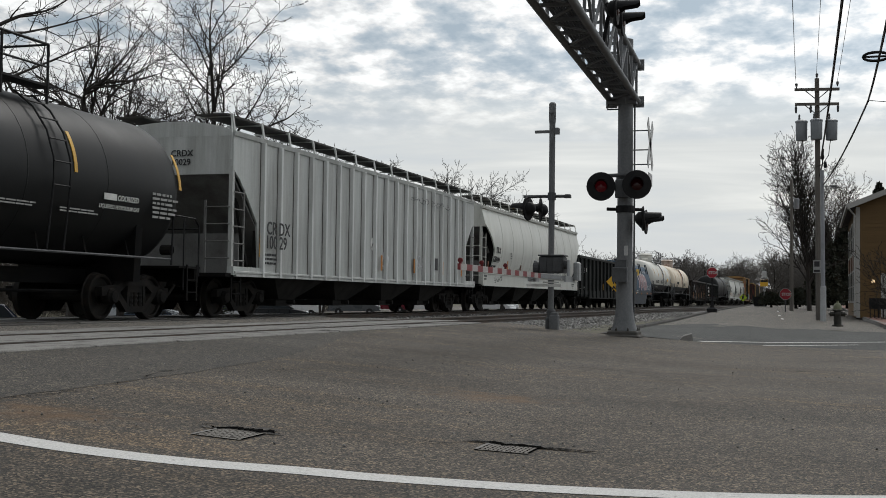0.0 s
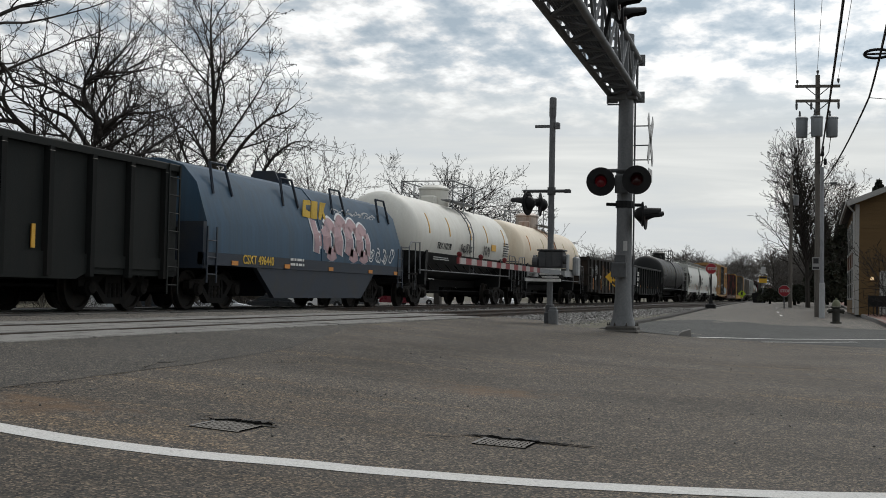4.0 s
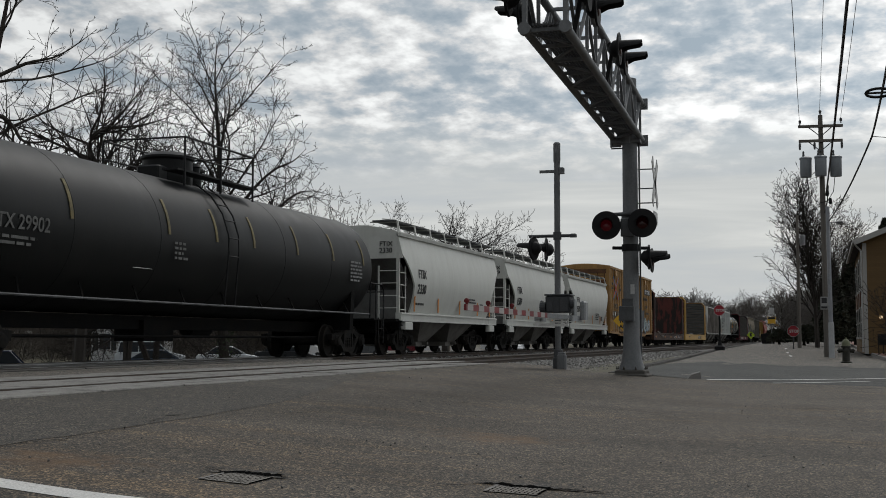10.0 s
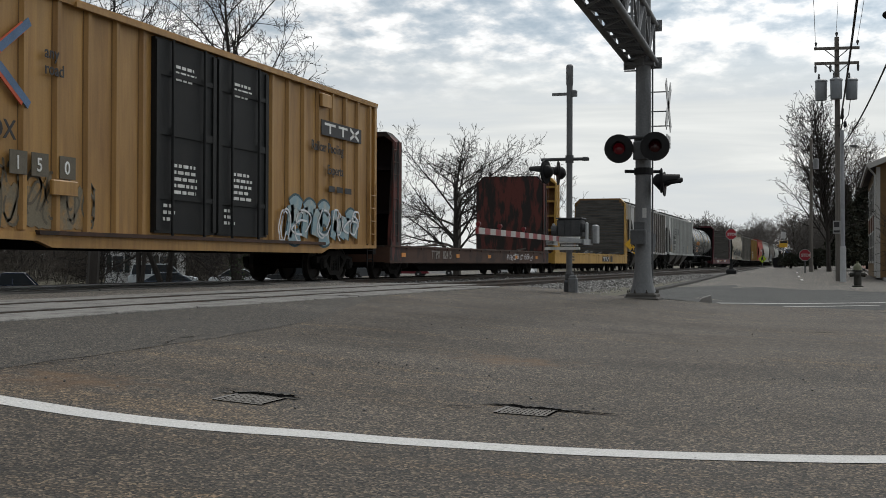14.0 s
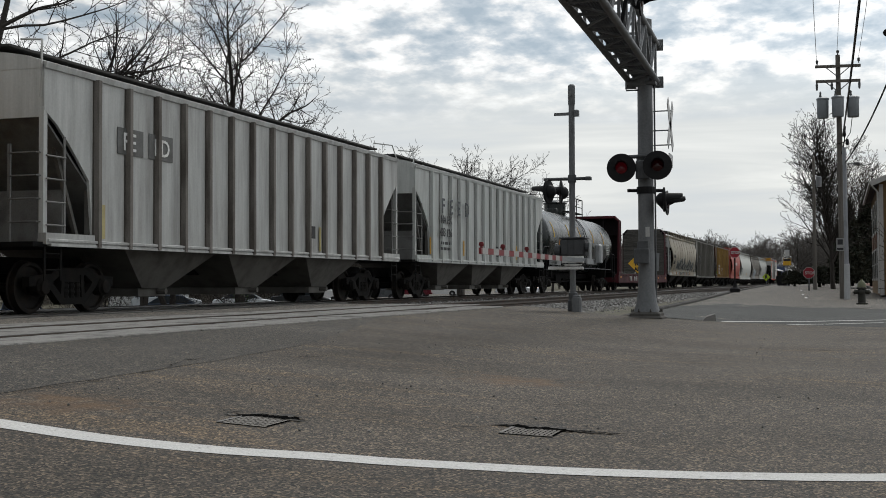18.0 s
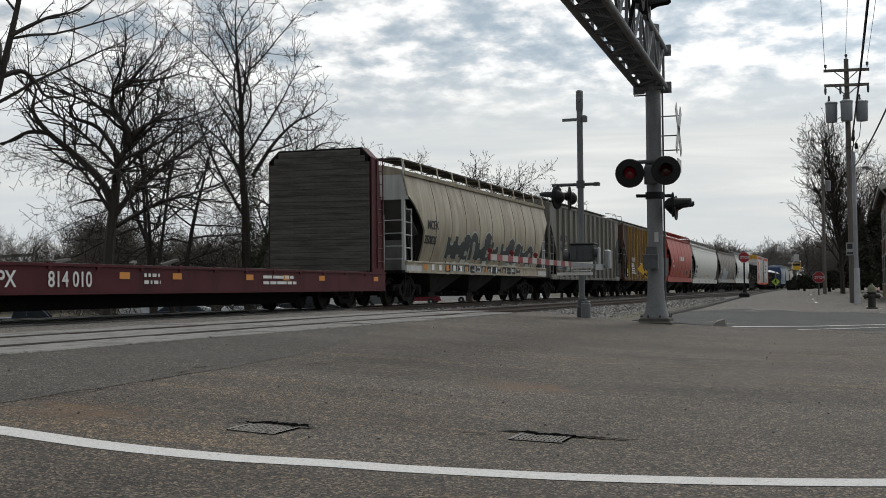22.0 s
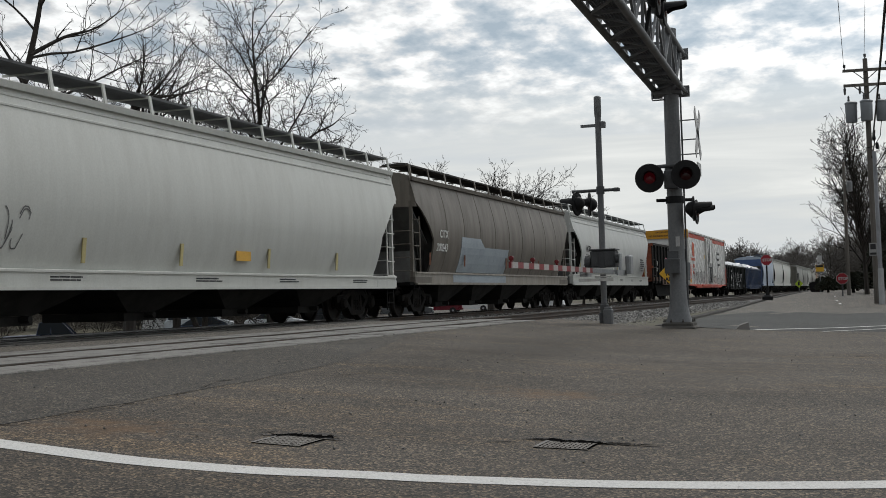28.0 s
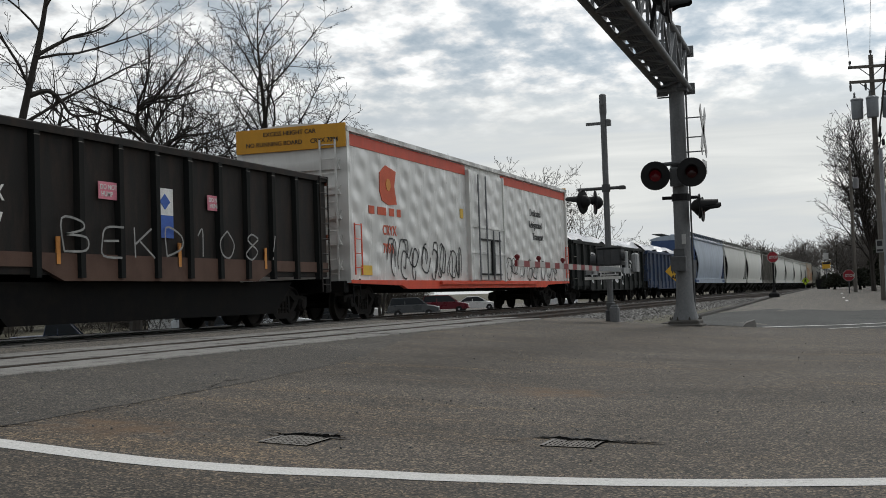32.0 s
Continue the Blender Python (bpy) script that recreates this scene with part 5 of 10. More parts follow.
def motor_car(label, rgb, x, y, yaw, kind="sedan"):
    mt = surface("car paint %.2f %.2f %.2f" % rgb, rgb, 0.25, 0.1, [q * 0.85 for q in rgb], 0.3, 2, 30, bump=0, spread=0.02)
    t = thing("car" if kind != "pickup" else "pickup_truck", label, "car", pose(x, y, lot(x), 0, 0, yaw), group="parked cars")
    tall = {"sedan": 0.0, "suv": 0.28, "van": 0.45, "pickup": 0.3}[kind]
    low = 0.28 + tall * 0.4
    # lower body: outline of the flank drawn across, pinched at bonnet and boot
    belt = 0.92 + tall * 0.6
    side = [(-2.32, low + 0.1), (-2.36, belt - 0.18), (-2.2, belt), (-0.9, belt + 0.04), (1.0, belt + 0.03), (1.9, belt - 0.10), (2.32, belt - 0.24), (2.38, low + 0.12), (2.2, low), (-2.15, low)]
    rings = [[(a * k, y0, low + (b - low) * h) for a, b in side] for y0, k, h in ((-0.88, 0.965, 0.94), (-0.80, 1.0, 1.0), (0.80, 1.0, 1.0), (0.88, 0.965, 0.94))]
    part("body", Shape().loft(rings), mt, t, smooth=30)
    top = 1.44 + tall * 1.0
    if kind == "sedan":
        cab = [(-1.75, belt), (-0.95, top - 0.03), (0.25, top), (1.15, belt)]
    elif kind == "pickup":
        cab = [(-0.5, belt), (-0.35, top), (0.75, top), (1.35, belt)]
    else:
        cab = [(-2.15, belt), (-1.95, top), (0.45, top), (1.25, belt)]
    part("cabin", Shape().loft([[(a * 0.98, -0.78, b) for a, b in cab], [(a, -0.68 if b > belt + 0.1 else -0.80, b) for a, b in cab], [(a, 0.68 if b > belt + 0.1 else 0.80, b) for a, b in cab], [(a * 0.98, 0.78, b) for a, b in cab]]), car_glass, t)
    part("roof_panel", Shape().slab(cab[1][0], cab[2][0], -0.68, 0.68, top - 0.01, top + 0.05, 0.03), mt, t)
    for sy in (-1, 1):
        for a in (cab[0], cab[3]):
            b = cab[1] if a is cab[0] else cab[2]
            part("pillar", Shape().beam((a[0], sy * 0.79, a[1]), (b[0], sy * 0.69, b[1]), 0.06, 0.08), mt, t)
        part("pillar", Shape().beam(((cab[1][0] + cab[2][0]) / 2, sy * 0.80, belt), ((cab[1][0] + cab[2][0]) / 2, sy * 0.69, top), 0.06, 0.09), mt, t)
        for wx in (-1.42, 1.42):
            w_ = part("wheel", Shape().lathe([(-0.1, 0.2), (-0.1, 0.31), (-0.07, 0.335), (0.07, 0.335), (0.1, 0.31), (0.1, 0.2)], (wx, sy * 0.80, 0.335), (0, 1, 0), 18), tyre_mat, t)
            part("rim", Shape().lathe([(-0.105, 0.05), (-0.09, 0.2), (0.09, 0.2), (0.105, 0.05)], (wx, sy * 0.80, 0.335), (0, 1, 0), 14), rim_mat, w_)
        part("headlight", Shape().slab(2.12, 2.36, sy * 0.62 - 0.18, sy * 0.62 + 0.18, belt - 0.32, belt - 0.18, 0.03), lamp_mat, t)
    part("bumper", Shape().slab(2.2, 2.44, -0.8, 0.8, low, low + 0.2, 0.05).slab(-2.44, -2.2, -0.8, 0.8, low, low + 0.2, 0.05), mt if kind != "pickup" else rim_mat, t)
    return t


motor_car("black saloon car parked facing the tracks", (0.012, 0.014, 0.016), 87.8, 40.5, -68)
motor_car("pale silver saloon car parked in the lot", (0.5, 0.52, 0.54), 79.4, 41.0, -64)
motor_car("white minivan parked in the lot", (0.62, 0.62, 0.62), 96.4, 42.9, -70, "van")
motor_car("dark grey off-road car parked in the lot", (0.07, 0.075, 0.08), 104.3, 40.5, -72, "suv")
motor_car("dark red off-road car parked in the lot", (0.11, 0.010, 0.018), 113.7, 40.8, -74, "suv")
motor_car("white saloon car parked in the lot", (0.6, 0.6, 0.6), 121.8, 40.2, -76)
motor_car("blue saloon car parked in the lot", (0.03, 0.042, 0.065), 68.9, 40.5, -62)
motor_car("silver van parked in the lot", (0.42, 0.45, 0.47), 73.9, 44.2, -60, "van")
motor_car("dark blue pickup truck parked in the lot", (0.012, 0.02, 0.045), 53.5, 41.1, -58, "pickup")
motor_car("white saloon car parked in the lot", (0.62, 0.63, 0.64), 137.9, 36.0, -100)
motor_car("silver saloon car parked in the lot", (0.45, 0.46, 0.48), 149.0, 37.3, -150)

siding = surface("white board siding", (0.62, 0.63, 0.63), 0.6, 0, (0.45, 0.46, 0.46), 0.4, 1, 40, (0.5, 0.5, 8), 0.2)
slate = surface("dark roof shingles", (0.05, 0.05, 0.055), 0.85, 0, (0.09, 0.085, 0.08), 0.6, 2, 30, bump=0.4)
shutter = surface("dark green shutters", (0.02, 0.03, 0.03), 0.6)
tan_wall = surface("tan plank wall", (0.20, 0.17, 0.13), 0.8, 0, (0.11, 0.09, 0.07), 0.6, 1, 30, (0.5, 0.5, 6), 0.3)
win_mat = glass("window glass", (0.05, 0.06, 0.07))


def house(label, x, y, z, w, d, h, yaw, wall_mat, rows, seed):
    """A gabled house: its front, with the windows, faces -Y before the turn."""
    t = thing("house", label, "house", pose(x, y, z, 0, 0, yaw))
    gable = [(-w / 2, 0), (w / 2, 0), (w / 2, h), (0, h + w * 0.36), (-w / 2, h)]
    part("wall", Shape().prism(gable, "y", -d / 2, d / 2), wall_mat, t)
    for sg in (-1, 1):
        part("roof", Shape().add([(0, -d / 2 - 0.3, h + w * 0.36 + 0.1), (0, d / 2 + 0.3, h + w * 0.36 + 0.1), (sg * (w / 2 + 0.35), d / 2 + 0.3, h - 0.16), (sg * (w / 2 + 0.35), -d / 2 - 0.3, h - 0.16), (0, -d / 2 - 0.3, h + w * 0.36 + 0.22), (0, d / 2 + 0.3, h + w * 0.36 + 0.22), (sg * (w / 2 + 0.35), d / 2 + 0.3, h - 0.04), (sg * (w / 2 + 0.35), -d / 2 - 0.3, h - 0.04)],
                                 [(0, 1, 2, 3), (4, 7, 6, 5), (0, 3, 7, 4), (2, 1, 5, 6), (3, 2, 6, 7)]), slate, t)
    for fx in rows:
        for zz in ([1.0] if h < 3.5 else [1.0, 3.6]):
            win = part("window", Shape().box(fx - 0.5, fx + 0.5, -d / 2 - 0.05, -d / 2 - 0.004, zz, zz + 1.45), siding, t)
            part("pane", Shape().box(fx - 0.42, fx + 0.42, -d / 2 - 0.062, -d / 2 - 0.052, zz + 0.08, zz + 0.70), win_mat, win)
            part("pane", Shape().box(fx - 0.42, fx + 0.42, -d / 2 - 0.062, -d / 2 - 0.052, zz + 0.76, zz + 1.37), win_mat, win)
            for sg in (-1, 1):
                part("shutter", Shape().box(fx + sg * 0.72 - 0.2, fx + sg * 0.72 + 0.2, -d / 2 - 0.06, -d / 2 - 0.004, zz, zz + 1.45), shutter, win)
    return t


house("white-sided house with dark shutters behind the car park", 92.0, 56.8, -1.45, 6.5, 8, 2.6, -58, siding, (-2.2, 1.6), 1)
house("white-sided house with a gabled roof among trees", 118.0, 76.0, -1.0, 8, 9, 3.4, -57, siding, (-2, 2), 2)
house("low tan outbuilding beside the car park", 64.0, 58.0, -2.0, 6.5, 8, 2.6, -48, tan_wall, (-1.5,), 3)


def plank_fence(x0, y0, x1, y1, n, h, label, mat):
    t = thing("fence", label, "fence", pose(x0, y0, LOT))
    dx, dy = (x1 - x0) / n, (y1 - y0) / n
    yaw = math.degrees(math.atan2(dy, dx))
    me = shared("fence_board", lambda: Shape().prism([(-0.07, 0.05), (0.07, 0.05), (0.07, h - 0.06), (0, h), (-0.07, h - 0.06)], "y", -0.012, 0.012), mat)
    for i in range(n):
        part("board", me, None, t, m=pose(dx * (i + 0.5), dy * (i + 0.5), 0, 0, 0, yaw))
    for zz in (0.4, h - 0.4):
        part("fence_rail", Shape().beam((0, 0.03, zz), (dx * n, dy * n + 0.03, zz), 0.04, 0.09), mat, t)


fence_wood = surface("grey fence timber", (0.075, 0.065, 0.055), 0.9, 0, (0.07, 0.065, 0.06), 0.7, 2, 25, (1, 1, 0.4), 0.3)
plank_fence(50.0, 57.6, 66.0, 62.0, 104, 1.75, "weathered grey plank fence at the back of the car park", fence_wood)
chain = thing("chain_link_fence", "chain-link fence behind the car park", "fence", pose(88, 62.0, lot(90)))
for i in range(16):
    part("post", Shape().tube([(i * 3, 0, 0), (i * 3, 0, 1.9)], 0.03, 6), galv, chain)
part("top_rail", Shape().tube([(0, 0, 1.88), (45, 0, 1.88)], 0.022, 6), galv, chain)

# ---------------------------------------------------------------- poles, wires, signs and the house by the side street
pole = thing("utility_pole", "weathered timber utility pole with three transformers and crossarms", "utility pole", pose(60, -0.02, -0.14))
part("shaft", Shape().tube([(0, -0.1, -0.3), (0, -0.05, 6), (0.0, 0.0, 11.3)], [0.15, 0.13, 0.105], 12), wood_pole, pole)
for z, w_ in ((10.75, 1.02), (10.05, 1.0)):
    part("crossarm", Shape().beam((-0.14, -w_, z - 0.02), (-0.14, w_, z + 0.02), 0.1, 0.13), wood_pole, pole)
    for sg in (-1, 1):
        part("arm_brace", Shape().beam((-0.15, sg * 0.55, z - 0.03), (-0.13, 0, z - 0.5), 0.03, 0.04), galv_dark, pole)
for y, z in ((-0.93, 10.86), (0.93, 10.84), (0.0, 11.3)):
    part("insulator", Shape().lathe([(0, 0.03), (0.08, 0.03), (0.09, 0.065), (0.15, 0.06), (0.17, 0.075), (0.23, 0.05)], (-0.14 if y else 0, y, z), (0, 0, 1), 10), galv_dark, pole)
for y in (-0.95, 0.28, 0.95):
    part("insulator", Shape().lathe([(0, 0.03), (-0.1, 0.06), (-0.3, 0.05), (-0.36, 0.03)], (-0.16, y, 10.0), (0, 0, 1), 8), galv_dark, pole)
for y in (-0.66, 0.02, 0.70):
    t_ = part("transformer", Shape().lathe([(0, 0.24), (0.03, 0.265), (0.85, 0.275), (0.87, 0.295), (0.93, 0.295), (0.99, 0.2)], (-0.42 if abs(y) < 0.1 else -0.12, y, 8.32), (0, 0, 1), 18), surface("grey transformer paint", (0.22, 0.24, 0.26), 0.45), pole, smooth=40)
    part("bushing", Shape().lathe([(0, 0.035), (0.08, 0.06), (0.16, 0.04), (0.24, 0.05), (0.3, 0.02)], (-0.3 if abs(y) < 0.1 else -0.05, y + 0.1, 9.3), (0, 0, 1), 8), galv_dark, t_)
for y in (-0.62, 0.66):
    part("drop_wire", Shape().tube([(-0.2, y, 8.4), (-0.25, y * 0.85, 7.6), (-0.2, y * 0.4, 7.15), (-0.15, 0, 7.1)], 0.018, 5), black_paint, pole)
part("fuse_cutout", Shape().lathe([(0, 0.05), (0.1, 0.09), (0.3, 0.05)], (-0.2, -0.25, 7.4), (0, 0, 1), 8).lathe([(0, 0.05), (0.1, 0.09), (0.3, 0.05)], (-0.2, -0.38, 7.0), (0, 0, 1), 8).tube([(-0.2, -0.3, 7.9), (-0.22, -0.25, 7.2), (-0.2, -0.12, 6.6)], 0.03, 6), black_paint, pole)
part("pole_sign", Shape().box(-0.22, -0.205, -0.17, 0.17, 2.05, 2.65), surface("weathered sign plate", (0.26, 0.26, 0.255)), pole)
part("sign_print", Shape().box(-0.224, -0.221, -0.12, 0.12, 2.35, 2.6), letter_black, pole)
part("sign_print", Shape().box(-0.224, -0.221, -0.14, 0.14, 2.1, 2.2), letter_black, pole)
steel_pole = thing("lamp_post", "grey steel pole with a white base cover and small floodlight", "street lamp", pose(58, -0.30, -0.33))
part("shaft", Shape().tube([(0, 0, 0), (0, 0.05, 6.9)], [0.10, 0.085], 12), grey_pole, steel_pole)
part("base_cover", Shape().lathe([(0, 0.135), (1.55, 0.13), (1.62, 0.12)], (0, 0, 0), (0, 0, 1), 14), surface("white base cover", (0.40, 0.41, 0.42), 0.6), steel_pole)
part("floodlight", Shape().beam((0, 0, 6.15), (-0.05, -0.45, 6.16), 0.03).slab(-0.12, 0.02, -0.62, -0.3, 6.1, 6.2, 0.02), galv_dark, steel_pole)


def wire(pts, r, label):
    w_ = thing("overhead_wire", label, "cable")
    q = []
    for a, b in zip(pts[:-1], pts[1:]):
        a, b = Vector(a), Vector(b)
        for i in range(12):
            t = i / 12
            p = a.lerp(b, t)
            q.append((p.x, p.y, p.z - 0.012 * (b - a).length * 4 * t * (1 - t)))
    q.append(pts[-1])
    part("strand", Shape().tube(q, r, 5), black_paint, w_)


wire([(59.86, 0.93, 10.9), (-14, 0.2, 10.9)], 0.012, "thin power wire from the pole over the street")
wire([(60, 0.0, 11.4), (-14, -0.6, 11.6)], 0.010, "thin power wire from the pole over the street")
wire([(59.86, -0.93, 10.9), (-14, -1.35, 10.8)], 0.010, "thin power wire from the pole over the street")
wire([(59.8, -0.2, 7.3), (-14, -0.95, 8.6)], 0.035, "thick black cable bundle from the pole over the street")
wire([(58, -0.3, 5.9), (40, -1.55, 6.85), (20, -1.35, 6.6), (-10, -0.9, 6.4)], 0.03, "black service cable sagging from the grey pole")
wire([(40, -1.55, 6.85), (44, -9, 7.0)], 0.012, "thin cable running off to the houses")
coil = thing("cable_coil", "black cable storage coil hung on the service cable", "cable", pose(31.5, -1.40, 6.58, 0, 12, 0))
part("ring", Shape().tube([(0.30 * math.cos(a) * 0.9, 0.30 * math.sin(a), 0.0) for a in [6.2832 * i / 20 for i in range(21)]], 0.035, 6), black_paint, coil)
part("ring_bar", Shape().beam((0, -0.28, 0), (0, 0.28, 0), 0.04), black_paint, coil)
far_pole = thing("utility_pole", "timber utility pole down the side street", "utility pole", pose(92, 1.73, 0.05))
part("shaft", Shape().tube([(0, 0, -0.2), (0, 0, 9.5)], [0.15, 0.1], 10), wood_pole, far_pole)
part("transformer", Shape().lathe([(0, 0.2), (0.7, 0.21), (0.76, 0.15)], (-0.08, -0.34, 7.3), (0, 0, 1), 12), galv, far_pole)
lot_pole = thing("utility_pole", "timber utility pole beyond the tracks", "utility pole", pose(92, 28.4, LOT))
part("shaft", Shape().tube([(0, 0, 0), (0, 0, 6.9)], [0.17, 0.12], 8), wood_pole, lot_pole)
part("crossarm", Shape().beam((-0.1, -0.9, 6.3), (-0.1, 0.9, 6.3), 0.1, 0.12), wood_pole, lot_pole)


def octagon(r):
    return [(r * math.cos(math.pi / 8 + i * math.pi / 4), r * math.sin(math.pi / 8 + i * math.pi / 4)) for i in range(8)]


def stop_sign(x, y, z0, zc, width, base=False):
    t = thing("stop_sign", "red octagonal stop sign with white letters on a dark post", "road sign", pose(x, y, z0, 0, 0, -90), group="stop signs")
    part("post", Shape().tube([(0, 0.03, 0), (0, 0.03, zc + width * 0.62 - z0)], 0.045, 8), black_paint if base else galv_dark, t)
    r = width / 2 / math.cos(math.pi / 8)
    p = part("plate", Shape().prism([(a, b + zc - z0) for a, b in octagon(r)], "y", -0.02, -0.008), sign_white, t)
    part("plate_face", Shape().prism([(a, b + zc - z0) for a, b in octagon(r * 0.94)], "y", -0.026, -0.021), sign_red, p)
    lettering("STOP", -width * 0.34, -0.027, zc - z0 - width * 0.13, width * 0.25, sign_white, t, name="lettering", thick=0.008)
    if base:
        part("base", Shape().slab(-0.28, 0.28, -0.28, 0.28, 0, 0.28, 0.08).lathe([(0.28, 0.12), (0.6, 0.06)], (0, 0.03, 0), (0, 0, 1), 10), black_paint, t)
    return t


stop_sign(70.0, 5.62, -0.1, 2.14, 0.60, True)
stop_sign(82.0, 1.92, -0.1, 1.05, 0.72)
ped = thing("crossing_sign", "fluorescent yellow-green diamond pedestrian sign", "road sign", pose(125, 7.0, 0.0, 0, 0, -90))
part("post", Shape().tube([(0, 0.03, 0), (0, 0.03, 2.0)], 0.04, 6), galv, ped)
part("plate", Shape().prism([(0, 0.55), (0.4, 0.95), (0, 1.35), (-0.4, 0.95)], "y", -0.02, 0), sign_lime, ped)
part("symbol", Shape().prism([(-0.1, 0.7), (0.02, 0.9), (0.1, 0.7), (0.14, 0.72), (0.06, 1.0), (0.1, 1.15), (0, 1.2), (-0.12, 1.05)], "y", -0.026, -0.021).lathe([(0, 0.06), (0.004, 0.06)], (0.02, -0.026, 1.27), (0, 1, 0), 10), letter_black, ped)
info = thing("notice_sign", "white plate over an amber plate on a post", "road sign", pose(118, 4.7, 0.0, 0, 0, -90))
part("post", Shape().tube([(0, 0.03, 0), (0, 0.03, 3.6)], 0.04, 6), galv, info)
part("plate", Shape().box(-0.22, 0.22, -0.02, 0, 2.85, 3.45), sign_white, info)
part("plate", Shape().box(-0.36, 0.36, -0.02, 0, 2.0, 2.62), sign_yellow, info)
part("plate", Shape().box(-0.33, 0.33, -0.026, -0.021, 2.40, 2.6), letter_black, info)
planter = thing("planter", "dark square planter box by the kerb", "planter", pose(120, 5.1, 0.08))
part("box", Shape().loft([[(-0.55, -0.55, 0), (0.55, -0.55, 0), (0.55, 0.55, 0), (-0.55, 0.55, 0)], [(-0.68, -0.68, 0.95), (0.68, -0.68, 0.95), (0.68, 0.68, 0.95), (-0.68, 0.68, 0.95)]]), black_paint, planter)
hump = thing("warning_sign", "yellow diamond warning sign beside the track", "road sign", pose(43, 6.66, -0.55, 0, 0, -90))
part("post", Shape().tube([(0, 0.03, 0), (0, 0.03, 2.7)], 0.04, 6), galv, hump)
part("plate", Shape().prism([(0, 1.23), (0.48, 1.71), (0, 2.19), (-0.48, 1.71)], "y", -0.02, 0), sign_yellow, hump)
part("print", Shape().box(-0.16, 0.16, -0.026, -0.021, 1.86, 1.98), letter_black, hump)
lettering("NO", -0.24, -0.022, 1.64, 0.13, letter_black, hump, thick=0.01)
lettering("AHEAD", -0.26, -0.022, 1.45, 0.12, letter_black, hump, thick=0.01)
small = thing("track_sign", "small grey sign seen from behind on a thin leaning post", "road sign", pose(37.5, 5.5, -0.3, 0, 3, -62))
part("post", Shape().tube([(0, 0.02, 0), (0, 0.02, 1.75)], 0.025, 6), galv_dark, small)
part("plate", Shape().box(-0.16, 0.16, -0.01, 0.0, 1.15, 1.7), galv, small)

hyd_mat = surface("olive-black hydrant paint", (0.022, 0.021, 0.016), 0.5, 0, (0.07, 0.06, 0.04), 0.5, 4, 40)
hyd = thing("fire_hydrant", "dark hydrant with a pale yellow-green top", "hydrant", pose(43, -0.68, -0.28))
part("barrel", Shape().lathe([(0, 0.19), (0.05, 0.19), (0.06, 0.13), (0.5, 0.125), (0.52, 0.17), (0.57, 0.17)], (0, 0, 0), (0, 0, 1), 14), hyd_mat, hyd, smooth=40)
part("bonnet", Shape().lathe([(0.575, 0.15), (0.68, 0.14), (0.77, 0.09), (0.80, 0.04), (0.86, 0.035)], (0, 0, 0), (0, 0, 1), 14), surface("pale hydrant bonnet", (0.11, 0.115, 0.065), 0.5), hyd, smooth=40)
for sg, ax in ((-1, (0, -1, 0)), (1, (0, 1, 0)), (0, (-1, 0, 0))):
    part("nozzle", Shape().lathe([(0.1, 0.07), (0.19, 0.075), (0.2, 0.085), (0.25, 0.085), (0.26, 0.03), (0.29, 0.03)], (0, 0, 0.42), ax, 12), hyd_mat, hyd)
marker = thing("kerb_block", "broken pale concrete block at the road's edge", "kerb stone", pose(25.75, 2.6, -0.32, 0, 0, 12))
part("block", Shape().loft([[(-0.10, -0.14, 0), (0.10, -0.15, 0), (0.11, 0.14, 0), (-0.10, 0.16, 0)], [(-0.06, -0.12, 0.15), (0.08, -0.13, 0.16), (0.08, 0.04, 0.12), (-0.08, 0.06, 0.09)]]), kerb_mat, marker)

# the house by the side street: ochre boards, white corner boards, gable towards the crossing
ochre = surface("ochre board siding", (0.12, 0.073, 0.029), 0.8, 0, (0.11, 0.068, 0.03), 0.5, 1.2, 30, (0.4, 0.4, 9), 0.3)
trim_white = surface("white trim boards", (0.34, 0.335, 0.32), 0.6, 0, (0.30, 0.30, 0.29), 0.4, 2, 30)
brown_sh = surface("brown shutter paint", (0.10, 0.045, 0.025), 0.6)
HX, HY, HZ = 65.0, -1.95, -0.22
hs = thing("house", "two-storey ochre boarded house with white trim", "house", pose(HX, HY, HZ))
wd = 9.0
part("wall", Shape().prism([(-wd, 0), (0, 0), (0, 5.75), (-wd / 2, 5.75 + 1.75), (-wd, 5.75)], "x", 0, 17), ochre, hs)
me = shared("siding_board", lambda: Shape().add([(-0.001, 0, 0), (-0.022, 0, 0), (-0.004, 0, 0.19), (-0.001, 0, 0.19), (-0.001, -wd, 0), (-0.022, -wd, 0), (-0.004, -wd, 0.19), (-0.001, -wd, 0.19)], [(0, 1, 2, 3), (7, 6, 5, 4), (1, 5, 6, 2), (0, 4, 5, 1), (3, 2, 6, 7)]), ochre)
for k in range(30):
    part("siding_board", me, None, hs, m=pose(0, 0, 0.02 + k * 0.19))
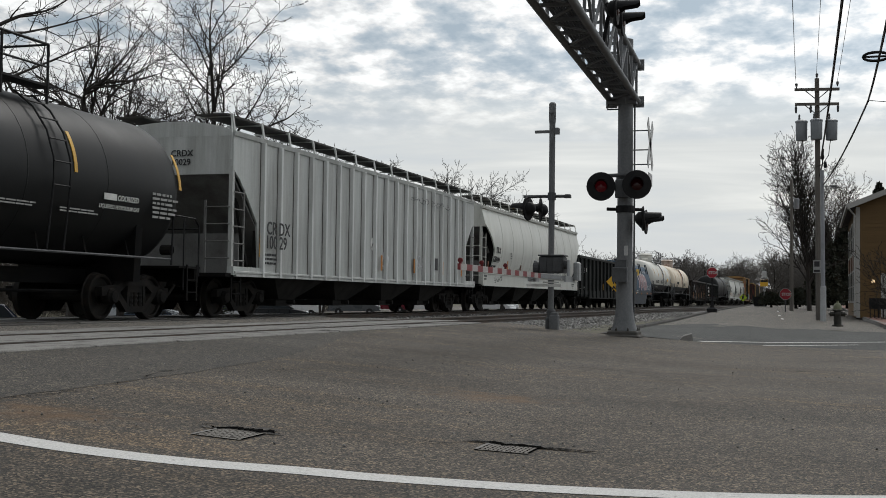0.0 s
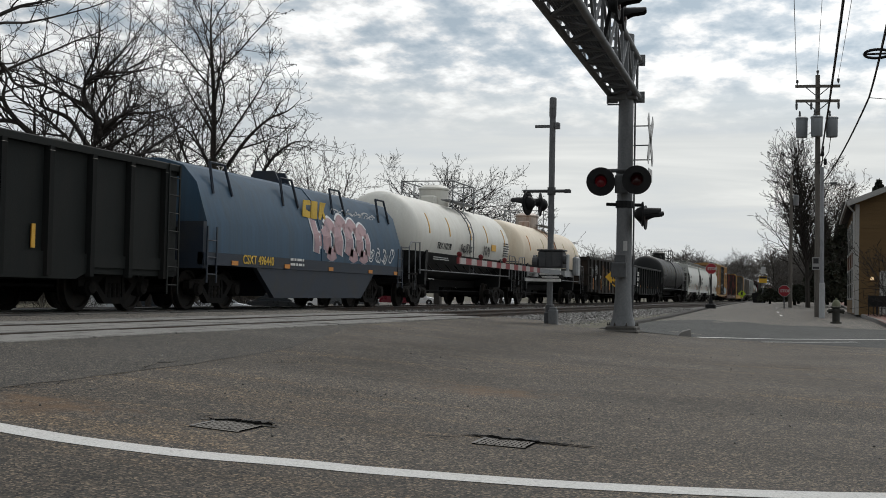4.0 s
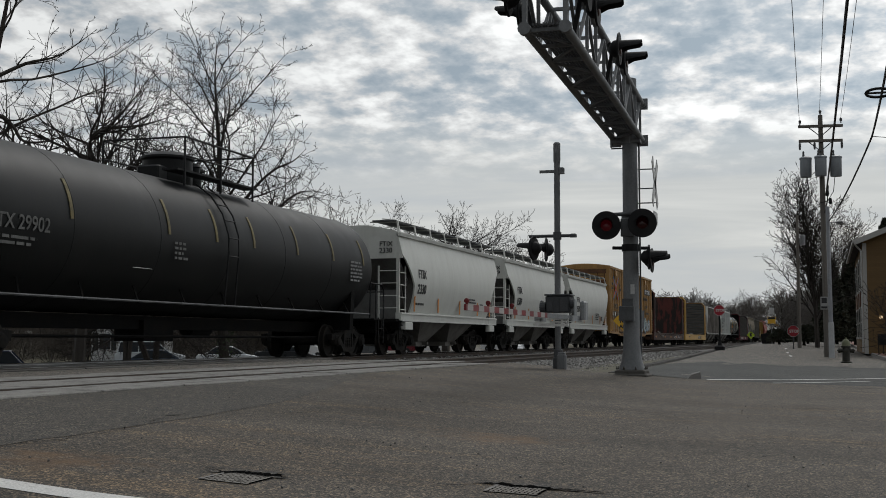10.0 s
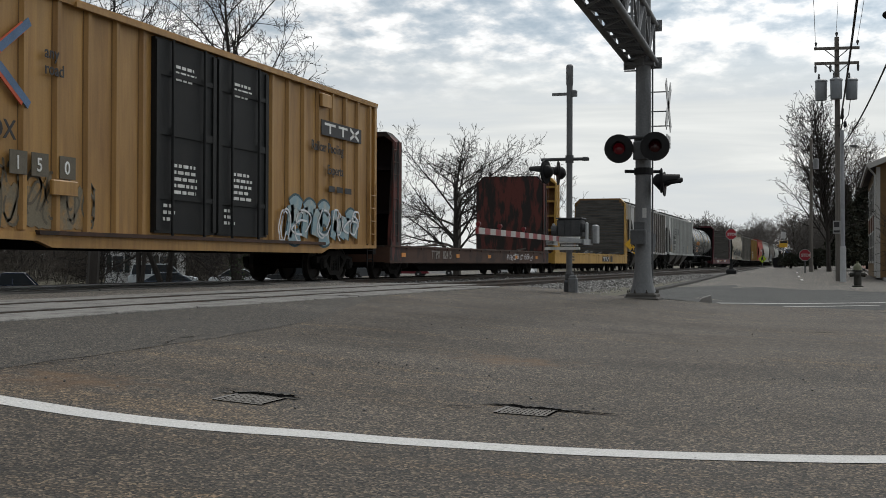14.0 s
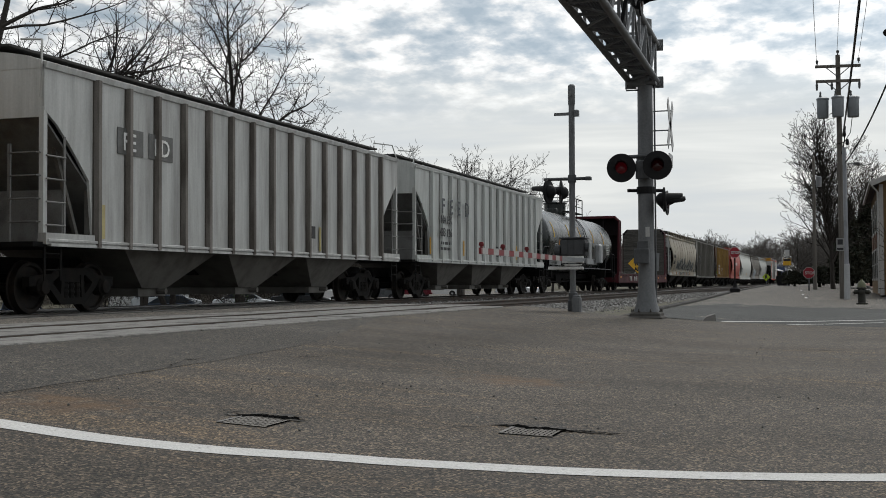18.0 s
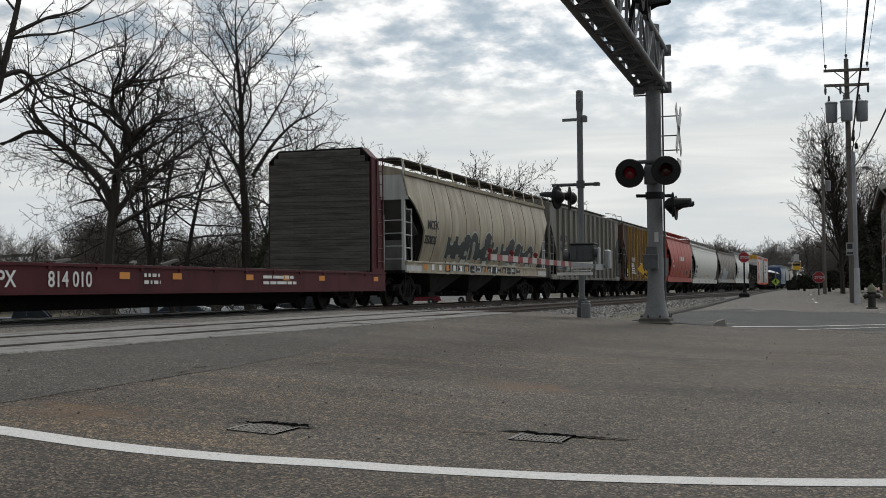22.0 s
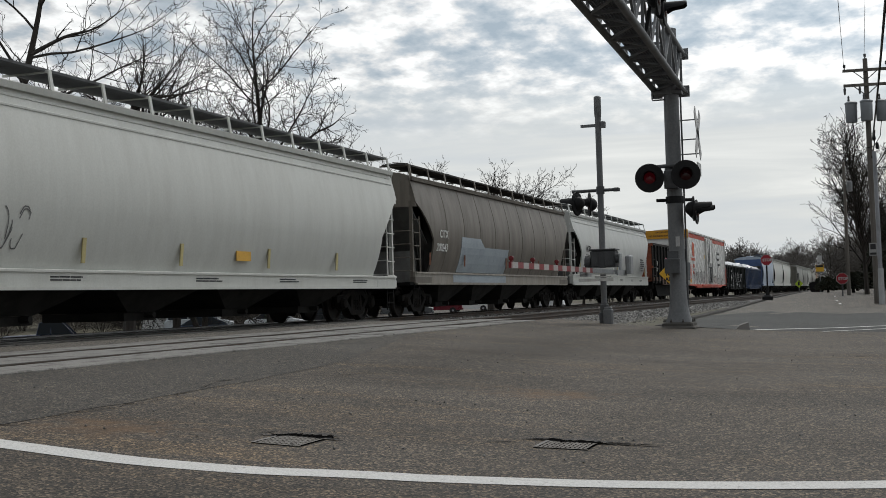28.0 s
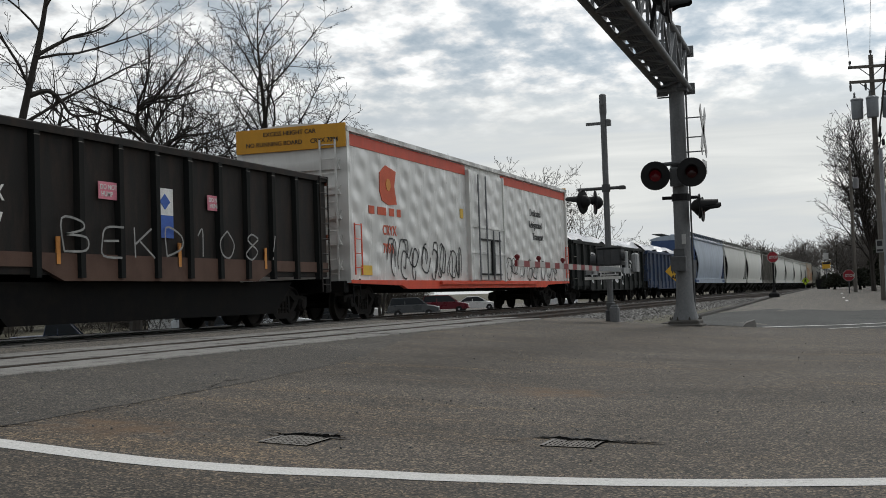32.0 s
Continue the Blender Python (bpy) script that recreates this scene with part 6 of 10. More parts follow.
for sg in (0, 1):
    y0, y1 = (0.45, -wd / 2) if sg == 0 else (-wd - 0.45, -wd / 2)
    z0, z1 = 5.75 - 0.175, 5.75 + 1.75 + 0.05
    part("roof", Shape().add([(-0.5, y0, z0), (17.4, y0, z0), (17.4, y1, z1), (-0.5, y1, z1), (-0.5, y0, z0 + 0.16), (17.4, y0, z0 + 0.16), (17.4, y1, z1 + 0.16), (-0.5, y1, z1 + 0.16)], [(0, 3, 2, 1), (4, 5, 6, 7), (0, 1, 5, 4), (1, 2, 6, 5), (2, 3, 7, 6), (3, 0, 4, 7)]), slate, hs)
    part("barge_board", Shape().beam((-0.52, y0, z0 + 0.03), (-0.52, y1, z1 + 0.03), 0.05, 0.26), trim_white, hs)
part("gutter", Shape().box(-0.5, 17.4, 0.40, 0.52, 5.58, 5.70), trim_white, hs)
part("corner_board", Shape().box(-0.03, 0.16, -0.16, 0.03, 0, 5.6), trim_white, hs)
part("downpipe", Shape().tube([(-0.06, 0.1, 0.1), (-0.06, 0.1, 5.2), (-0.3, 0.42, 5.55)], 0.05, 8), trim_white, hs)
for x in (1.6, 5.2, 9.0, 12.8):
    for z in (0.75, 3.35):
        w_ = part("window", Shape().box(x, x + 1.5, 0.004, 0.07, z, z + 1.75), trim_white, hs)
        part("pane", Shape().box(x + 0.12, x + 1.38, 0.074, 0.085, z + 0.12, z + 0.84), win_mat, w_)
        part("pane", Shape().box(x + 0.12, x + 1.38, 0.074, 0.085, z + 0.92, z + 1.63), win_mat, w_)
    part("window_panel", Shape().box(x, x + 1.5, 0.004, 0.05, 2.5, 3.346), brown_sh, hs)
dr = part("garage_door", Shape().box(-0.06, -0.03, -3.4, -1.15, 0.05, 2.25), trim_white, hs)
for z in (0.55, 1.1, 1.65):
    part("door_panel", Shape().box(-0.075, -0.061, -3.3, -1.25, z - 0.45, z + 0.02), trim_white, dr)
part("wall_lamp", Shape().lathe([(0, 0.05), (0.06, 0.09), (0.2, 0.07)], (-0.14, -0.78, 1.75), (0, 0, 1), 10), glow("warm lamp", (1.0, 0.72, 0.42), 0.6), hs)
part("side_gable", Shape().prism([(-4.6, 4.3), (-2.35, 4.3), (-2.35, 4.9), (-3.4, 5.45), (-4.6, 5.45)], "x", -0.9, -0.03), trim_white, hs)


def garden_chair(x, y, yaw):
    t = thing("garden_chair", "dark metal garden chair on the brick pavement", "chair", pose(x, y, -0.30 + rise(x) + 0.005, 0, 0, yaw), group="garden chairs")
    for sx in (-0.22, 0.22):
        for sy in (-0.22, 0.22):
            part("leg", Shape().beam((sx, sy, 0), (sx, sy, 0.43), 0.035), black_paint, t)
        part("armrest", Shape().beam((sx, -0.22, 0.66), (sx, 0.24, 0.66), 0.05, 0.03), black_paint, t)
    part("seat", Shape().slab(-0.25, 0.25, -0.25, 0.25, 0.42, 0.46, 0.01), black_paint, t)
    part("backrest", Shape().box(-0.25, 0.25, 0.22, 0.26, 0.46, 0.95), black_paint, t)


garden_chair(61.5, -2.75, 60)
garden_chair(62.6, -3.1, 80)
tb = thing("garden_table", "small dark round garden table on the pavement", "table", pose(60.6, -3.2, -0.195))
part("tabletop", Shape().lathe([(0.70, 0.42), (0.73, 0.42)], (0, 0, 0), (0, 0, 1), 16), black_paint, tb)
part("pedestal", Shape().tube([(0, 0, 0), (0, 0, 0.70)], 0.04, 8).lathe([(0, 0.25), (0.03, 0.22)], (0, 0, 0), (0, 0, 1), 12), black_paint, tb)
bush = bare_tree("shrub", "leafless dark shrub in front of the ochre house", 58.5, -3.9, -0.2, 3.6, 91, 0.06, top=3, stems=((0.3, 0.1), (-0.3, 0.15), (0.05, -0.35), (-0.1, 0.4)), **BUSHY)

# ---------------------------------------------------------------- drain grates and cracks in the near road
iron = surface("worn cast iron", (0.17, 0.16, 0.15), 0.6, 0.5, (0.07, 0.06, 0.05), 0.6, 4, 60)
hole_mat = surface("black drain hole with shade painted in", (0.006, 0.006, 0.006), 1.0, bump=0, spec=0.0)
edge_mat = asphalt("broken asphalt edge", (0.05, 0.046, 0.042), (0.03, 0.03, 0.03))


def drain(label, cx, cy, hx, hy, tail, seed):
    """Grate sunk flush into the asphalt, its far edge broken open; tail is the length of the crack that runs on."""
    t = thing("drain_grate", label, "drain", pose(cx, cy, 0))
    r = random.Random(seed)

    def flush(name, quads, mat_, z):
        s = Shape()
        for q in quads:
            s.add([(x, y, road_z(cx + x, cy + y) + z) for x, y in q], [tuple(range(len(q)))])
        part(name, s, mat_, t)

    def ragged(name, y_lo, y_hi, lo, hi, mat_, z):
        n_, rows, o = 40, [], 0.0
        for i in range(n_ + 1):
            y = y_lo + (y_hi - y_lo) * i / n_
            k = min(1.0, 5 * i / n_ + 0.08, 5 * (n_ - i) / n_ + 0.08)
            if y < -hy or y > hy:
                k *= 0.35
            o = 0.8 * o + r.gauss(0, 0.014)
            rows.append(((hx + o - lo * k * r.uniform(0.3, 1.0), y), (hx + o + hi * k * r.uniform(0.4, 1.3), y)))
        flush(name, [(a_[0], a_[1], b_[1], b_[0]) for a_, b_ in zip(rows[:-1], rows[1:])], mat_, z)
    ragged("broken_edge", -hy - tail, hy + 0.08 + tail * 0.4, 0.04, 0.20, edge_mat, 0.006)
    # joint and pit are flat black sheets: the hole's shade as colour
    ragged("open_joint", -hy - tail, hy + 0.05 + tail * 0.4, 0.035, 0.075, hole_mat, 0.010)
    flush("pit", [((-hx, -hy), (hx, -hy), (hx, hy), (-hx, hy))], hole_mat, 0.003)
    flush("frame", [((-hx, hy - 0.022), (hx, hy - 0.022), (hx, hy), (-hx, hy))], iron, 0.008)
    flush("frame", [((-hx, -hy), (-hx + 0.02, -hy), (-hx + 0.02, hy - 0.022), (-hx, hy - 0.022))], iron_dull, 0.006)
    for k in range(11):
        y = -hy + 0.02 + (2 * hy - 0.06) * k / 10
        flush("grate_bar", [((-hx + 0.02, y - 0.008), (hx - 0.02, y - 0.008), (hx - 0.02, y + 0.008), (-hx + 0.02, y + 0.008))], iron_dull, 0.0065)
    for k in range(3):
        x = -hx + 0.07 + (2 * hx - 0.1) * k / 3
        flush("grate_bar", [((x, -hy + 0.02), (x + 0.018, -hy + 0.02), (x + 0.018, hy - 0.024), (x, hy - 0.024))], iron_dull, 0.0075)


iron_dull = surface("road-dusted cast iron", (0.19, 0.175, 0.155), 0.8, 0.1, (0.09, 0.08, 0.07), 0.7, 9, 60)
drain("sunken iron drain grate with broken asphalt edge", 6.15, 3.12, 0.17, 0.150, 0.10, 1)
drain("sunken iron drain grate with broken asphalt edge", 6.71, 1.67, 0.15, 0.155, 0.24, 2)
crack_mat = surface("dark crack filler", (0.012, 0.011, 0.010), 1.0, spec=0.0)


def crack(pts, w, seed):
    r = random.Random(seed)
    s = Shape()
    q = []
    for a, b in zip(pts[:-1], pts[1:]):
        n = max(2, int(math.hypot(b[0] - a[0], b[1] - a[1]) / 0.12))
        for i in range(n):
            t = i / n
            q.append((a[0] + (b[0] - a[0]) * t + r.gauss(0, 0.022), a[1] + (b[1] - a[1]) * t + r.gauss(0, 0.022)))
    q.append(pts[-1])
    v = []
    for i, (x, y) in enumerate(q):
        k = w * r.uniform(0.3, 1.3) * min(1, i * 0.5, (len(q) - 1 - i) * 0.5 + 0.1)
        z = road_z(x, y) + 0.007
        v += [(x + k, y + k * 0.4, z), (x - k, y - k * 0.4, z)]
    s.add(v, [(2 * i, 2 * i + 1, 2 * i + 3, 2 * i + 2) for i in range(len(q) - 1)])
    return tagged(part("road_crack", s, crack_mat), "jagged dark crack in the asphalt", "crack", kind="structure")


for i, (pts, w) in enumerate((([(5.6, 5.0), (5.93, 4.72), (6.4, 4.80), (6.85, 4.79), (7.6, 4.83), (8.18, 4.95)], 0.012), ([(8.3, 5.0), (8.9, 5.12), (9.37, 5.17)], 0.03), ([(9.9, 4.7), (10.4, 4.55), (10.9, 4.6)], 0.012),
                              ([(6.9, 1.45), (6.86, 1.25), (6.9, 1.12)], 0.018), ([(6.75, 1.95), (6.7, 2.1), (6.72, 2.2)], 0.014), ([(6.42, 3.35), (6.4, 3.5)], 0.016), ([(24.2, 4.4), (24.3, 3.6), (24.2, 2.9)], 0.02),
                              ([(14.2, 3.1), (14.3, 2.4), (14.0, 1.7)], 0.012), ([(16.5, 0.6), (16.3, 0.25), (16.6, -0.1)], 0.02), ([(11.0, 0.9), (11.05, 0.5)], 0.012), ([(17.8, -1.0), (17.6, -2.0), (17.8, -3.0)], 0.018), ([(24.0, 0.6), (24.1, -0.3), (24.0, -1.2)], 0.03), ([(8.2, 2.0), (8.25, 1.7)], 0.010), ([(13.1, 4.3), (13.3, 3.8), (13.2, 3.5)], 0.012), ([(7.2, 0.4), (7.3, 0.1)], 0.010))):
    crack(pts, w, 100 + i)

# ---------------------------------------------------------------- the freight train
W = 1.55             # half of a car's width
CARS = []            # (car, x of its middle at the start)


def wheel_shape():
    # turned about y: hub, plate, rim, tread and flange
    return Shape().lathe([(-0.09, 0.08), (-0.09, 0.13), (-0.04, 0.14), (-0.035, 0.36), (-0.085, 0.38), (-0.085, 0.425), (-0.08, 0.438), (0.03, 0.445), (0.045, 0.472), (0.065, 0.472), (0.07, 0.40), (0.03, 0.37), (0.03, 0.1)], (0, 0, 0), (0, 1, 0), 24)


def truck_shape():
    s = Shape()
    for sg in (-1, 1):
        y = sg * 0.99
        w = 0.15
        s.beam((-1.22, y, 0.55), (-0.62, y, 0.60), w, 0.17)
        s.beam((0.62, y, 0.60), (1.22, y, 0.55), w, 0.17)
        s.beam((-0.66, y, 0.58), (-0.42, y, 0.72), w, 0.15)
        s.beam((0.42, y, 0.72), (0.66, y, 0.58), w, 0.15)
        s.beam((-0.45, y, 0.73), (0.45, y, 0.73), w, 0.13)
        s.beam((-0.70, y, 0.55), (-0.33, y, 0.22), w, 0.13)
        s.beam((0.70, y, 0.55), (0.33, y, 0.22), w, 0.13)
        s.beam((-0.36, y, 0.21), (0.36, y, 0.21), w, 0.12)
        s.beam((-0.31, y, 0.22), (-0.27, y, 0.72), w, 0.09)
        s.beam((0.27, y, 0.72), (0.31, y, 0.22), w, 0.09)
        for k in (-0.17, 0, 0.17):
            s.lathe([(0, 0.075), (0.05, 0.06), (0.1, 0.075), (0.15, 0.06), (0.2, 0.075), (0.25, 0.06), (0.27, 0.075)], (k, y + sg * 0.02, 0.27), (0, 0, 1), 8)
        for k in (-0.89, 0.89):
            s.lathe([(-0.06, 0.16), (0.10, 0.16), (0.13, 0.13), (0.17, 0.12), (0.18, 0.06)], (k, y, 0.457), (0, sg, 0), 12)
    s.box(-0.22, 0.22, -1.05, 1.05, 0.54, 0.70)
    for k in (-0.89, 0.89):
        s.tube([(k, -0.9, 0.457), (k, 0.9, 0.457)], 0.08, 8)
        s.beam((k * 0.55, -0.75, 0.42), (k * 0.55, 0.75, 0.42), 0.1, 0.16)
    return s


def coupler_shape(sg):
    s = Shape()
    s.box(min(0, sg * 0.55), max(0, sg * 0.55), -0.09, 0.09, 0.74, 0.90)
    s.slab(min(sg * 0.5, sg * 0.85), max(sg * 0.5, sg * 0.85), -0.16, 0.16, 0.68, 0.96, 0.05)
    s.tube([(sg * 0.1, -0.35, 0.72), (sg * 0.4, -0.32, 0.45), (sg * 0.75, -0.12, 0.42)], 0.03, 6)
    return s


def running_gear(car, L, over=0.35, inset=1.75):
    """Two trucks with their wheels, the centre sill and the couplers."""
    for sg in (-1, 1):
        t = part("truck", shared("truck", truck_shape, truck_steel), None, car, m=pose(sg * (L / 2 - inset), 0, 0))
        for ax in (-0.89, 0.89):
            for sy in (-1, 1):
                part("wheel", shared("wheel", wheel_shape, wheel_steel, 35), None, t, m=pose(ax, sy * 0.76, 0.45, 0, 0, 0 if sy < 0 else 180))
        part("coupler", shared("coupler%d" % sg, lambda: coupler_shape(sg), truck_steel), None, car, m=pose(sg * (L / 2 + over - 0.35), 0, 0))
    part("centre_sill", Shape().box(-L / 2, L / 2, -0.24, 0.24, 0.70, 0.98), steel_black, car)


def ladder_shape(h, w=0.42, step=0.36, r=0.014):
    s = Shape()
    for x in (-w / 2, w / 2):
        s.beam((x, 0, 0), (x, 0, h), 0.05, 0.02)
    z = 0.18
    while z < h:
        s.tube([(-w / 2, 0, z), (w / 2, 0, z)], r, 5)
        z += step
    return s




def begin(name, label, sl, sr, category="railway wagon"):
    car = thing(name, label, category, pose((sl + sr) / 2, TRACK_Y, 0), group="freight train")
    CARS.append((car, (sl + sr) / 2))
    return car, sr - sl


bare_steel = surface("scuffed bare steel", (0.10, 0.095, 0.085), 0.6, 0.2, (0.04, 0.036, 0.03), 0.7, 5, 40)
slope_grey = surface("grey end sheets", (0.15, 0.15, 0.145), 0.8, 0, (0.07, 0.066, 0.06), 0.7, 1.5, 40)


def side_sheet(l, zb, ze, zc1, zc2, dx, bulge, thick=0.05, nz=12):
    """One side's sheet: full length at the eaves, cut back at both lower ends, bulged out by bulge."""
    def reach(z):
        if z >= zc1:
            return l
        if z >= zc2:
            k = (zc1 - z) / (zc1 - zc2)
            return l - dx * (k ** 0.8)
        return l - dx - 0.12 * (zc2 - z) / (zc2 - zb)
    zs = sorted({zb + (ze - zb) * i / nz for i in range(nz + 1)} | {zc1, zc2})
    s = Shape()
    out = [[(sg * reach(z), -W - bulge(z), z) for sg in (-1, 1)] for z in zs]
    inn = [[(sg * reach(z), -W - bulge(z) + thick, z) for sg in (-1, 1)] for z in zs]
    ring = []
    for o, i in zip(out, inn):
        ring.append([o[0], o[1], i[1], i[0]])
    s.loft(ring, True)
    return s, reach


def hopper(name, label, sl, sr, body, sill=None, roof=None, end=None, slope=None, ze=4.12, zb=1.24, zs=1.0, ribs=0, bow=0.0, bays=3, board=None, seams=0, detail=True, rib_mat=None, seam_mat=None, low=False, mould=0):
    car, L = begin(name, label, sl, sr)
    l = L / 2
    sill, roof, end, board = sill or body, roof or body, end or body, board or walk_dark
    slope = slope or steel_black
    rung_mat = slope_grey if ribs else end
    h = ze - zb
    zc1, zc2 = zb + h * 0.74, zb + h * 0.36
    dx = 1.25 if L > 14 else 1.0

    def bulge(z):
        return (bow * 1.7 * math.sin(math.pi * min(1, max(0, (z - zb) / h)) ** 0.9) - 0.06) if bow else 0.0
    running_gear(car, L + 0.5)
    s, reach = side_sheet(l, zb, ze, zc1, zc2, dx, bulge)
    me = s.mesh("side_sheet", body, 40 if bow else None)
    part("side_sheet", me, None, car)
    part("side_sheet", me, None, car, m=pose(0, 0, 0, 0, 0, 180))
    if ribs:
        def rib():
            z0 = zs - 0.04
            return Shape().add([(-0.055, 0, z0), (-0.045, -0.10, z0), (0.045, -0.10, z0), (0.055, 0, z0), (-0.055, 0, ze - 0.05), (-0.045, -0.10, ze - 0.05), (0.045, -0.10, ze - 0.05), (0.055, 0, ze - 0.05)],
                               [(0, 1, 5, 4), (1, 2, 6, 5), (2, 3, 7, 6), (0, 3, 2, 1), (4, 5, 6, 7)])
        rs_ = rib()
        # dark strip on both sides of the rib: its shade as colour
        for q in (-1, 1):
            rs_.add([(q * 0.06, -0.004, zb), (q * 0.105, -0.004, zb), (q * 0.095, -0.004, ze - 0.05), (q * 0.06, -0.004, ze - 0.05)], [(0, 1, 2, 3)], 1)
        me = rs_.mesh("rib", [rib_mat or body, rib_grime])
        xr = l - dx - 0.2
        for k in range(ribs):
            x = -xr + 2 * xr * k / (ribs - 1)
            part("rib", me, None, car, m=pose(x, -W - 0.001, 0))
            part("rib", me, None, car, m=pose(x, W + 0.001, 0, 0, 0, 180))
    if seams:
        zz = [zb + h * i / 10 for i in range(11)]
        seam = Shape().loft([[(-0.012, -W - bulge(z) - 0.001, z), (0, -W - bulge(z) - 0.012, z), (0.012, -W - bulge(z) - 0.001, z)] for z in zz], True)
        me = seam.mesh("weld_seam", seam_mat or body)
        for k in range(seams):
            part("weld_seam", me, None, car, m=pose(-l + dx + 0.3 + (L - 2 * dx - 0.6) * (k + 0.5) / seams, 0, 0))
    for sg in (-1, 1):
        part("side_sill", Shape().box(-l, l, min(sg * (W - 0.12), sg * (W + 0.05)), max(sg * (W - 0.12), sg * (W + 0.05)), zs, zb - 0.004), sill, car)
        part("sill_flange", Shape().box(-l + 0.1, l - 0.1, *sorted((sg * (W - 0.02), sg * (W + 0.075))), zs - 0.05, zs - 0.002), sill, car)
        part("sill_lip", Shape().slab(-l + 0.02, l - 0.02, *sorted((sg * (W + 0.052), sg * (W + 0.085))), zb - 0.055, zb - 0.008, 0.008), sill, car)
        # upper end wall, slope sheet below it, posts and ladder
        zw = [zc1 - 0.12 + (ze - zc1 + 0.12) * i / 6 for i in range(7)]
        part("end_wall", Shape().prism([(-W - bulge(z) + 0.03, z) for z in zw] + [(W + bulge(z) - 0.03, z) for z in reversed(zw)], "x", *sorted((sg * (l - 0.06), sg * (l - 0.004)))), end, car)
        zw = [zb + (zc1 - 0.124 - zb) * i / 6 for i in range(7)]
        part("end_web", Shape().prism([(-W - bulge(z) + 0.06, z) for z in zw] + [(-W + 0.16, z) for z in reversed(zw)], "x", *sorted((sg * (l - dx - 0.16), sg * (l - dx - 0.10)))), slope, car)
        # slope sheet greyer than the sides: its shade is put into the colour
        part("slope_sheet", Shape().add([(sg * (l - 0.03), -W + 0.06, zc1 - 0.1), (sg * (l - 0.03), W - 0.06, zc1 - 0.1), (sg * (l - 2.5), W - 0.06, zb - 0.1), (sg * (l - 2.5), -W + 0.06, zb - 0.1), (sg * (l - 0.09), -W + 0.06, zc1 - 0.1), (sg * (l - 0.09), W - 0.06, zc1 - 0.1), (sg * (l - 2.56), W - 0.06, zb - 0.1), (sg * (l - 2.56), -W + 0.06, zb - 0.1)],
                                             [(0, 1, 2, 3), (7, 6, 5, 4), (0, 3, 7, 4), (1, 2, 6, 5)]), slope_grey, car)
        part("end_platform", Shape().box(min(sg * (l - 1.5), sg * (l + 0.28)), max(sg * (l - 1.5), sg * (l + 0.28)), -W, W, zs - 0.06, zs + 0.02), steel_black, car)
        for sy in (-1, 1):
            part("corner_post", Shape().beam((sg * (l - 0.04), sy * (W - 0.05), zs - 0.02), (sg * (l - 0.04), sy * (W - 0.05), zc1 + 0.05), 0.10, 0.09), end, car)
            part("brace", Shape().beam((sg * (l - 1.3), sy * (W - 0.25), zs), (sg * (l - 0.6), sy * (W - 0.25), zc1 - 0.55), 0.07), slope, car)
            part("corner_sill", Shape().box(*sorted((sg * (l - dx - 0.1), sg * (l + 0.02))), *sorted((sy * (W - 0.1), sy * (W + 0.058))), zs - 0.02, zs + 0.17), end, car)
            if detail:
                # short ladder between the corner post and its own stile, and the step under the sill
                top_ = zb + h * 0.60
                part("ladder_stile", Shape().beam((sg * (l - 0.52), sy * (W + 0.02), zs), (sg * (l - 0.52), sy * (W + 0.02), top_), 0.05, 0.025), rung_mat, car)
                z = zs + 0.3
                while z < top_:
                    part("ladder_rung", Shape().tube([(sg * (l - 0.02), sy * (W + 0.03), z), (sg * (l - 0.54), sy * (W + 0.03), z)], 0.016, 5), rung_mat, car)
                    z += 0.38
                part("sill_step", ladder_shape(0.62, 0.44, 0.27), steel_black, car, m=pose(sg * (l - 0.27), sy * (W - 0.02), zs - 0.62))
        if detail:
            for i in range(4):
                part("end_grab", Shape().tube([(sg * (l - 0.02), -W + 0.06, zs + 0.35 + 0.38 * i), (sg * (l + 0.09), -W + 0.08, zs + 0.35 + 0.38 * i), (sg * (l + 0.09), -W + 0.62, zs + 0.35 + 0.38 * i), (sg * (l - 0.02), -W + 0.64, zs + 0.35 + 0.38 * i)], 0.015, 5), rung_mat, car)
            part("end_stile", Shape().beam((sg * (l + 0.02), -W + 0.66, zs), (sg * (l + 0.02), -W + 0.66, zs + 1.65), 0.04, 0.05), rung_mat, car)
            part("end_bulkhead", Shape().box(*sorted((sg * (l - 0.95), sg * (l - 0.9))), -W + 0.3, W - 0.3, zs, zs + 0.95), slope_grey, car)
            part("brake_cylinder", Shape().lathe([(0, 0.12), (0.25, 0.12)], (sg * (l - 0.45), 0.2, zs + 0.55), (0, 1, 0), 10), truck_steel, car)
            part("brake_wheel", Shape().lathe([(-0.02, 0.24), (0.02, 0.24), (0.02, 0.2), (-0.02, 0.2)], (sg * (l + 0.1), 0.5, zs + 1.0), (1, 0, 0), 14), truck_steel, car)
    # roof: arched, with the hatch trough and the walkway on its brackets
    n = 9
    arch = [(-W - 0.03, ze - 0.06), (-W - 0.05, ze + 0.04)] + [(-W + 2 * W * i / n, ze + 0.05 + 0.24 * math.sin(math.pi * i / n) ** 0.7) for i in range(n + 1)] + [(W + 0.05, ze + 0.04), (W + 0.03, ze - 0.06)]
    part("roof", Shape().prism(arch, "x", -l, l), roof, car, smooth=35)
    hat = Shape()
    hat.slab(-l + 0.9, l - 0.9, -0.28, 0.28, ze + 0.2, ze + 0.40, 0.05)
    part("hatch_cover", hat, roof, car)
    for k in range(mould):
        z = ze - 0.16 - 0.17 * k
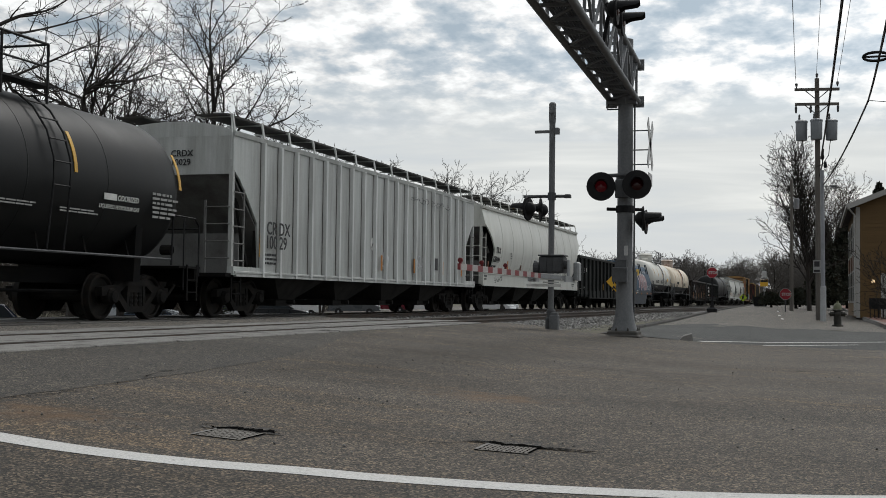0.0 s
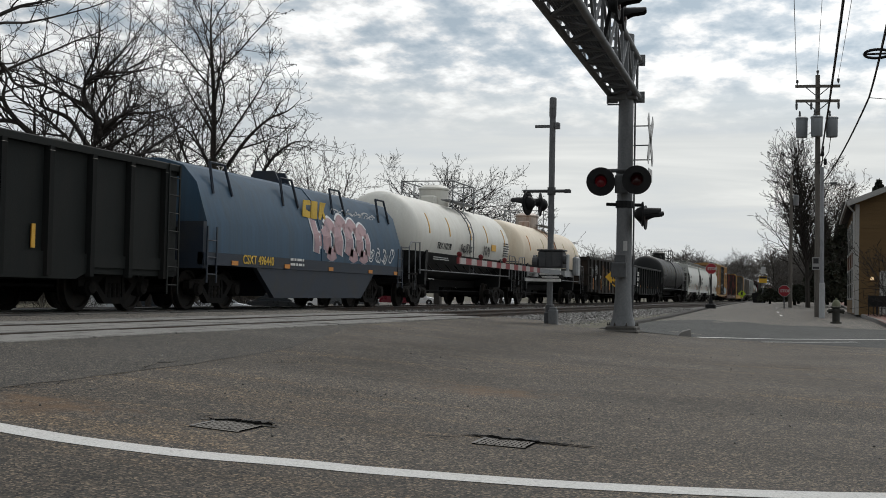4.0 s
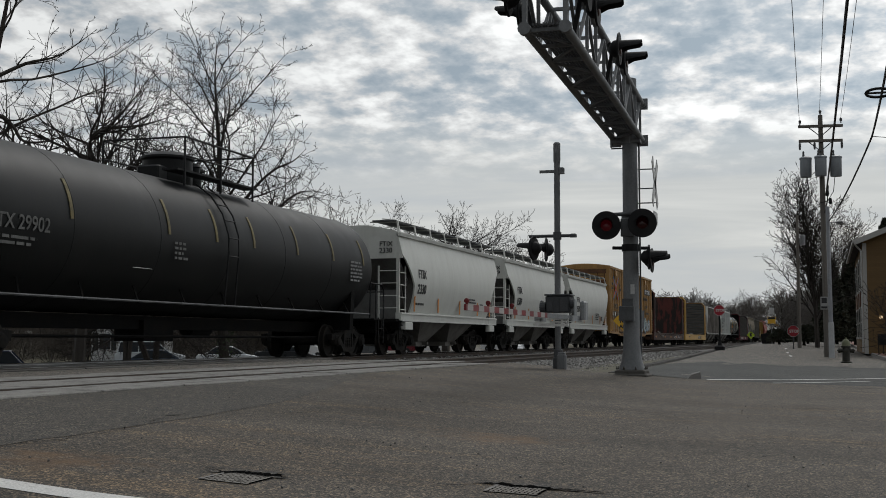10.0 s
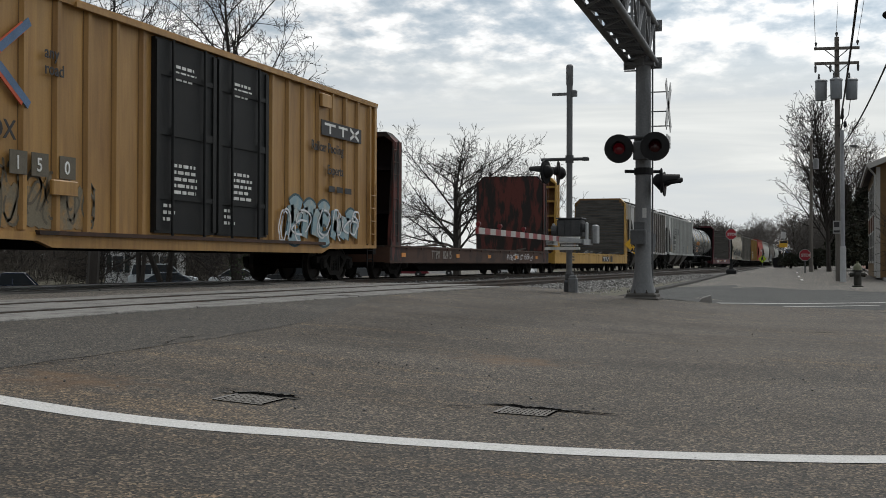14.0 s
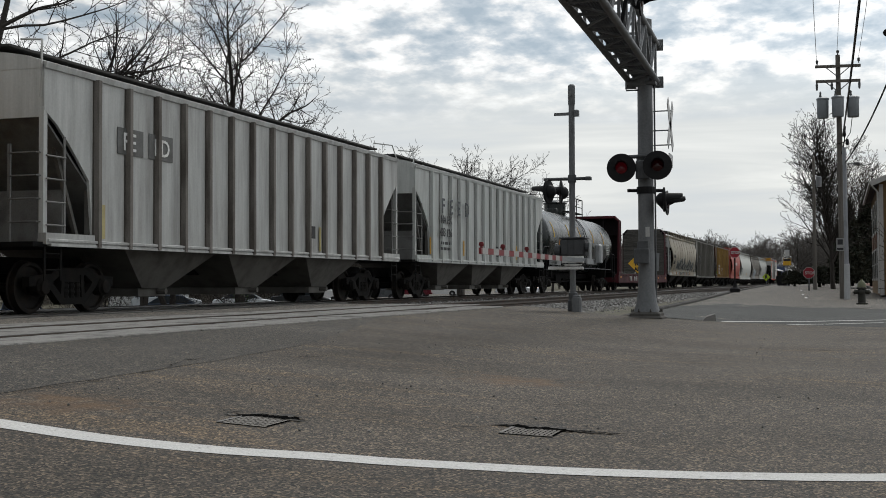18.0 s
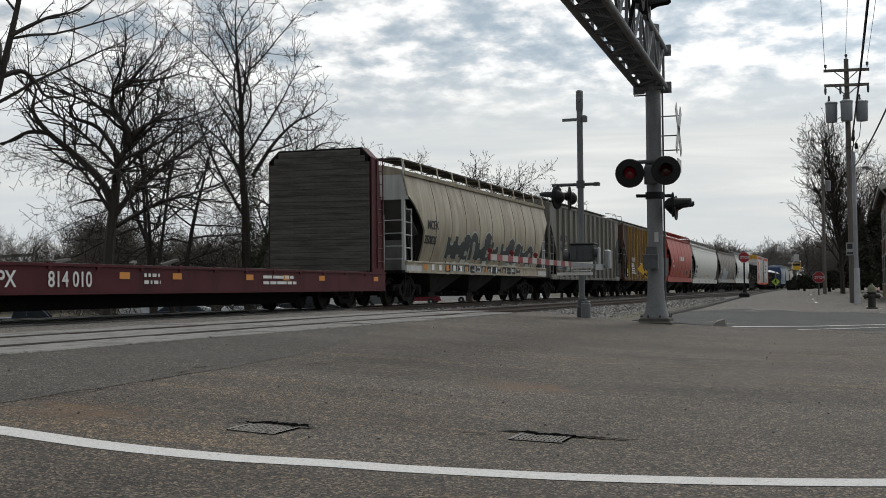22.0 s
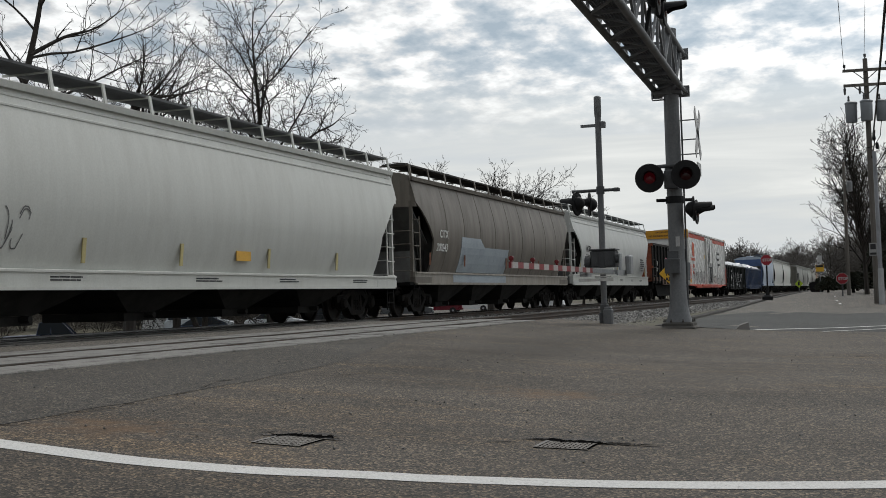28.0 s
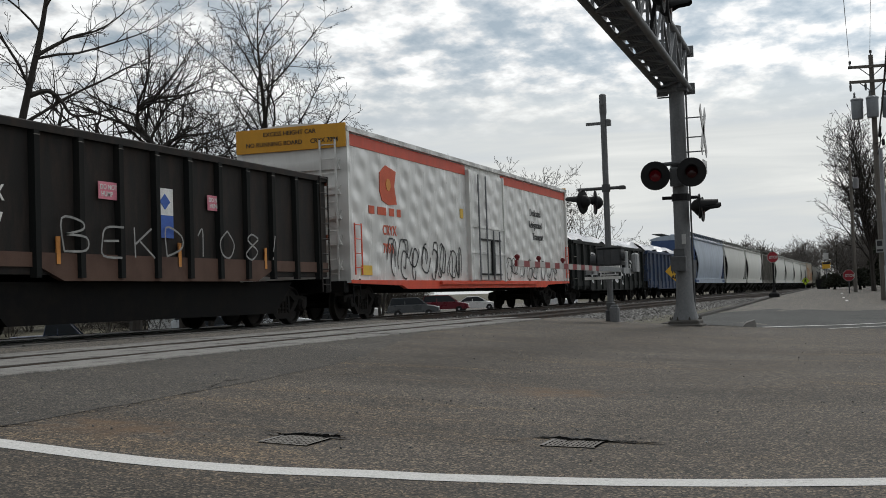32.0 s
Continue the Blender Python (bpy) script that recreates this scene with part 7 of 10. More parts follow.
        part("side_moulding", Shape().prism([(-W - bulge(z) + 0.01, z - 0.03), (-W - bulge(z) - 0.02, z - 0.015), (-W - bulge(z) - 0.02, z + 0.015), (-W - bulge(z) + 0.01, z + 0.03)], "x", -l + 0.15, l - 0.15), body, car)
    if low:
        for sy in (-1, 1):
            part("roof_walk", Shape().box(-l - 0.05, l + 0.05, sy * 0.6 - 0.3, sy * 0.6 + 0.3, ze + 0.33, ze + 0.37), board, car)
    for sy in () if low else (-1, 1):
        part("roof_walk", Shape().box(-l - 0.05, l + 0.05, sy * 1.04 - 0.36, sy * 1.04 + 0.36, ze + 0.39, ze + 0.435), board, car)
    me = Shape().beam((0, -W + 0.02, ze - 0.02), (0, -W + 0.09, ze + 0.41), 0.075, 0.03).beam((0, -W + 0.08, ze + 0.385), (0, -0.55, ze + 0.385), 0.04).mesh("walk_bracket", roof)
    nb = int(L / 1.45)
    for k in range(0 if low else nb + 1):
        part("walk_bracket", me, None, car, m=pose(-l + 0.1 + (L - 0.2) * k / nb, 0, 0))
    for sg in (-1, 1):
        part("end_rail", Shape().tube([(sg * (l + 0.04), -W + 0.05, zc1 + 0.2), (sg * (l + 0.05), -W + 0.02, ze), (sg * (l - 0.1), -W + 0.12, ze + 0.43), (sg * (l - 0.25), -0.9, ze + 0.5)], 0.02, 6), end, car)
    # discharge bays
    inner = L - 2 * 2.35
    for k in range(bays):
        a = -inner / 2 + inner * k / bays
        b = a + inner / bays
        m_ = (a + b) / 2
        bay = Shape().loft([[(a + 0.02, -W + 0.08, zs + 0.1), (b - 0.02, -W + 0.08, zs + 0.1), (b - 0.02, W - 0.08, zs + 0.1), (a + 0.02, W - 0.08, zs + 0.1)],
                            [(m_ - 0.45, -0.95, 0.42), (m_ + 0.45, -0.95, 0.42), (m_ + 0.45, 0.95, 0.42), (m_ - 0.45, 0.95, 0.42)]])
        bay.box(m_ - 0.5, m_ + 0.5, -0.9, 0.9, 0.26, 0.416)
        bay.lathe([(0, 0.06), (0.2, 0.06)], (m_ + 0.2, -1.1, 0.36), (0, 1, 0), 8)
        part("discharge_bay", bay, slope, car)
    return car, L, bulge


def tank(name, label, sl, sr, R, zc, top, bottom=None, split=None, rails=None, dome=0.9, dome_mat=None, saddle=None, bands=(), ladder=True, detail=True, cage=1.4, mw=0.45, lx=0.0):
    car, L = begin(name, label, sl, sr, "tank wagon")
    l = L / 2 - 0.35
    running_gear(car, L + 0.4, inset=1.9)
    rails = rails or black_paint
    n, prof = 40, []
    for i in range(7):
        a = math.pi / 2 * i / 6
        prof.append((-l + 0.62 * (1 - math.sin(a)) - 0.0, R * math.cos(math.pi / 2 - a)))
    prof = [(p[0], p[1]) for p in prof]
    full = [(-l + 0.75 * (1 - math.cos(math.pi / 2 * i / 7)), R * math.sin(math.pi / 2 * i / 7)) for i in range(8)]
    k = max(2, int(L / 1.6))
    mid = [(-l + 0.75 + (2 * l - 1.5) * i / k, R) for i in range(1, k)]
    full = full + mid + [(-x, r) for x, r in reversed(full)]
    me = Shape().lathe(full, (0, 0, zc), (1, 0, 0), n).mesh("tank_shell", [top, bottom or top], 50)
    if bottom:
        bm = bmesh.new()
        bm.from_mesh(me)
        bmesh.ops.bisect_plane(bm, geom=bm.verts[:] + bm.edges[:] + bm.faces[:], plane_co=(0, 0, split), plane_no=(0, 0, 1))
        for fc in bm.faces:
            if fc.calc_center_median().z < split:
                fc.material_index = 1
        bm.to_mesh(me)
        bm.free()
    part("tank_shell", me, None, car)
    for x in ([-l + 0.75 + (2 * l - 1.5) * i / 6 for i in range(1, 6)] if not bottom else []):
        part("weld_band", Shape().lathe([(-0.02, R + 0.0), (-0.012, R + 0.005), (0.012, R + 0.005), (0.02, R + 0.0)], (x, 0, zc), (1, 0, 0), n), [top, bottom or top], car)
    for sg in (-1, 1):
        part("saddle", Shape().prism([(-1.3, 0.75), (1.3, 0.75), (1.35, zc - R * 0.35), (R * 0.86, zc - R * 0.5), (0, zc - R + 0.04), (-R * 0.86, zc - R * 0.5), (-1.35, zc - R * 0.35)], "x", sg * (L / 2 - 2.1) - 0.12, sg * (L / 2 - 2.1) + 0.12), saddle or steel_black, car)
    for sg in (-1, 1):
        part("end_sill", Shape().box(min(sg * (L / 2 - 1.9), sg * (L / 2 + 0.1)), max(sg * (L / 2 - 1.9), sg * (L / 2 + 0.1)), -0.5, 0.5, 0.72, 1.02).box(sg * (L / 2) - 0.08, sg * (L / 2) + 0.08, -W + 0.1, W - 0.1, 0.78, 1.05), steel_black, car)
        part("walk_platform", Shape().box(min(sg * (L / 2 - 0.75), sg * (L / 2 + 0.12)), max(sg * (L / 2 - 0.75), sg * (L / 2 + 0.12)), -W + 0.08, W - 0.08, 1.055, 1.10), steel_black, car)
        hr = Shape()
        for sy in (-1, 1):
            y = sy * (W - 0.1)
            hr.tube([(sg * (L / 2 + 0.08), y, 0.9), (sg * (L / 2 + 0.08), y, 1.95), (sg * (L / 2 - 0.1), y, 2.1), (sg * (L / 2 - 1.0), y, 2.12), (sg * (L / 2 - 1.05), y, 1.1)], 0.022, 6)
            hr.tube([(sg * (L / 2 - 0.55), y, 0.6), (sg * (L / 2 - 0.55), y, 2.1)], 0.018, 6)
        hr.tube([(sg * (L / 2 + 0.08), -W + 0.1, 1.9), (sg * (L / 2 + 0.08), W - 0.1, 1.9)], 0.02, 6)
        part("hand_rail", hr, rails, car)
        part("sill_step", ladder_shape(0.75, 0.4, 0.25), steel_black, car, m=pose(sg * (L / 2 - 0.3), -W + 0.04, 0.38))
    part("side_rail", Shape().tube([(-L / 2 + 1.0, -W + 0.12, 1.22), (L / 2 - 1.0, -W + 0.12, 1.22)], 0.025, 6).tube([(-L / 2 + 1.0, W - 0.12, 1.22), (L / 2 - 1.0, W - 0.12, 1.22)], 0.025, 6), galv_dark, car)
    br = Shape()
    for i in range(9):
        x = -L / 2 + 2.6 + (L - 5.2) * i / 8
        br.beam((x, -W + 0.12, 1.2), (x + 0.35, -R * 0.72, zc - R * 0.62), 0.03)
    br.box(-1.6, -0.4, -0.35, 0.35, 0.45, 0.9)
    br.lathe([(0, 0.2), (0.9, 0.2)], (0.8, 0.0, 0.75), (1, 0, 0), 10)
    br.tube([(-L / 2 + 2.5, -0.6, 0.55), (L / 2 - 2.5, -0.6, 0.55)], 0.03, 5)
    part("brake_rigging", br, steel_black, car)
    # manway, platform and railing on top
    zt = zc + R
    part("manway", Shape().lathe([(-0.1, 0.55), (dome * 0.55, 0.55), (dome * 0.6, 0.6), (dome * 0.66, 0.6), (dome * 0.78, 0.4)], (mw - 0.6, 0, zt), (0, 0, 1), 20), dome_mat or top, car, smooth=40)
    pf = Shape()
    pf.box(mw - cage, mw + cage, -1.0, -0.62, zt + 0.06, zt + 0.10)
    pf.box(mw - cage, mw + cage, 0.62, 1.0, zt + 0.06, zt + 0.10)
    part("platform", pf, rails, car)
    hgt = 0.80
    cage *= 0.85
    for y in (-1.0, 1.0):
        for x in (mw - cage, mw, mw + cage):
            part("railing_post", Shape().tube([(x, y, zt - 0.25), (x, y, zt + hgt)], 0.025, 6), rails, car)
        part("mid_rail", Shape().tube([(mw - cage, y, zt + hgt * 0.5), (mw + cage, y, zt + hgt * 0.5)], 0.02, 6), rails, car)
        part("top_rail", Shape().tube([(mw - cage - 0.02, y, zt + hgt * 0.75), (mw - cage, y, zt + hgt), (mw + cage, y, zt + hgt), (mw + cage + 0.02, y, zt + hgt * 0.75)], 0.026, 6), rails, car)
    for x in (mw - cage, mw + cage):
        part("end_rail", Shape().tube([(x, -1.0, zt + hgt), (x, 1.0, zt + hgt)], 0.022, 6), rails, car)
    # valves, relief stack and elbow beside the manway
    part("relief_valve", Shape().lathe([(-0.05, 0.16), (0.2, 0.16), (0.22, 0.11), (0.42, 0.11), (0.44, 0.15), (0.52, 0.1)], (mw + 0.35, -0.15, zt), (0, 0, 1), 12), dome_mat or top, car, smooth=40)
    part("vent_elbow", Shape().tube([(mw + 0.85, 0.1, zt - 0.05), (mw + 0.85, 0.1, zt + 0.35), (mw + 0.95, 0.1, zt + 0.48), (mw + 1.12, 0.1, zt + 0.46)], 0.075, 8), dome_mat or top, car, smooth=50)
    part("valve_box", Shape().slab(mw - 1.5, mw - 1.1, -0.3, 0.25, zt - 0.06, zt + 0.26, 0.04), dome_mat or top, car)
    if ladder:
        s = Shape()
        for x in (lx - 0.24, lx + 0.24):
            s.tube([(x, -R * math.sin(a) - 0.1 * math.sin(a), zc + (R + 0.1) * math.cos(a)) for a in (0.5, 0.8, 1.1, 1.4, 1.7)] + [(x, -W + 0.05, 1.25)], 0.02, 6)
        for a in (0.7, 0.95, 1.2, 1.45, 1.7):
            s.tube([(lx - 0.24, -(R + 0.1) * math.sin(a), zc + (R + 0.1) * math.cos(a)), (lx + 0.24, -(R + 0.1) * math.sin(a), zc + (R + 0.1) * math.cos(a))], 0.016, 5)
        part("ladder", s, rails, car)
    for x, m_ in bands:
        arc = [(-(R + 0.014) * math.sin(a), zc + (R + 0.014) * math.cos(a)) for a in (1.02, 1.12, 1.22, 1.32, 1.42, 1.52)]
        s = Shape()
        s.loft([[(x - 0.045, y, z), (x + 0.045, y, z), (x + 0.045, y + 0.012, z), (x - 0.045, y + 0.012, z)] for y, z in arc])
        part("reflector_strip", s, m_, car)
    return car, L


def tank_text(car, R, zc, text, x, z, size, mat, off=0.012):
    """Letters on a tank's near side, leaning with the shell."""
    a = math.asin(max(-1, min(1, (z + size / 2 - zc) / R)))
    y, zz = -(R + off) * math.cos(a), zc + (R + off) * math.sin(a)
    m = pose(x, y, zz, 90 - math.degrees(a), 0, 0) @ pose(0, -size / 2, 0)
    return lettering(text, 0, 0, 0, size, mat, car, m=m)


def gondola(name, label, sl, sr, body, zt=2.65, zb=0.55, ribs=12, rib_mat=None, deep=0.0, load=None, chord=None, sill=None, end=None):
    car, L = begin(name, label, sl, sr)
    l = L / 2
    running_gear(car, L + 0.4)
    for sg in (-1, 1):
        part("side_wall", Shape().box(-l, l, min(sg * (W - 0.14), sg * (W - 0.09)), max(sg * (W - 0.14), sg * (W - 0.09)), zb + 0.1, zt), body, car)
        part("top_chord", Shape().slab(-l - 0.02, l + 0.02, min(sg * (W - 0.2), sg * W), max(sg * (W - 0.2), sg * W), zt - 0.03, zt + 0.11, 0.02), chord or body, car)
        poly = [(-l, zb + 0.22), (-l, zb + 0.45), (l, zb + 0.45), (l, zb + 0.22), (l - 2.9, zb + 0.22), (l - 3.5, zb - deep), (-l + 3.5, zb - deep), (-l + 2.9, zb + 0.22)]
        part("side_sill", Shape().prism(poly, "y", min(sg * (W - 0.16), sg * (W - 0.05)), max(sg * (W - 0.16), sg * (W - 0.05))), sill or body, car)
        part("end_wall", Shape().box(min(sg * (l - 0.1), sg * l), max(sg * (l - 0.1), sg * l), -W + 0.16, W - 0.16, zb + 0.2, zt + 0.05), end or body, car)
        for z0, z1, deep_ in ((zt - 0.1, zt + 0.08, 0.1), (zb + 1.0, zb + 1.12, 0.07)):
            part("end_rail", Shape().box(min(sg * l, sg * (l + deep_)), max(sg * l, sg * (l + deep_)), -W + 0.05, W - 0.05, z0, z1), end or body, car)
        if sg > 0:
            part("ladder", ladder_shape(zt - zb + 0.35), body, car, m=pose(l - 0.28, -W - 0.02, zb - 0.25))
        else:
            for z in (zb + 0.55, zb + 1.05, zb + 1.5):
                part("grab_iron", Shape().tube([(-l + 0.08, -W + 0.09, z), (-l + 0.08, -W + 0.0, z - 0.02), (-l + 0.48, -W + 0.0, z - 0.02), (-l + 0.48, -W + 0.09, z)], 0.014, 5), bare_steel, car)
        part("end_sill", Shape().box(min(sg * (l - 0.05), sg * (l + 0.2)), max(sg * (l - 0.05), sg * (l + 0.2)), -W + 0.1, W - 0.1, 0.72, 1.05), steel_black, car)
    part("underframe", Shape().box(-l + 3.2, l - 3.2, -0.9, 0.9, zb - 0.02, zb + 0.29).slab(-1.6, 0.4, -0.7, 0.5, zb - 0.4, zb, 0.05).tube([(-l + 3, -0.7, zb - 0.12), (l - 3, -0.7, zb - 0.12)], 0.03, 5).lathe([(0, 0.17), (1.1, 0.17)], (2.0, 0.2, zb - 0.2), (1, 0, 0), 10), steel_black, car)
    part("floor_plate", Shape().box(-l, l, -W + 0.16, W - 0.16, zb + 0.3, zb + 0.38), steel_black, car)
    me = Shape().add([(-0.1, 0, zb + 0.05), (-0.065, -0.1, zb + 0.05), (0.065, -0.1, zb + 0.05), (0.1, 0, zb + 0.05), (-0.1, 0, zt - 0.02), (-0.065, -0.1, zt - 0.02), (0.065, -0.1, zt - 0.02), (0.1, 0, zt - 0.02)],
                     [(0, 1, 5, 4), (1, 2, 6, 5), (2, 3, 7, 6), (0, 3, 2, 1), (4, 5, 6, 7)]).mesh("rib", rib_mat or body)
    cap = shared("rib_cap", lambda: Shape().add([(-0.07, 0, 0), (0.07, 0, 0), (0.07, -0.105, 0), (-0.07, -0.105, 0), (-0.05, 0, 0.06), (0.05, 0, 0.06), (0.05, -0.06, 0.06), (-0.05, -0.06, 0.06)], [(0, 1, 5, 4), (1, 2, 6, 5), (2, 3, 7, 6), (3, 0, 4, 7), (4, 5, 6, 7), (3, 2, 1, 0)]), bare_steel)
    for k in range(ribs):
        x = -l + 0.55 + (L - 1.1) * k / (ribs - 1)
        part("rib_cap", cap, None, car, m=pose(x, -W + 0.086, zt - 0.10))
        part("rib", me, None, car, m=pose(x, -W + 0.088, 0))
        part("rib", me, None, car, m=pose(x, W - 0.088, 0, 0, 0, 180))
    if load:
        rnd = random.Random(len(name) + int(sl))
        nx, ny = 44, 9
        v = []
        for i in range(nx + 1):
            for j in range(ny + 1):
                x, y = -l + 0.15 + (L - 0.3) * i / nx, -W + 0.17 + 2 * (W - 0.17) * j / ny
                hgt = 0.42 * math.sin(math.pi * j / ny) ** 0.6 + 0.22 * noise.noise((x * 0.55 + sl, y * 0.9, 0)) + 0.10 * noise.noise((x * 1.9, y * 2.4, sl))
                v.append((x, y, zt + 0.12 + max(-0.05, hgt)))
        s = Shape().add(v, [(i * (ny + 1) + j, (i + 1) * (ny + 1) + j, (i + 1) * (ny + 1) + j + 1, i * (ny + 1) + j + 1) for i in range(nx) for j in range(ny)])
        part("load_tarpaulin", s, load, car, "crumpled silvery sheet over the load")
    return car, L


def flatcar(name, label, sl, sr, steel, bulk, plank, zd=1.0, zs=0.5, zt=4.42, outer=None, wall=None, panel=None, web=None):
    """Bulkhead flat wagon: planked deck between two tall bulkheads."""
    car, L = begin(name, label, sl, sr)
    l = L / 2
    running_gear(car, L + 0.4, inset=1.9)
    for sg in (-1, 1):
        y0, y1 = sorted((sg * (W - 0.04), sg * (W + 0.0)))
        part("side_sill", Shape().box(-l, l, y0, y1, zs, zd - 0.06), steel, car)
        part("sill_flange", Shape().box(-l, l, *sorted((sg * (W - 0.16), sg * (W + 0.02))), zs - 0.03, zs - 0.002), steel, car)
        part("sill_flange", Shape().box(-l, l, *sorted((sg * (W - 0.16), sg * (W + 0.03))), zd - 0.058, zd - 0.01), steel, car)
        me = shared("stake_pocket" + steel.name, lambda: Shape().slab(-0.05, 0.05, -0.02, 0.03, -0.07, 0.0, 0.01).box(-0.035, 0.035, -0.01, 0.03, 0.0, 0.05), steel)
        for k in range(14):
            part("stake_pocket", me, None, car, m=pose(-l + 1.5 + (L - 3) * k / 13, sg * (W + 0.012), zd - 0.04))
        part("end_plate", Shape().box(*sorted((sg * (l - 0.05), sg * (l - 0.002))), -W + 0.04, W - 0.04, zs, zd - 0.06), steel, car)
    part("underframe", Shape().prism([(-l + 3.6, zs + 0.1), (l - 3.6, zs + 0.1), (l - 4.6, 0.20), (-l + 4.6, 0.20)], "y", -0.9, 0.9), steel_black, car)
    me = shared("deck_board" + plank.name, lambda: Shape().slab(-0.36, 0.36, -W + 0.02, W - 0.02, -0.07, 0, 0.015), plank)
    nd = int((L - 2.2) / 0.74)
    for k in range(nd):
        part("deck_board", me, None, car, m=pose(-l + 1.1 + (L - 2.2) * (k + 0.5) / nd, 0, zd - 0.002 * (k % 3)))
    for sg in (-1, 1):
        # inner face of boards, outer steel frame with its ladder
        xi, xo = sg * (l - 1.05), sg * (l - 0.08)
        b = part("bulkhead", Shape().prism([(-W + 0.03, zd), (W - 0.03, zd), (W - 0.03, zt - 0.30), (W - 0.30, zt - 0.03), (-W + 0.30, zt - 0.03), (-W + 0.03, zt - 0.30)], "x", *sorted((xi + sg * 0.06, xi + sg * 0.14))), panel or outer or bulk, car)
        for sy in (-1, 1):
            part("upright", Shape().prism([(xi + sg * 0.06, zd - 0.45), (xo + sg * 0.02, zd - 0.45), (xo, zd + 0.2), (xi + sg * 0.58, zt - 0.34), (xi + sg * 0.06, zt - 0.30)], "y", *sorted((sy * (W - 0.10), sy * (W + 0.006)))), outer or bulk, b)
        part("top_rail", Shape().prism([(-W, zt - 0.34), (-W + 0.30, zt - 0.02), (W - 0.30, zt - 0.02), (W, zt - 0.34), (W - 0.06, zt - 0.36), (W - 0.34, zt - 0.16), (-W + 0.34, zt - 0.16), (-W + 0.06, zt - 0.36)], "x", *sorted((xi + sg * 0.145, xi + sg * 0.60))), outer or bulk, b)
        for y in ((-0.55, 0.55) if web else (-0.6, 0.0, 0.6)):
            part("stanchion", Shape().beam((xi + sg * 0.3, y, zd), (xi + sg * 0.3, y, zt - 0.18), 0.3, 0.1), web or bulk, b)
        for k in ((1, 3) if web else range(5)):
            z = zd + 0.3 + (zt - zd - 0.8) * k / 4
            part("cross_beam", Shape().box(*sorted((xi + sg * 0.14, xi + sg * 0.48)), -W + 0.11, W - 0.11, z, z + 0.09), web or bulk, b)
        part("ladder", ladder_shape(zt - zd - 0.4), outer or bulk, b, m=pose(xi + sg * 0.62, -W - 0.03, zd + 0.1))
        if wall:
            part("wall_sheet", Shape().prism([(-W + 0.05, zd + 0.02), (W - 0.05, zd + 0.02), (W - 0.05, zt - 0.34), (W - 0.34, zt - 0.05), (-W + 0.34, zt - 0.05), (-W + 0.05, zt - 0.34)], "x", *sorted((xi, xi + sg * 0.056))), wall, b)
            continue
        me = shared("wall_board" + plank.name, lambda: Shape().slab(-W + 0.05, W - 0.05, -0.05, 0.0, 0, 0.168, 0.008), plank)
        nw = int((zt - zd - 0.03) / 0.176)
        for k in range(nw):
            part("wall_board", me, None, b, m=pose(xi + (0.05 if sg > 0 else -0.05), 0, zd + 0.03 + 0.176 * k, 0, 0, sg * -90) @ Matrix.Diagonal((1.0 - (0.09 * max(0, k + 3 - nw)), 1, 1, 1)))
    rnd = random.Random(int(sl))
    for k in range(5):
        x = rnd.uniform(-l + 2, l - 2)
        part("loose_dunnage", Shape().beam((x, -W + 0.35 + rnd.random(), zd + 0.03), (x + rnd.uniform(0.6, 1.6), -W + 0.3 + rnd.random(), zd + 0.09 + rnd.random() * 0.1), 0.09, 0.05), plank, car)
    return car, L


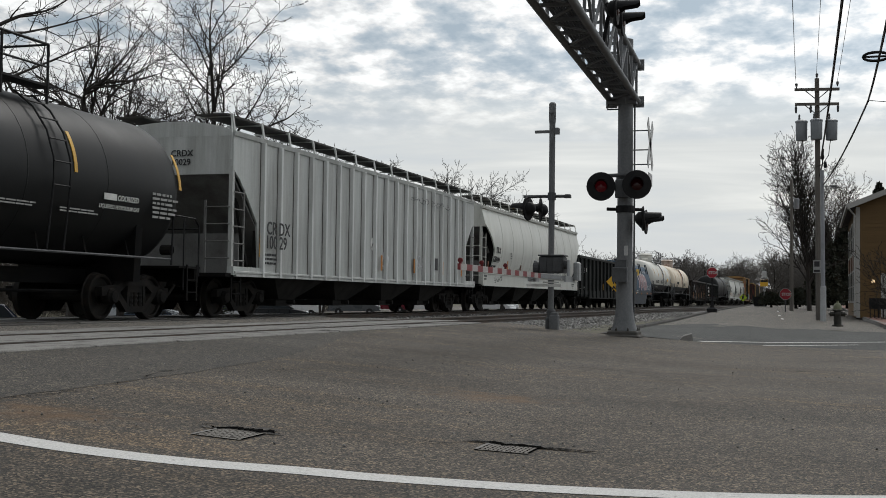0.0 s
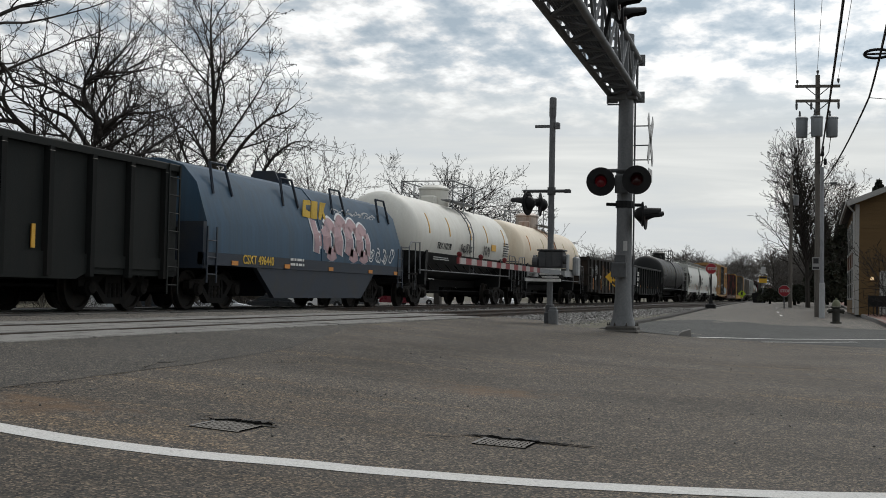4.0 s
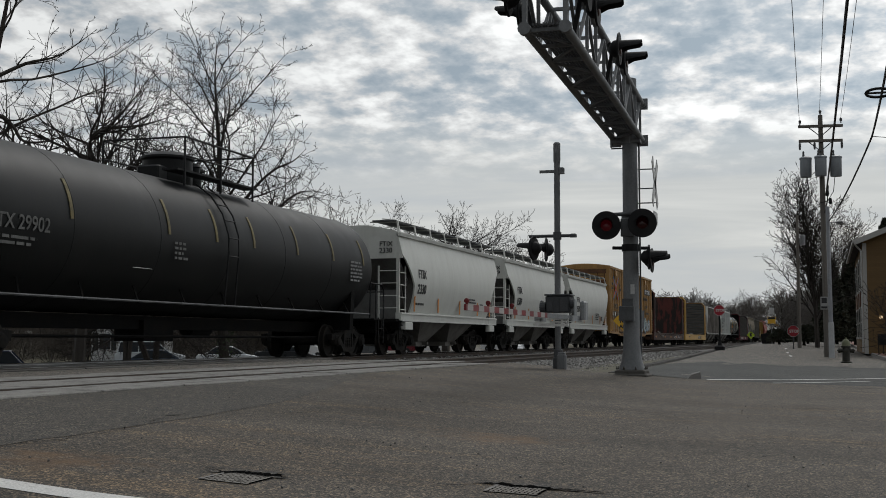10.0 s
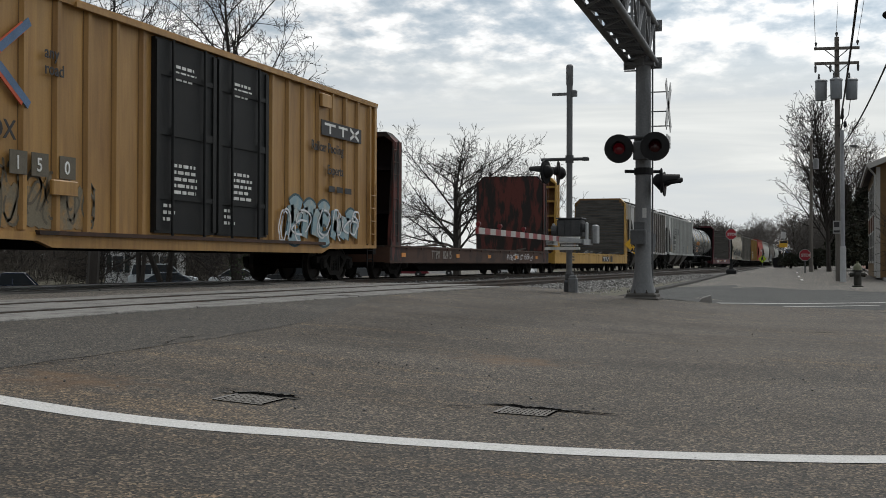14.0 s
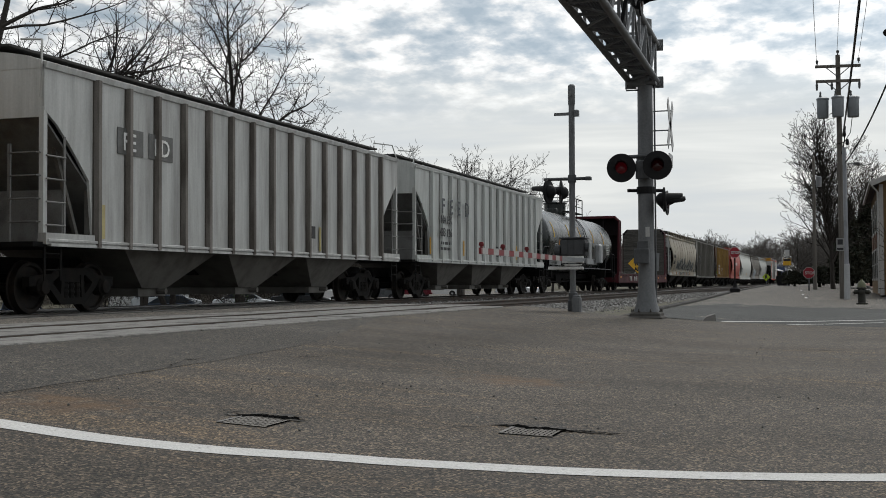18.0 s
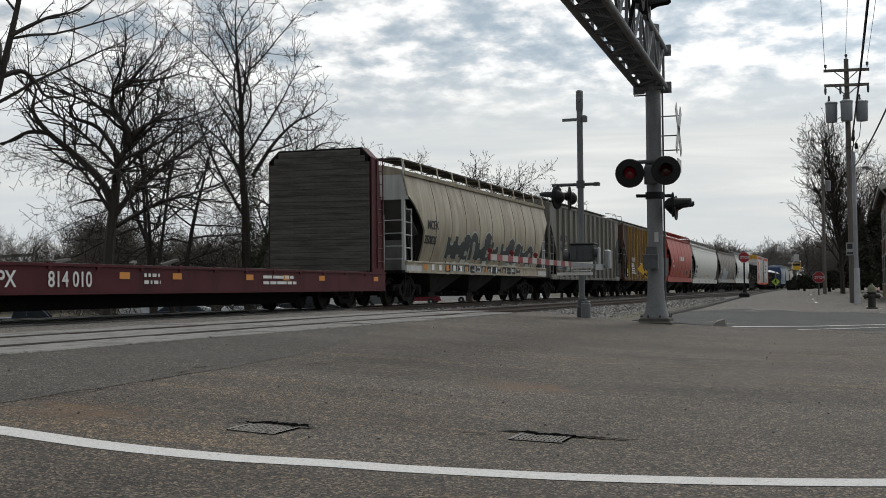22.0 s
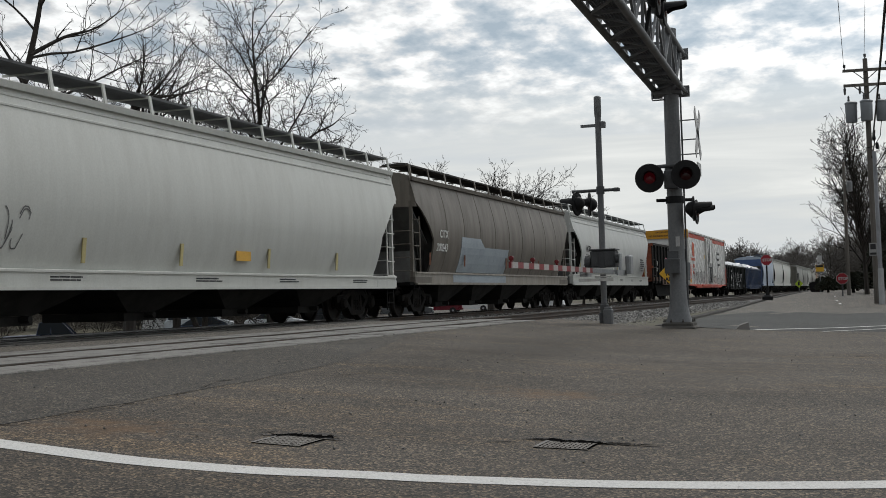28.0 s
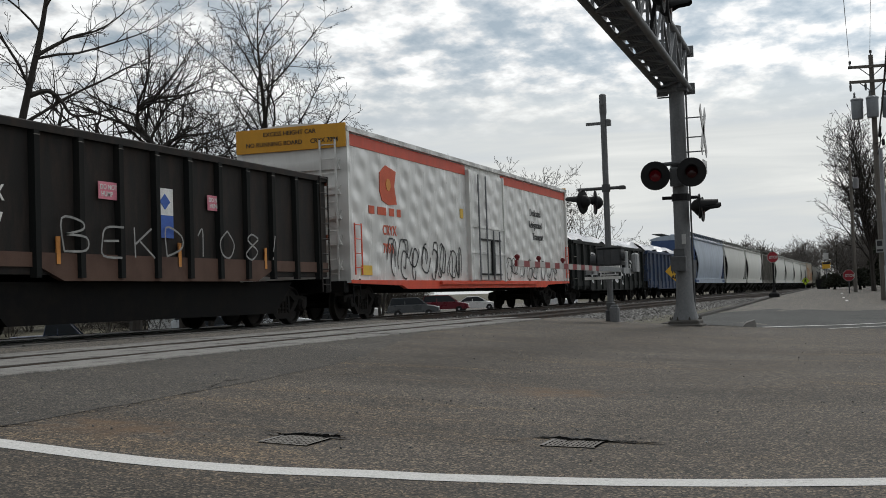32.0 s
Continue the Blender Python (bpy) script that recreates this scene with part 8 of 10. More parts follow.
def boxcar(name, label, sl, sr, body, roof, sill, zb=0.95, zt=4.95, ribs=True, doors="plug", door_mat=None, zs=0.72, end=None):
    car, L = begin(name, label, sl, sr, "box wagon")
    l = L / 2
    running_gear(car, L + 0.4, inset=2.0)
    part("body", Shape().box(-l, l, -W + 0.08, W - 0.08, zb, zt), body, car)
    n = 8
    arch = [(-W - 0.02, zt - 0.1), (-W - 0.03, zt + 0.02)] + [(-W + 2 * W * i / n, zt + 0.03 + 0.14 * math.sin(math.pi * i / n)) for i in range(n + 1)] + [(W + 0.03, zt + 0.02), (W + 0.02, zt - 0.1)]
    part("roof", Shape().prism(arch, "x", -l - 0.03, l + 0.03), roof, car)
    for sg in (-1, 1):
        part("side_sill", Shape().prism([(-l, zb + 0.02), (-l, zb - 0.06), (-l + 3.4, zb - 0.12), (-l + 3.8, zs), (l - 3.8, zs), (l - 3.4, zb - 0.12), (l, zb - 0.06), (l, zb + 0.02)], "y", *sorted((sg * (W - 0.1), sg * (W + 0.01)))), sill, car)
        for k in range(6):
            z = zb + 0.4 + (zt - zb - 0.7) * k / 5
            part("end_corrugation", Shape().prism([(-W + 0.2, z - 0.12), (W - 0.2, z - 0.12), (W - 0.25, z), (W - 0.2, z + 0.12), (-W + 0.2, z + 0.12), (-W + 0.25, z)], "x", *sorted((sg * l, sg * (l + 0.06)))), end or body, car)
        part("corner_post", Shape().box(*sorted((sg * (l - 0.14), sg * (l + 0.02))), -W, -W + 0.14, zb - 0.05, zt), body, car)
        part("corner_post", Shape().box(*sorted((sg * (l - 0.14), sg * (l + 0.02))), W - 0.14, W, zb - 0.05, zt), body, car)
        part("ladder", ladder_shape(1.6 if doors == "plug" else 1.3), sill if doors != "plug" else body, car, m=pose(sg * (l - 0.4), -W - 0.05, zb + 0.15))
        part("sill_step", ladder_shape(0.6, 0.42, 0.25), steel_black, car, m=pose(sg * (l - 0.4), -W + 0.03, zb - 0.55))
        part("ladder", ladder_shape(zt - zb - 0.3), end or body, car, m=pose(sg * (l + 0.1), -W + 0.5 if sg < 0 else W - 0.5, zb, 0, 0, 90))
        part("end_sill", Shape().box(*sorted((sg * (l - 0.05), sg * (l + 0.22))), -W + 0.1, W - 0.1, 0.72, 1.0), steel_black, car)
    return car, L

# ---------------------------------------------------------------- the cars, in their order; sl and sr are the ends of each car at the start
white_grey = car_paint("light grey hopper paint", (0.47, 0.485, 0.47), 0.5, (0.17, 0.16, 0.14))
white_hop = car_paint("off-white hopper paint", (0.52, 0.525, 0.49), 0.16, (0.2, 0.17, 0.13))
pale_hop = car_paint("pale grey hopper paint", (0.49, 0.495, 0.465), 0.15, (0.2, 0.18, 0.15))
silver_hop = car_paint("streaked silver-grey paint", (0.46, 0.465, 0.45), 0.6, (0.17, 0.155, 0.14))
cream_hop = car_paint("faded cream paint", (0.345, 0.305, 0.225), 0.65, (0.12, 0.085, 0.055))
dirty_hop = car_paint("dirty olive-grey paint", (0.165, 0.157, 0.135), 0.8, (0.055, 0.05, 0.042))
rust_hop = surface("rusted yellow-brown paint", (0.17, 0.078, 0.022), 0.75, 0, (0.030, 0.018, 0.014), 0.95, 0.9, 30, (1.8, 1.8, 0.3), 0.1, (0.40, 0.56), 0.12)
red_hop = car_paint("faded orange-red paint", (0.36, 0.060, 0.040), 0.3, (0.20, 0.06, 0.04))
brown_hop = car_paint("brown-grey sooty paint", (0.15, 0.132, 0.11), 0.6, (0.06, 0.05, 0.04))
# bays, end webs and braces: shade under the wagon put into the colour
lower_dark = surface("grey-brown steel with undershade painted in", (0.019, 0.018, 0.0165), 0.85, 0, (0.009, 0.0085, 0.008), 0.8, 2, 40, spec=0.2)
lower_pale = surface("dusty pale hopper steel", (0.11, 0.105, 0.095), 0.7, 0, (0.05, 0.045, 0.04), 0.7, 2, 40)
gon_black = surface("black gondola paint", (0.006, 0.008, 0.0075), 0.7, 0, (0.013, 0.014, 0.0125), 0.7, 1.4, 40, (2, 2, 0.5), 0.1, spec=0.2)
gon_rib = surface("dark gondola rib paint", (0.005, 0.006, 0.006), 0.75, 0, (0.012, 0.011, 0.010), 0.7, 1.4, 40, (2, 2, 0.5), 0.1, spec=0.15)
gon_brown = surface("brown-black gondola paint", (0.012, 0.0105, 0.0095), 0.7, 0, (0.032, 0.022, 0.017), 0.8, 1.4, 40, (2, 2, 0.5), 0.1, spec=0.2)
gon_rust = surface("rusted red-brown steel", (0.085, 0.045, 0.030), 0.75, 0, (0.06, 0.03, 0.02), 0.8, 1.5, 40)
tank_black = surface("black tank paint", (0.006, 0.0068, 0.0072), 0.5, 0, (0.015, 0.015, 0.0145), 0.6, 1.0, 30, (1.5, 1.5, 0.6), 0.03, spread=0.05, spec=0.2)
tank_green = surface("glossy black-green tank paint", (0.006, 0.011, 0.010), 0.24, 0, (0.014, 0.0155, 0.015), 0.5, 1.0, 30, (1.5, 1.5, 0.6), 0.02, spread=0.05)
tank_white = car_paint("white tank paint", (0.62, 0.61, 0.56), 0.2, (0.36, 0.30, 0.22))
tank_cream = car_paint("cream tank paint with rust", (0.64, 0.555, 0.43), 0.25, (0.42, 0.27, 0.15))
coil_blue = car_paint("blue hood paint", (0.026, 0.062, 0.105), 0.5, (0.055, 0.07, 0.078), 0.7)
coil_dark = surface("navy sill paint", (0.012, 0.020, 0.034), 0.6, 0, (0.035, 0.034, 0.033), 0.6, 1.5, 40)
box_yellow = car_paint("weathered yellow paint", (0.36, 0.20, 0.058), 0.6, (0.17, 0.08, 0.03))
box_brown = surface("rusted brown end sheets", (0.12, 0.055, 0.025), 0.8, 0, (0.05, 0.03, 0.02), 0.7, 1.5, 40)
box_white = surface("white refrigerator-wagon paint", (0.62, 0.62, 0.60), 0.24, 0, GRIME, 0.18, 1.1, 1.7, (2.2, 2.2, 0.35), 0.45, (0.45, 0.72), 0.02)


def dented(m, pitch, rise_):
    """Sheets drawn in between their studs: shallow dents in slanting rows."""
    n, l = m.node_tree.nodes, m.node_tree.links
    co, mp = n.new("ShaderNodeTexCoord"), n.new("ShaderNodeMapping")
    mp.inputs["Rotation"].default_value = (0, radians(-24), 0)
    l.new(co.outputs["Object"], mp.inputs[0])
    hs_ = []
    for axis, size in (("X", pitch), ("Z", rise_)):
        w_ = n.new("ShaderNodeTexWave")
        w_.wave_type, w_.bands_direction, w_.wave_profile = "BANDS", axis, "SIN"
        w_.inputs["Scale"].default_value, w_.inputs["Distortion"].default_value, w_.inputs["Detail"].default_value = 0.314 / size, 0.9, 1.0
        l.new(mp.outputs[0], w_.inputs["Vector"])
        hs_.append(w_.outputs["Fac"])
    mu = n.new("ShaderNodeMath")
    mu.operation = "MULTIPLY"
    l.new(hs_[0], mu.inputs[0])
    l.new(hs_[1], mu.inputs[1])
    bp = n.new("ShaderNodeBump")
    bp.inputs["Strength"].default_value, bp.inputs["Distance"].default_value = 1.0, 0.035
    l.new(mu.outputs[0], bp.inputs["Height"])
    l.new(bp.outputs[0], n["Principled BSDF"].inputs["Normal"])


dented(box_white, 0.95, 0.62)
box_orange = car_paint("orange-red stripe paint", (0.56, 0.055, 0.018), 0.25)
box_gold = car_paint("amber yellow paint", (0.55, 0.27, 0.02), 0.15)
flat_rust = surface("rust-brown wagon steel", (0.055, 0.026, 0.016), 0.8, 0, (0.02, 0.015, 0.012), 0.85, 1.3, 40)
bulk_rust = surface("red-brown peeling bulkhead", (0.085, 0.020, 0.015), 0.75, 0, (0.012, 0.011, 0.010), 0.95, 1.5, 40, (1.6, 1.6, 0.45), 0.1, (0.44, 0.52), 0.2, tone=0.0)
flat_yellow = car_paint("wagon yellow paint", (0.46, 0.27, 0.05), 0.5, (0.20, 0.11, 0.04))
flat_red = surface("maroon wagon paint", (0.062, 0.006, 0.011), 0.6, 0, (0.026, 0.006, 0.008), 0.6, 1.3, 40, (1, 1, 0.4), 0.1, spec=0.25)
bulk_red = car_paint("maroon bulkhead paint", (0.065, 0.011, 0.014), 0.4, (0.03, 0.014, 0.014))
plank_grey = surface("weathered grey timber", (0.080, 0.076, 0.068), 0.85, 0, (0.036, 0.033, 0.03), 0.8, 1.5, 25, (0.6, 6, 6), 0.35, (0.4, 0.6), 0.2)
plank_dark = surface("dark stained timber", (0.06, 0.048, 0.038), 0.85, 0, (0.025, 0.02, 0.018), 0.8, 1.5, 25, (0.6, 6, 6), 0.35)
tarp = surface("silvery sheet", (0.34, 0.35, 0.37), 0.35, 0.3, (0.16, 0.17, 0.18), 0.7, 2.5, 30, bump=0.4)
patch_grey = surface("blue-grey paint-out patch", (0.30, 0.34, 0.37), 0.6, 0, (0.22, 0.25, 0.28), 0.5, 2, 40)


def on_bulge(word, x, z, size, mat, car, bg):
    """Lettering that leans with the bulge of a hopper's side."""
    lean = math.degrees(math.atan2(bg(z + size) - bg(z), size))
    lettering(word, 0, 0, 0, size, mat, car, m=pose(x, -W - 0.020 - bg(z), z, 90 + lean, 0, 0))


def strips(car, xs, y, z0, z1, mat, lean=0.06):
    for x in xs:
        part("reflector_strip", Shape().add([(x, y, z0), (x + 0.1, y, z0), (x + 0.1 + lean, y, z1), (x + lean, y, z1), (x, y + 0.02, z0), (x + 0.1, y + 0.02, z0), (x + 0.1 + lean, y + 0.02, z1), (x + lean, y + 0.02, z1)],
                                            [(0, 1, 2, 3), (4, 7, 6, 5), (0, 4, 5, 1), (3, 2, 6, 7)]), mat, car)


def plate(car, x0, x1, z0, z1, y, mat, name="placard", parent=None):
    return part(name, Shape().box(x0, x1, y - 0.008, y + 0.004, z0, z1), mat, parent or car)


FACE = -W - 0.012      # just proud of a car's near side

# black pressure tank
c, L = tank("tank_wagon", "large black pressure tank wagon with white lettering", 6.4, 22.9, 1.52, 2.55, tank_black, bands=((3.73, reflect_yellow), (7.37, reflect_yellow)), dome=0.7, cage=1.5, mw=2.3, lx=3.2)
tank_text(c, 1.52, 2.55, "ODORIZED", 5.1, 2.24, 0.10, letter_white)
plate(c, 4.64, 5.06, 2.23, 2.35, -1.51, letter_white)
tank_text(c, 1.52, 2.55, "LIQUEFIED PETROLEUM GAS", 4.55, 2.08, 0.075, letter_white)
bars(1.6, 2.0, 1.5, 2, 0.05, -1.45, surface("faded print", (0.3, 0.3, 0.29)), c, 3)
bars(3.4, 1.98, 1.2, 2, 0.05, -1.44, surface("faded print", (0.3, 0.3, 0.29)), c, 33)
bars(6.3, 2.45, 1.0, 6, 0.09, -1.53, surface("faded print", (0.3, 0.3, 0.29)), c, 4)

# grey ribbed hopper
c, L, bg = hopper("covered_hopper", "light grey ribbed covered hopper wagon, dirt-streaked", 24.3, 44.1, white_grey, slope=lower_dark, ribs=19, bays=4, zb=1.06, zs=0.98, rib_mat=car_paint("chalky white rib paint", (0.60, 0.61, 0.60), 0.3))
k = -34.2
lettering("CR DX", 25.85 + k, FACE - 0.094, 1.95, 0.30, letter_black, c)
lettering("100 29", 25.80 + k, FACE - 0.094, 1.62, 0.30, letter_black, c)
bars(25.8 + k, 1.45, 0.9, 3, 0.1, FACE, letter_black, c, 5)
lettering("CRDX", 0, 0, 0, 0.14, letter_black, c, m=pose(-L / 2 - 0.02, 0.0, 3.62, 90, 0, -90))
lettering("10029", 0, 0, 0, 0.14, letter_black, c, m=pose(-L / 2 - 0.02, 0.0, 3.42, 90, 0, -90))
strips(c, [25.65 + k], FACE, 1.4, 2.2, reflect_yellow)
plate(c, 39.15 + k, 39.55 + k, 1.45, 1.85, FACE, letter_black)
part("round_mark", Shape().lathe([(0, 0.19), (0.006, 0.19)], (33.2 + k, FACE, 2.05), (0, 1, 0), 18), letter_white, c)
part("round_mark_symbol", Shape().beam((33.1 + k, FACE - 0.004, 1.95), (33.28 + k, FACE - 0.004, 2.15), 0.006, 0.03), letter_black, c)
scrawl(34.0 + k, 34.6 + k, 1.35, 1.95, FACE - 0.004, spray_white, c, 71, 6, 0.05)
scrawl(36.2 + k, 40.6 + k, 3.55, 3.75, FACE - 0.09, letter_black, c, 72, 24, 0.012)
strips(c, [33.75 + k, 36.8 + k, 39.9 + k, 42.2 + k], FACE - 0.07, 1.3, 1.75, letter_orange, 0)
scrawl(37.3 + k, 38.0 + k, 1.4, 1.95, FACE - 0.004, spray_white, c, 73, 6, 0.03)

# off-white smooth hopper
strip_brown = surface("rusted reflector strip", (0.16, 0.05, 0.018), 0.7, 0, (0.07, 0.03, 0.015), 0.6, 6, 40)
c, L, bg = hopper("covered_hopper", "off-white smooth-sided covered hopper wagon", 45.3, 64.7, white_hop, slope=lower_dark, bow=0.16, bays=4, zb=1.54, zs=1.06, ze=4.08, seams=9, board=walk_dark)
k = -55.0
for word, x, z, size in (("TILX", 46.75, 2.33, 0.24), ("620444", 46.5, 1.97, 0.24), ("LD LMT  219300", 46.3, 1.76, 0.085), ("LT WT   66700", 46.2, 1.62, 0.085)):
    on_bulge(word, x + k, z, size, letter_black, c, bg)
strips(c, [48.8 + k], -W - 0.010 - bg(2.1), 1.62, 2.08, letter_orange)
strips(c, [45.75 + k, 51.25 + k, 53.95 + k, 56.7 + k, 59.7 + k], -W - 0.010 - bg(2.0), 1.6, 1.98, strip_brown)
plate(c, 57.6 + k, 58.0 + k, 1.75, 2.05, -W - 0.012 - bg(2.05), letter_black)
bars(58.9 + k, 1.95, 0.6, 3, 0.09, -W - 0.014 - bg(2.0), letter_black, c, 6)
bars(60.7 + k, 2.1, 0.5, 6, 0.09, -W - 0.014 - bg(2.1), letter_black, c, 7)
bars(49.15 + k, 2.36, 0.26, 3, 0.10, -W - 0.014 - bg(2.36), letter_black, c, 8)
scrawl(46.9 + k, 48.4 + k, 1.16, 1.42, -W - 0.056, letter_black, c, 75, 9, 0.018)
bars(45.5 + k, 1.36, 0.55, 2, 0.11, -W - 0.056, letter_black, c, 9)
bars(63.1 + k, 1.30, 0.7, 2, 0.09, -W - 0.056, letter_black, c, 12)

# dark gondola
c, L = gondola("gondola_wagon", "black ribbed high-sided gondola wagon, empty", 65.6, 82.0, gon_black, zt=2.86, zb=0.6, ribs=13, rib_mat=gon_rib)
k = -73.8
lettering("JMMX", 67.3 + k, FACE + 0.07, 2.1, 0.22, letter_white, c)
lettering("57", 67.5 + k, FACE + 0.07, 1.75, 0.22, letter_white, c)
bars(67.2 + k, 1.2, 0.5, 4, 0.1, FACE + 0.07, letter_white, c, 8)
strips(c, [66.3 + k, 70 + k, 73.6 + k, 77.2 + k], FACE + 0.06, 1.1, 1.5, reflect_yellow, 0)

# blue coil wagon
c, L = begin("coil_wagon", "blue-hooded coil wagon with yellow lettering and graffiti", 83.0, 95.9)
running_gear(c, L + 0.4)
l = L / 2
hood = [(-W - 0.02, 1.25), (-W, 1.9), (-1.28, 2.75), (-0.95, 3.12), (-0.4, 3.28), (0.4, 3.28), (0.95, 3.12), (1.28, 2.75), (W, 1.9), (W + 0.02, 1.25)]
part("hood", Shape().prism(hood, "x", -l + 0.15, l - 0.15), coil_blue, c, smooth=30)
for x in (-l + 1.2, -1.6, 1.6, l - 1.2):
    part("hood_handle", Shape().tube([(x - 0.45, -1.36, 2.55), (x - 0.35, -1.2, 3.25), (x + 0.35, -1.2, 3.25), (x + 0.45, -1.36, 2.55)], 0.035, 6), coil_dark, c)
part("hood_seam", Shape().prism([(a * 1.012, 1.25 + (b - 1.25) * 1.012) for a, b in hood], "x", -0.05, 0.05), coil_blue, c)
part("lifting_eye", Shape().prism([(-0.5, 3.2), (0.5, 3.2), (0.3, 3.6), (-0.3, 3.6)], "x", -0.35, -0.29).prism([(-0.5, 3.2), (0.5, 3.2), (0.3, 3.6), (-0.3, 3.6)], "x", 0.29, 0.35), coil_dark, c)
for sg in (-1, 1):
    y0, y1 = sorted((sg * (W - 0.12), sg * (W + 0.04)))
    part("side_sill", Shape().box(-l, l, y0, y1, 0.98, 1.246).prism([(-3.9, 0.976), (3.9, 0.976), (2.9, 0.28), (-2.9, 0.28)], "y", y0 + 0.02, y1 - 0.02), coil_dark, c)
    part("end_wall", Shape().box(*sorted((sg * (l - 0.15), sg * l)), -W, W, 0.9, 1.9), coil_dark, c)
    part("ladder", ladder_shape(1.2), coil_dark, c, m=pose(sg * (l - 0.3), -W - 0.06, 0.6))
k = -89.45
lettering("CSXT 496440", 84.8 + k, FACE - 0.035, 1.05, 0.20, letter_yellow, c)
bars(87.4 + k, 1.2, 1.0, 2, 0.12, FACE - 0.035, letter_white, c, 9)
# company mark as plain shapes
part("company_mark", Shape().prism([(88.5 + k, 2.15), (89.9 + k, 2.1), (89.9 + k, 2.2), (88.5 + k, 2.25)], "y", -1.42, -1.40).prism([(88.45 + k, 2.36), (88.95 + k, 2.34), (88.95 + k, 2.5), (88.65 + k, 2.55), (88.65 + k, 2.66), (88.95 + k, 2.68), (88.9 + k, 2.8), (88.5 + k, 2.78)], "y", -1.42, -1.40)
     .prism([(89.0 + k, 2.34), (89.4 + k, 2.34), (89.4 + k, 2.8), (89.0 + k, 2.8)], "y", -1.42, -1.40).prism([(89.5 + k, 2.34), (89.65 + k, 2.34), (89.75 + k, 2.5), (89.9 + k, 2.34), (90.0 + k, 2.4), (89.82 + k, 2.58), (89.95 + k, 2.8), (89.6 + k, 2.8)], "y", -1.42, -1.40), letter_yellow, c)
block_tag(88.9 + k, 92.9 + k, 1.32, 2.5, -W - 0.012, surface("dusty pink spray paint", (0.36, 0.24, 0.25), 0.7, 0, (0.2, 0.17, 0.2), 0.6, 3, 40, bump=0), spray_white, c, 3, 5, lambda z: -0.318 * max(0, z - 1.9))
scrawl(92.9 + k, 95.0 + k, 1.3, 1.75, -1.58, spray_white, c, 4, 12, 0.04)
scrawl(90.4 + k, 94.0 + k, 2.5, 2.75, -1.33, spray_white, c, 5, 18, 0.03)
for x in (-5.2, -2.4, 0.4, 3.4, 5.6):
    plate(c, x, x + 0.3, 1.0, 1.1, -W - 0.05, letter_orange, "reflector")

# two white tanks with black lower half
c, L = tank("tank_wagon", "white tank wagon with black lower half and graffiti", 97.0, 111.3, 1.42, 2.42, tank_white, tank_black, 1.86, galv, 0.9, saddle=tank_black, bands=((-5.0, reflect_yellow), (-2.6, reflect_yellow), (0.2, reflect_yellow), (2.6, reflect_yellow), (5.4, reflect_yellow)), cage=1.7)
k = -104.15
tank_text(c, 1.42, 2.42, "TILX 112178", 100.3 + k - 0.2, 2.02, 0.22, letter_black)
scrawl(102.9 + k, 104.4 + k, 1.95, 2.3, -1.44, letter_black, c, 6, 18, 0.045)
scrawl(106.0 + k, 107.0 + k, 1.95, 2.35, -1.44, letter_black, c, 7, 9, 0.05)
plate(c, 107.3 + k, 108.0 + k, 2.2, 2.45, -1.44, reflect_yellow)
bars(109.3 + k, 2.55, 0.9, 6, 0.1, -1.43, letter_black, c, 10)
bars(100.0 + k, 1.7, 2.2, 2, 0.07, -1.29, surface("faded print", (0.3, 0.3, 0.29)), c, 11)

c, L = tank("tank_wagon", "cream tank wagon, rust-stained below its manway", 112.1, 127.4, 1.42, 2.42, tank_cream, tank_black, 1.86, galv, 0.9, car_paint("rusted white manway", (0.5, 0.42, 0.36), 0.8, (0.20, 0.07, 0.03)), tank_black, bands=((-5.4, letter_orange), (-2.4, reflect_pale), (0.6, letter_orange), (2.8, reflect_pale), (5.6, reflect_pale)), cage=1.5)
k = -119.75
tank_text(c, 1.42, 2.42, "UTLX 130682", 115.3 + k, 2.10, 0.24, letter_black)
for x, w_ in ((0.1, 0.26), (0.55, 0.4), (-0.5, 0.2)):
    arc = [(-(1.42 + 0.006) * math.sin(a), 2.42 + (1.42 + 0.006) * math.cos(a)) for a in [0.3 + 0.13 * i for i in range(12)]]
    part("rust_stain", Shape().loft([[(x - w_ / 2 * (1 - 0.5 * i / 12), y, z), (x + w_ / 2 * (1 - 0.5 * i / 12), y, z), (x + w_ / 2, y + 0.004, z), (x - w_ / 2, y + 0.004, z)] for i, (y, z) in enumerate(arc)]), surface("rust run", (0.30, 0.115, 0.04), 0.7, 0, (0.5, 0.36, 0.22), 0.8, 4, 40, (3, 1, 0.4)), c)
scrawl(121.5 + k, 122.8 + k, 1.95, 2.3, -1.44, letter_black, c, 8, 18, 0.06)
bars(125.2 + k, 2.6, 0.9, 6, 0.1, -1.43, surface("grey print", (0.3, 0.3, 0.3)), c, 12)
bars(115.3 + k, 1.98, 1.8, 2, 0.1, -1.37, letter_black, c, 13)

# graffiti gondola and black gondola
c, L = gondola("gondola_wagon", "dark brown ribbed gondola wagon covered in orange graffiti", 129.0, 145.2, gon_brown, zt=2.62, zb=0.62, ribs=13)
k = -137.1
lettering("5817", 130.95 + k, FACE + 0.07, 1.42, 0.21, letter_white, c)
lettering("97", 133.0 + k, FACE + 0.07, 1.5, 0.2, letter_white, c)
scrawl(130.9 + k, 132.0 + k, 1.72, 2.3, FACE + 0.07, spray_white, c, 9, 18, 0.022)
scrawl(129.8 + k, 130.6 + k, 1.5, 2.25, FACE + 0.07, surface("dim print", (0.2, 0.2, 0.2)), c, 91, 18, 0.018)
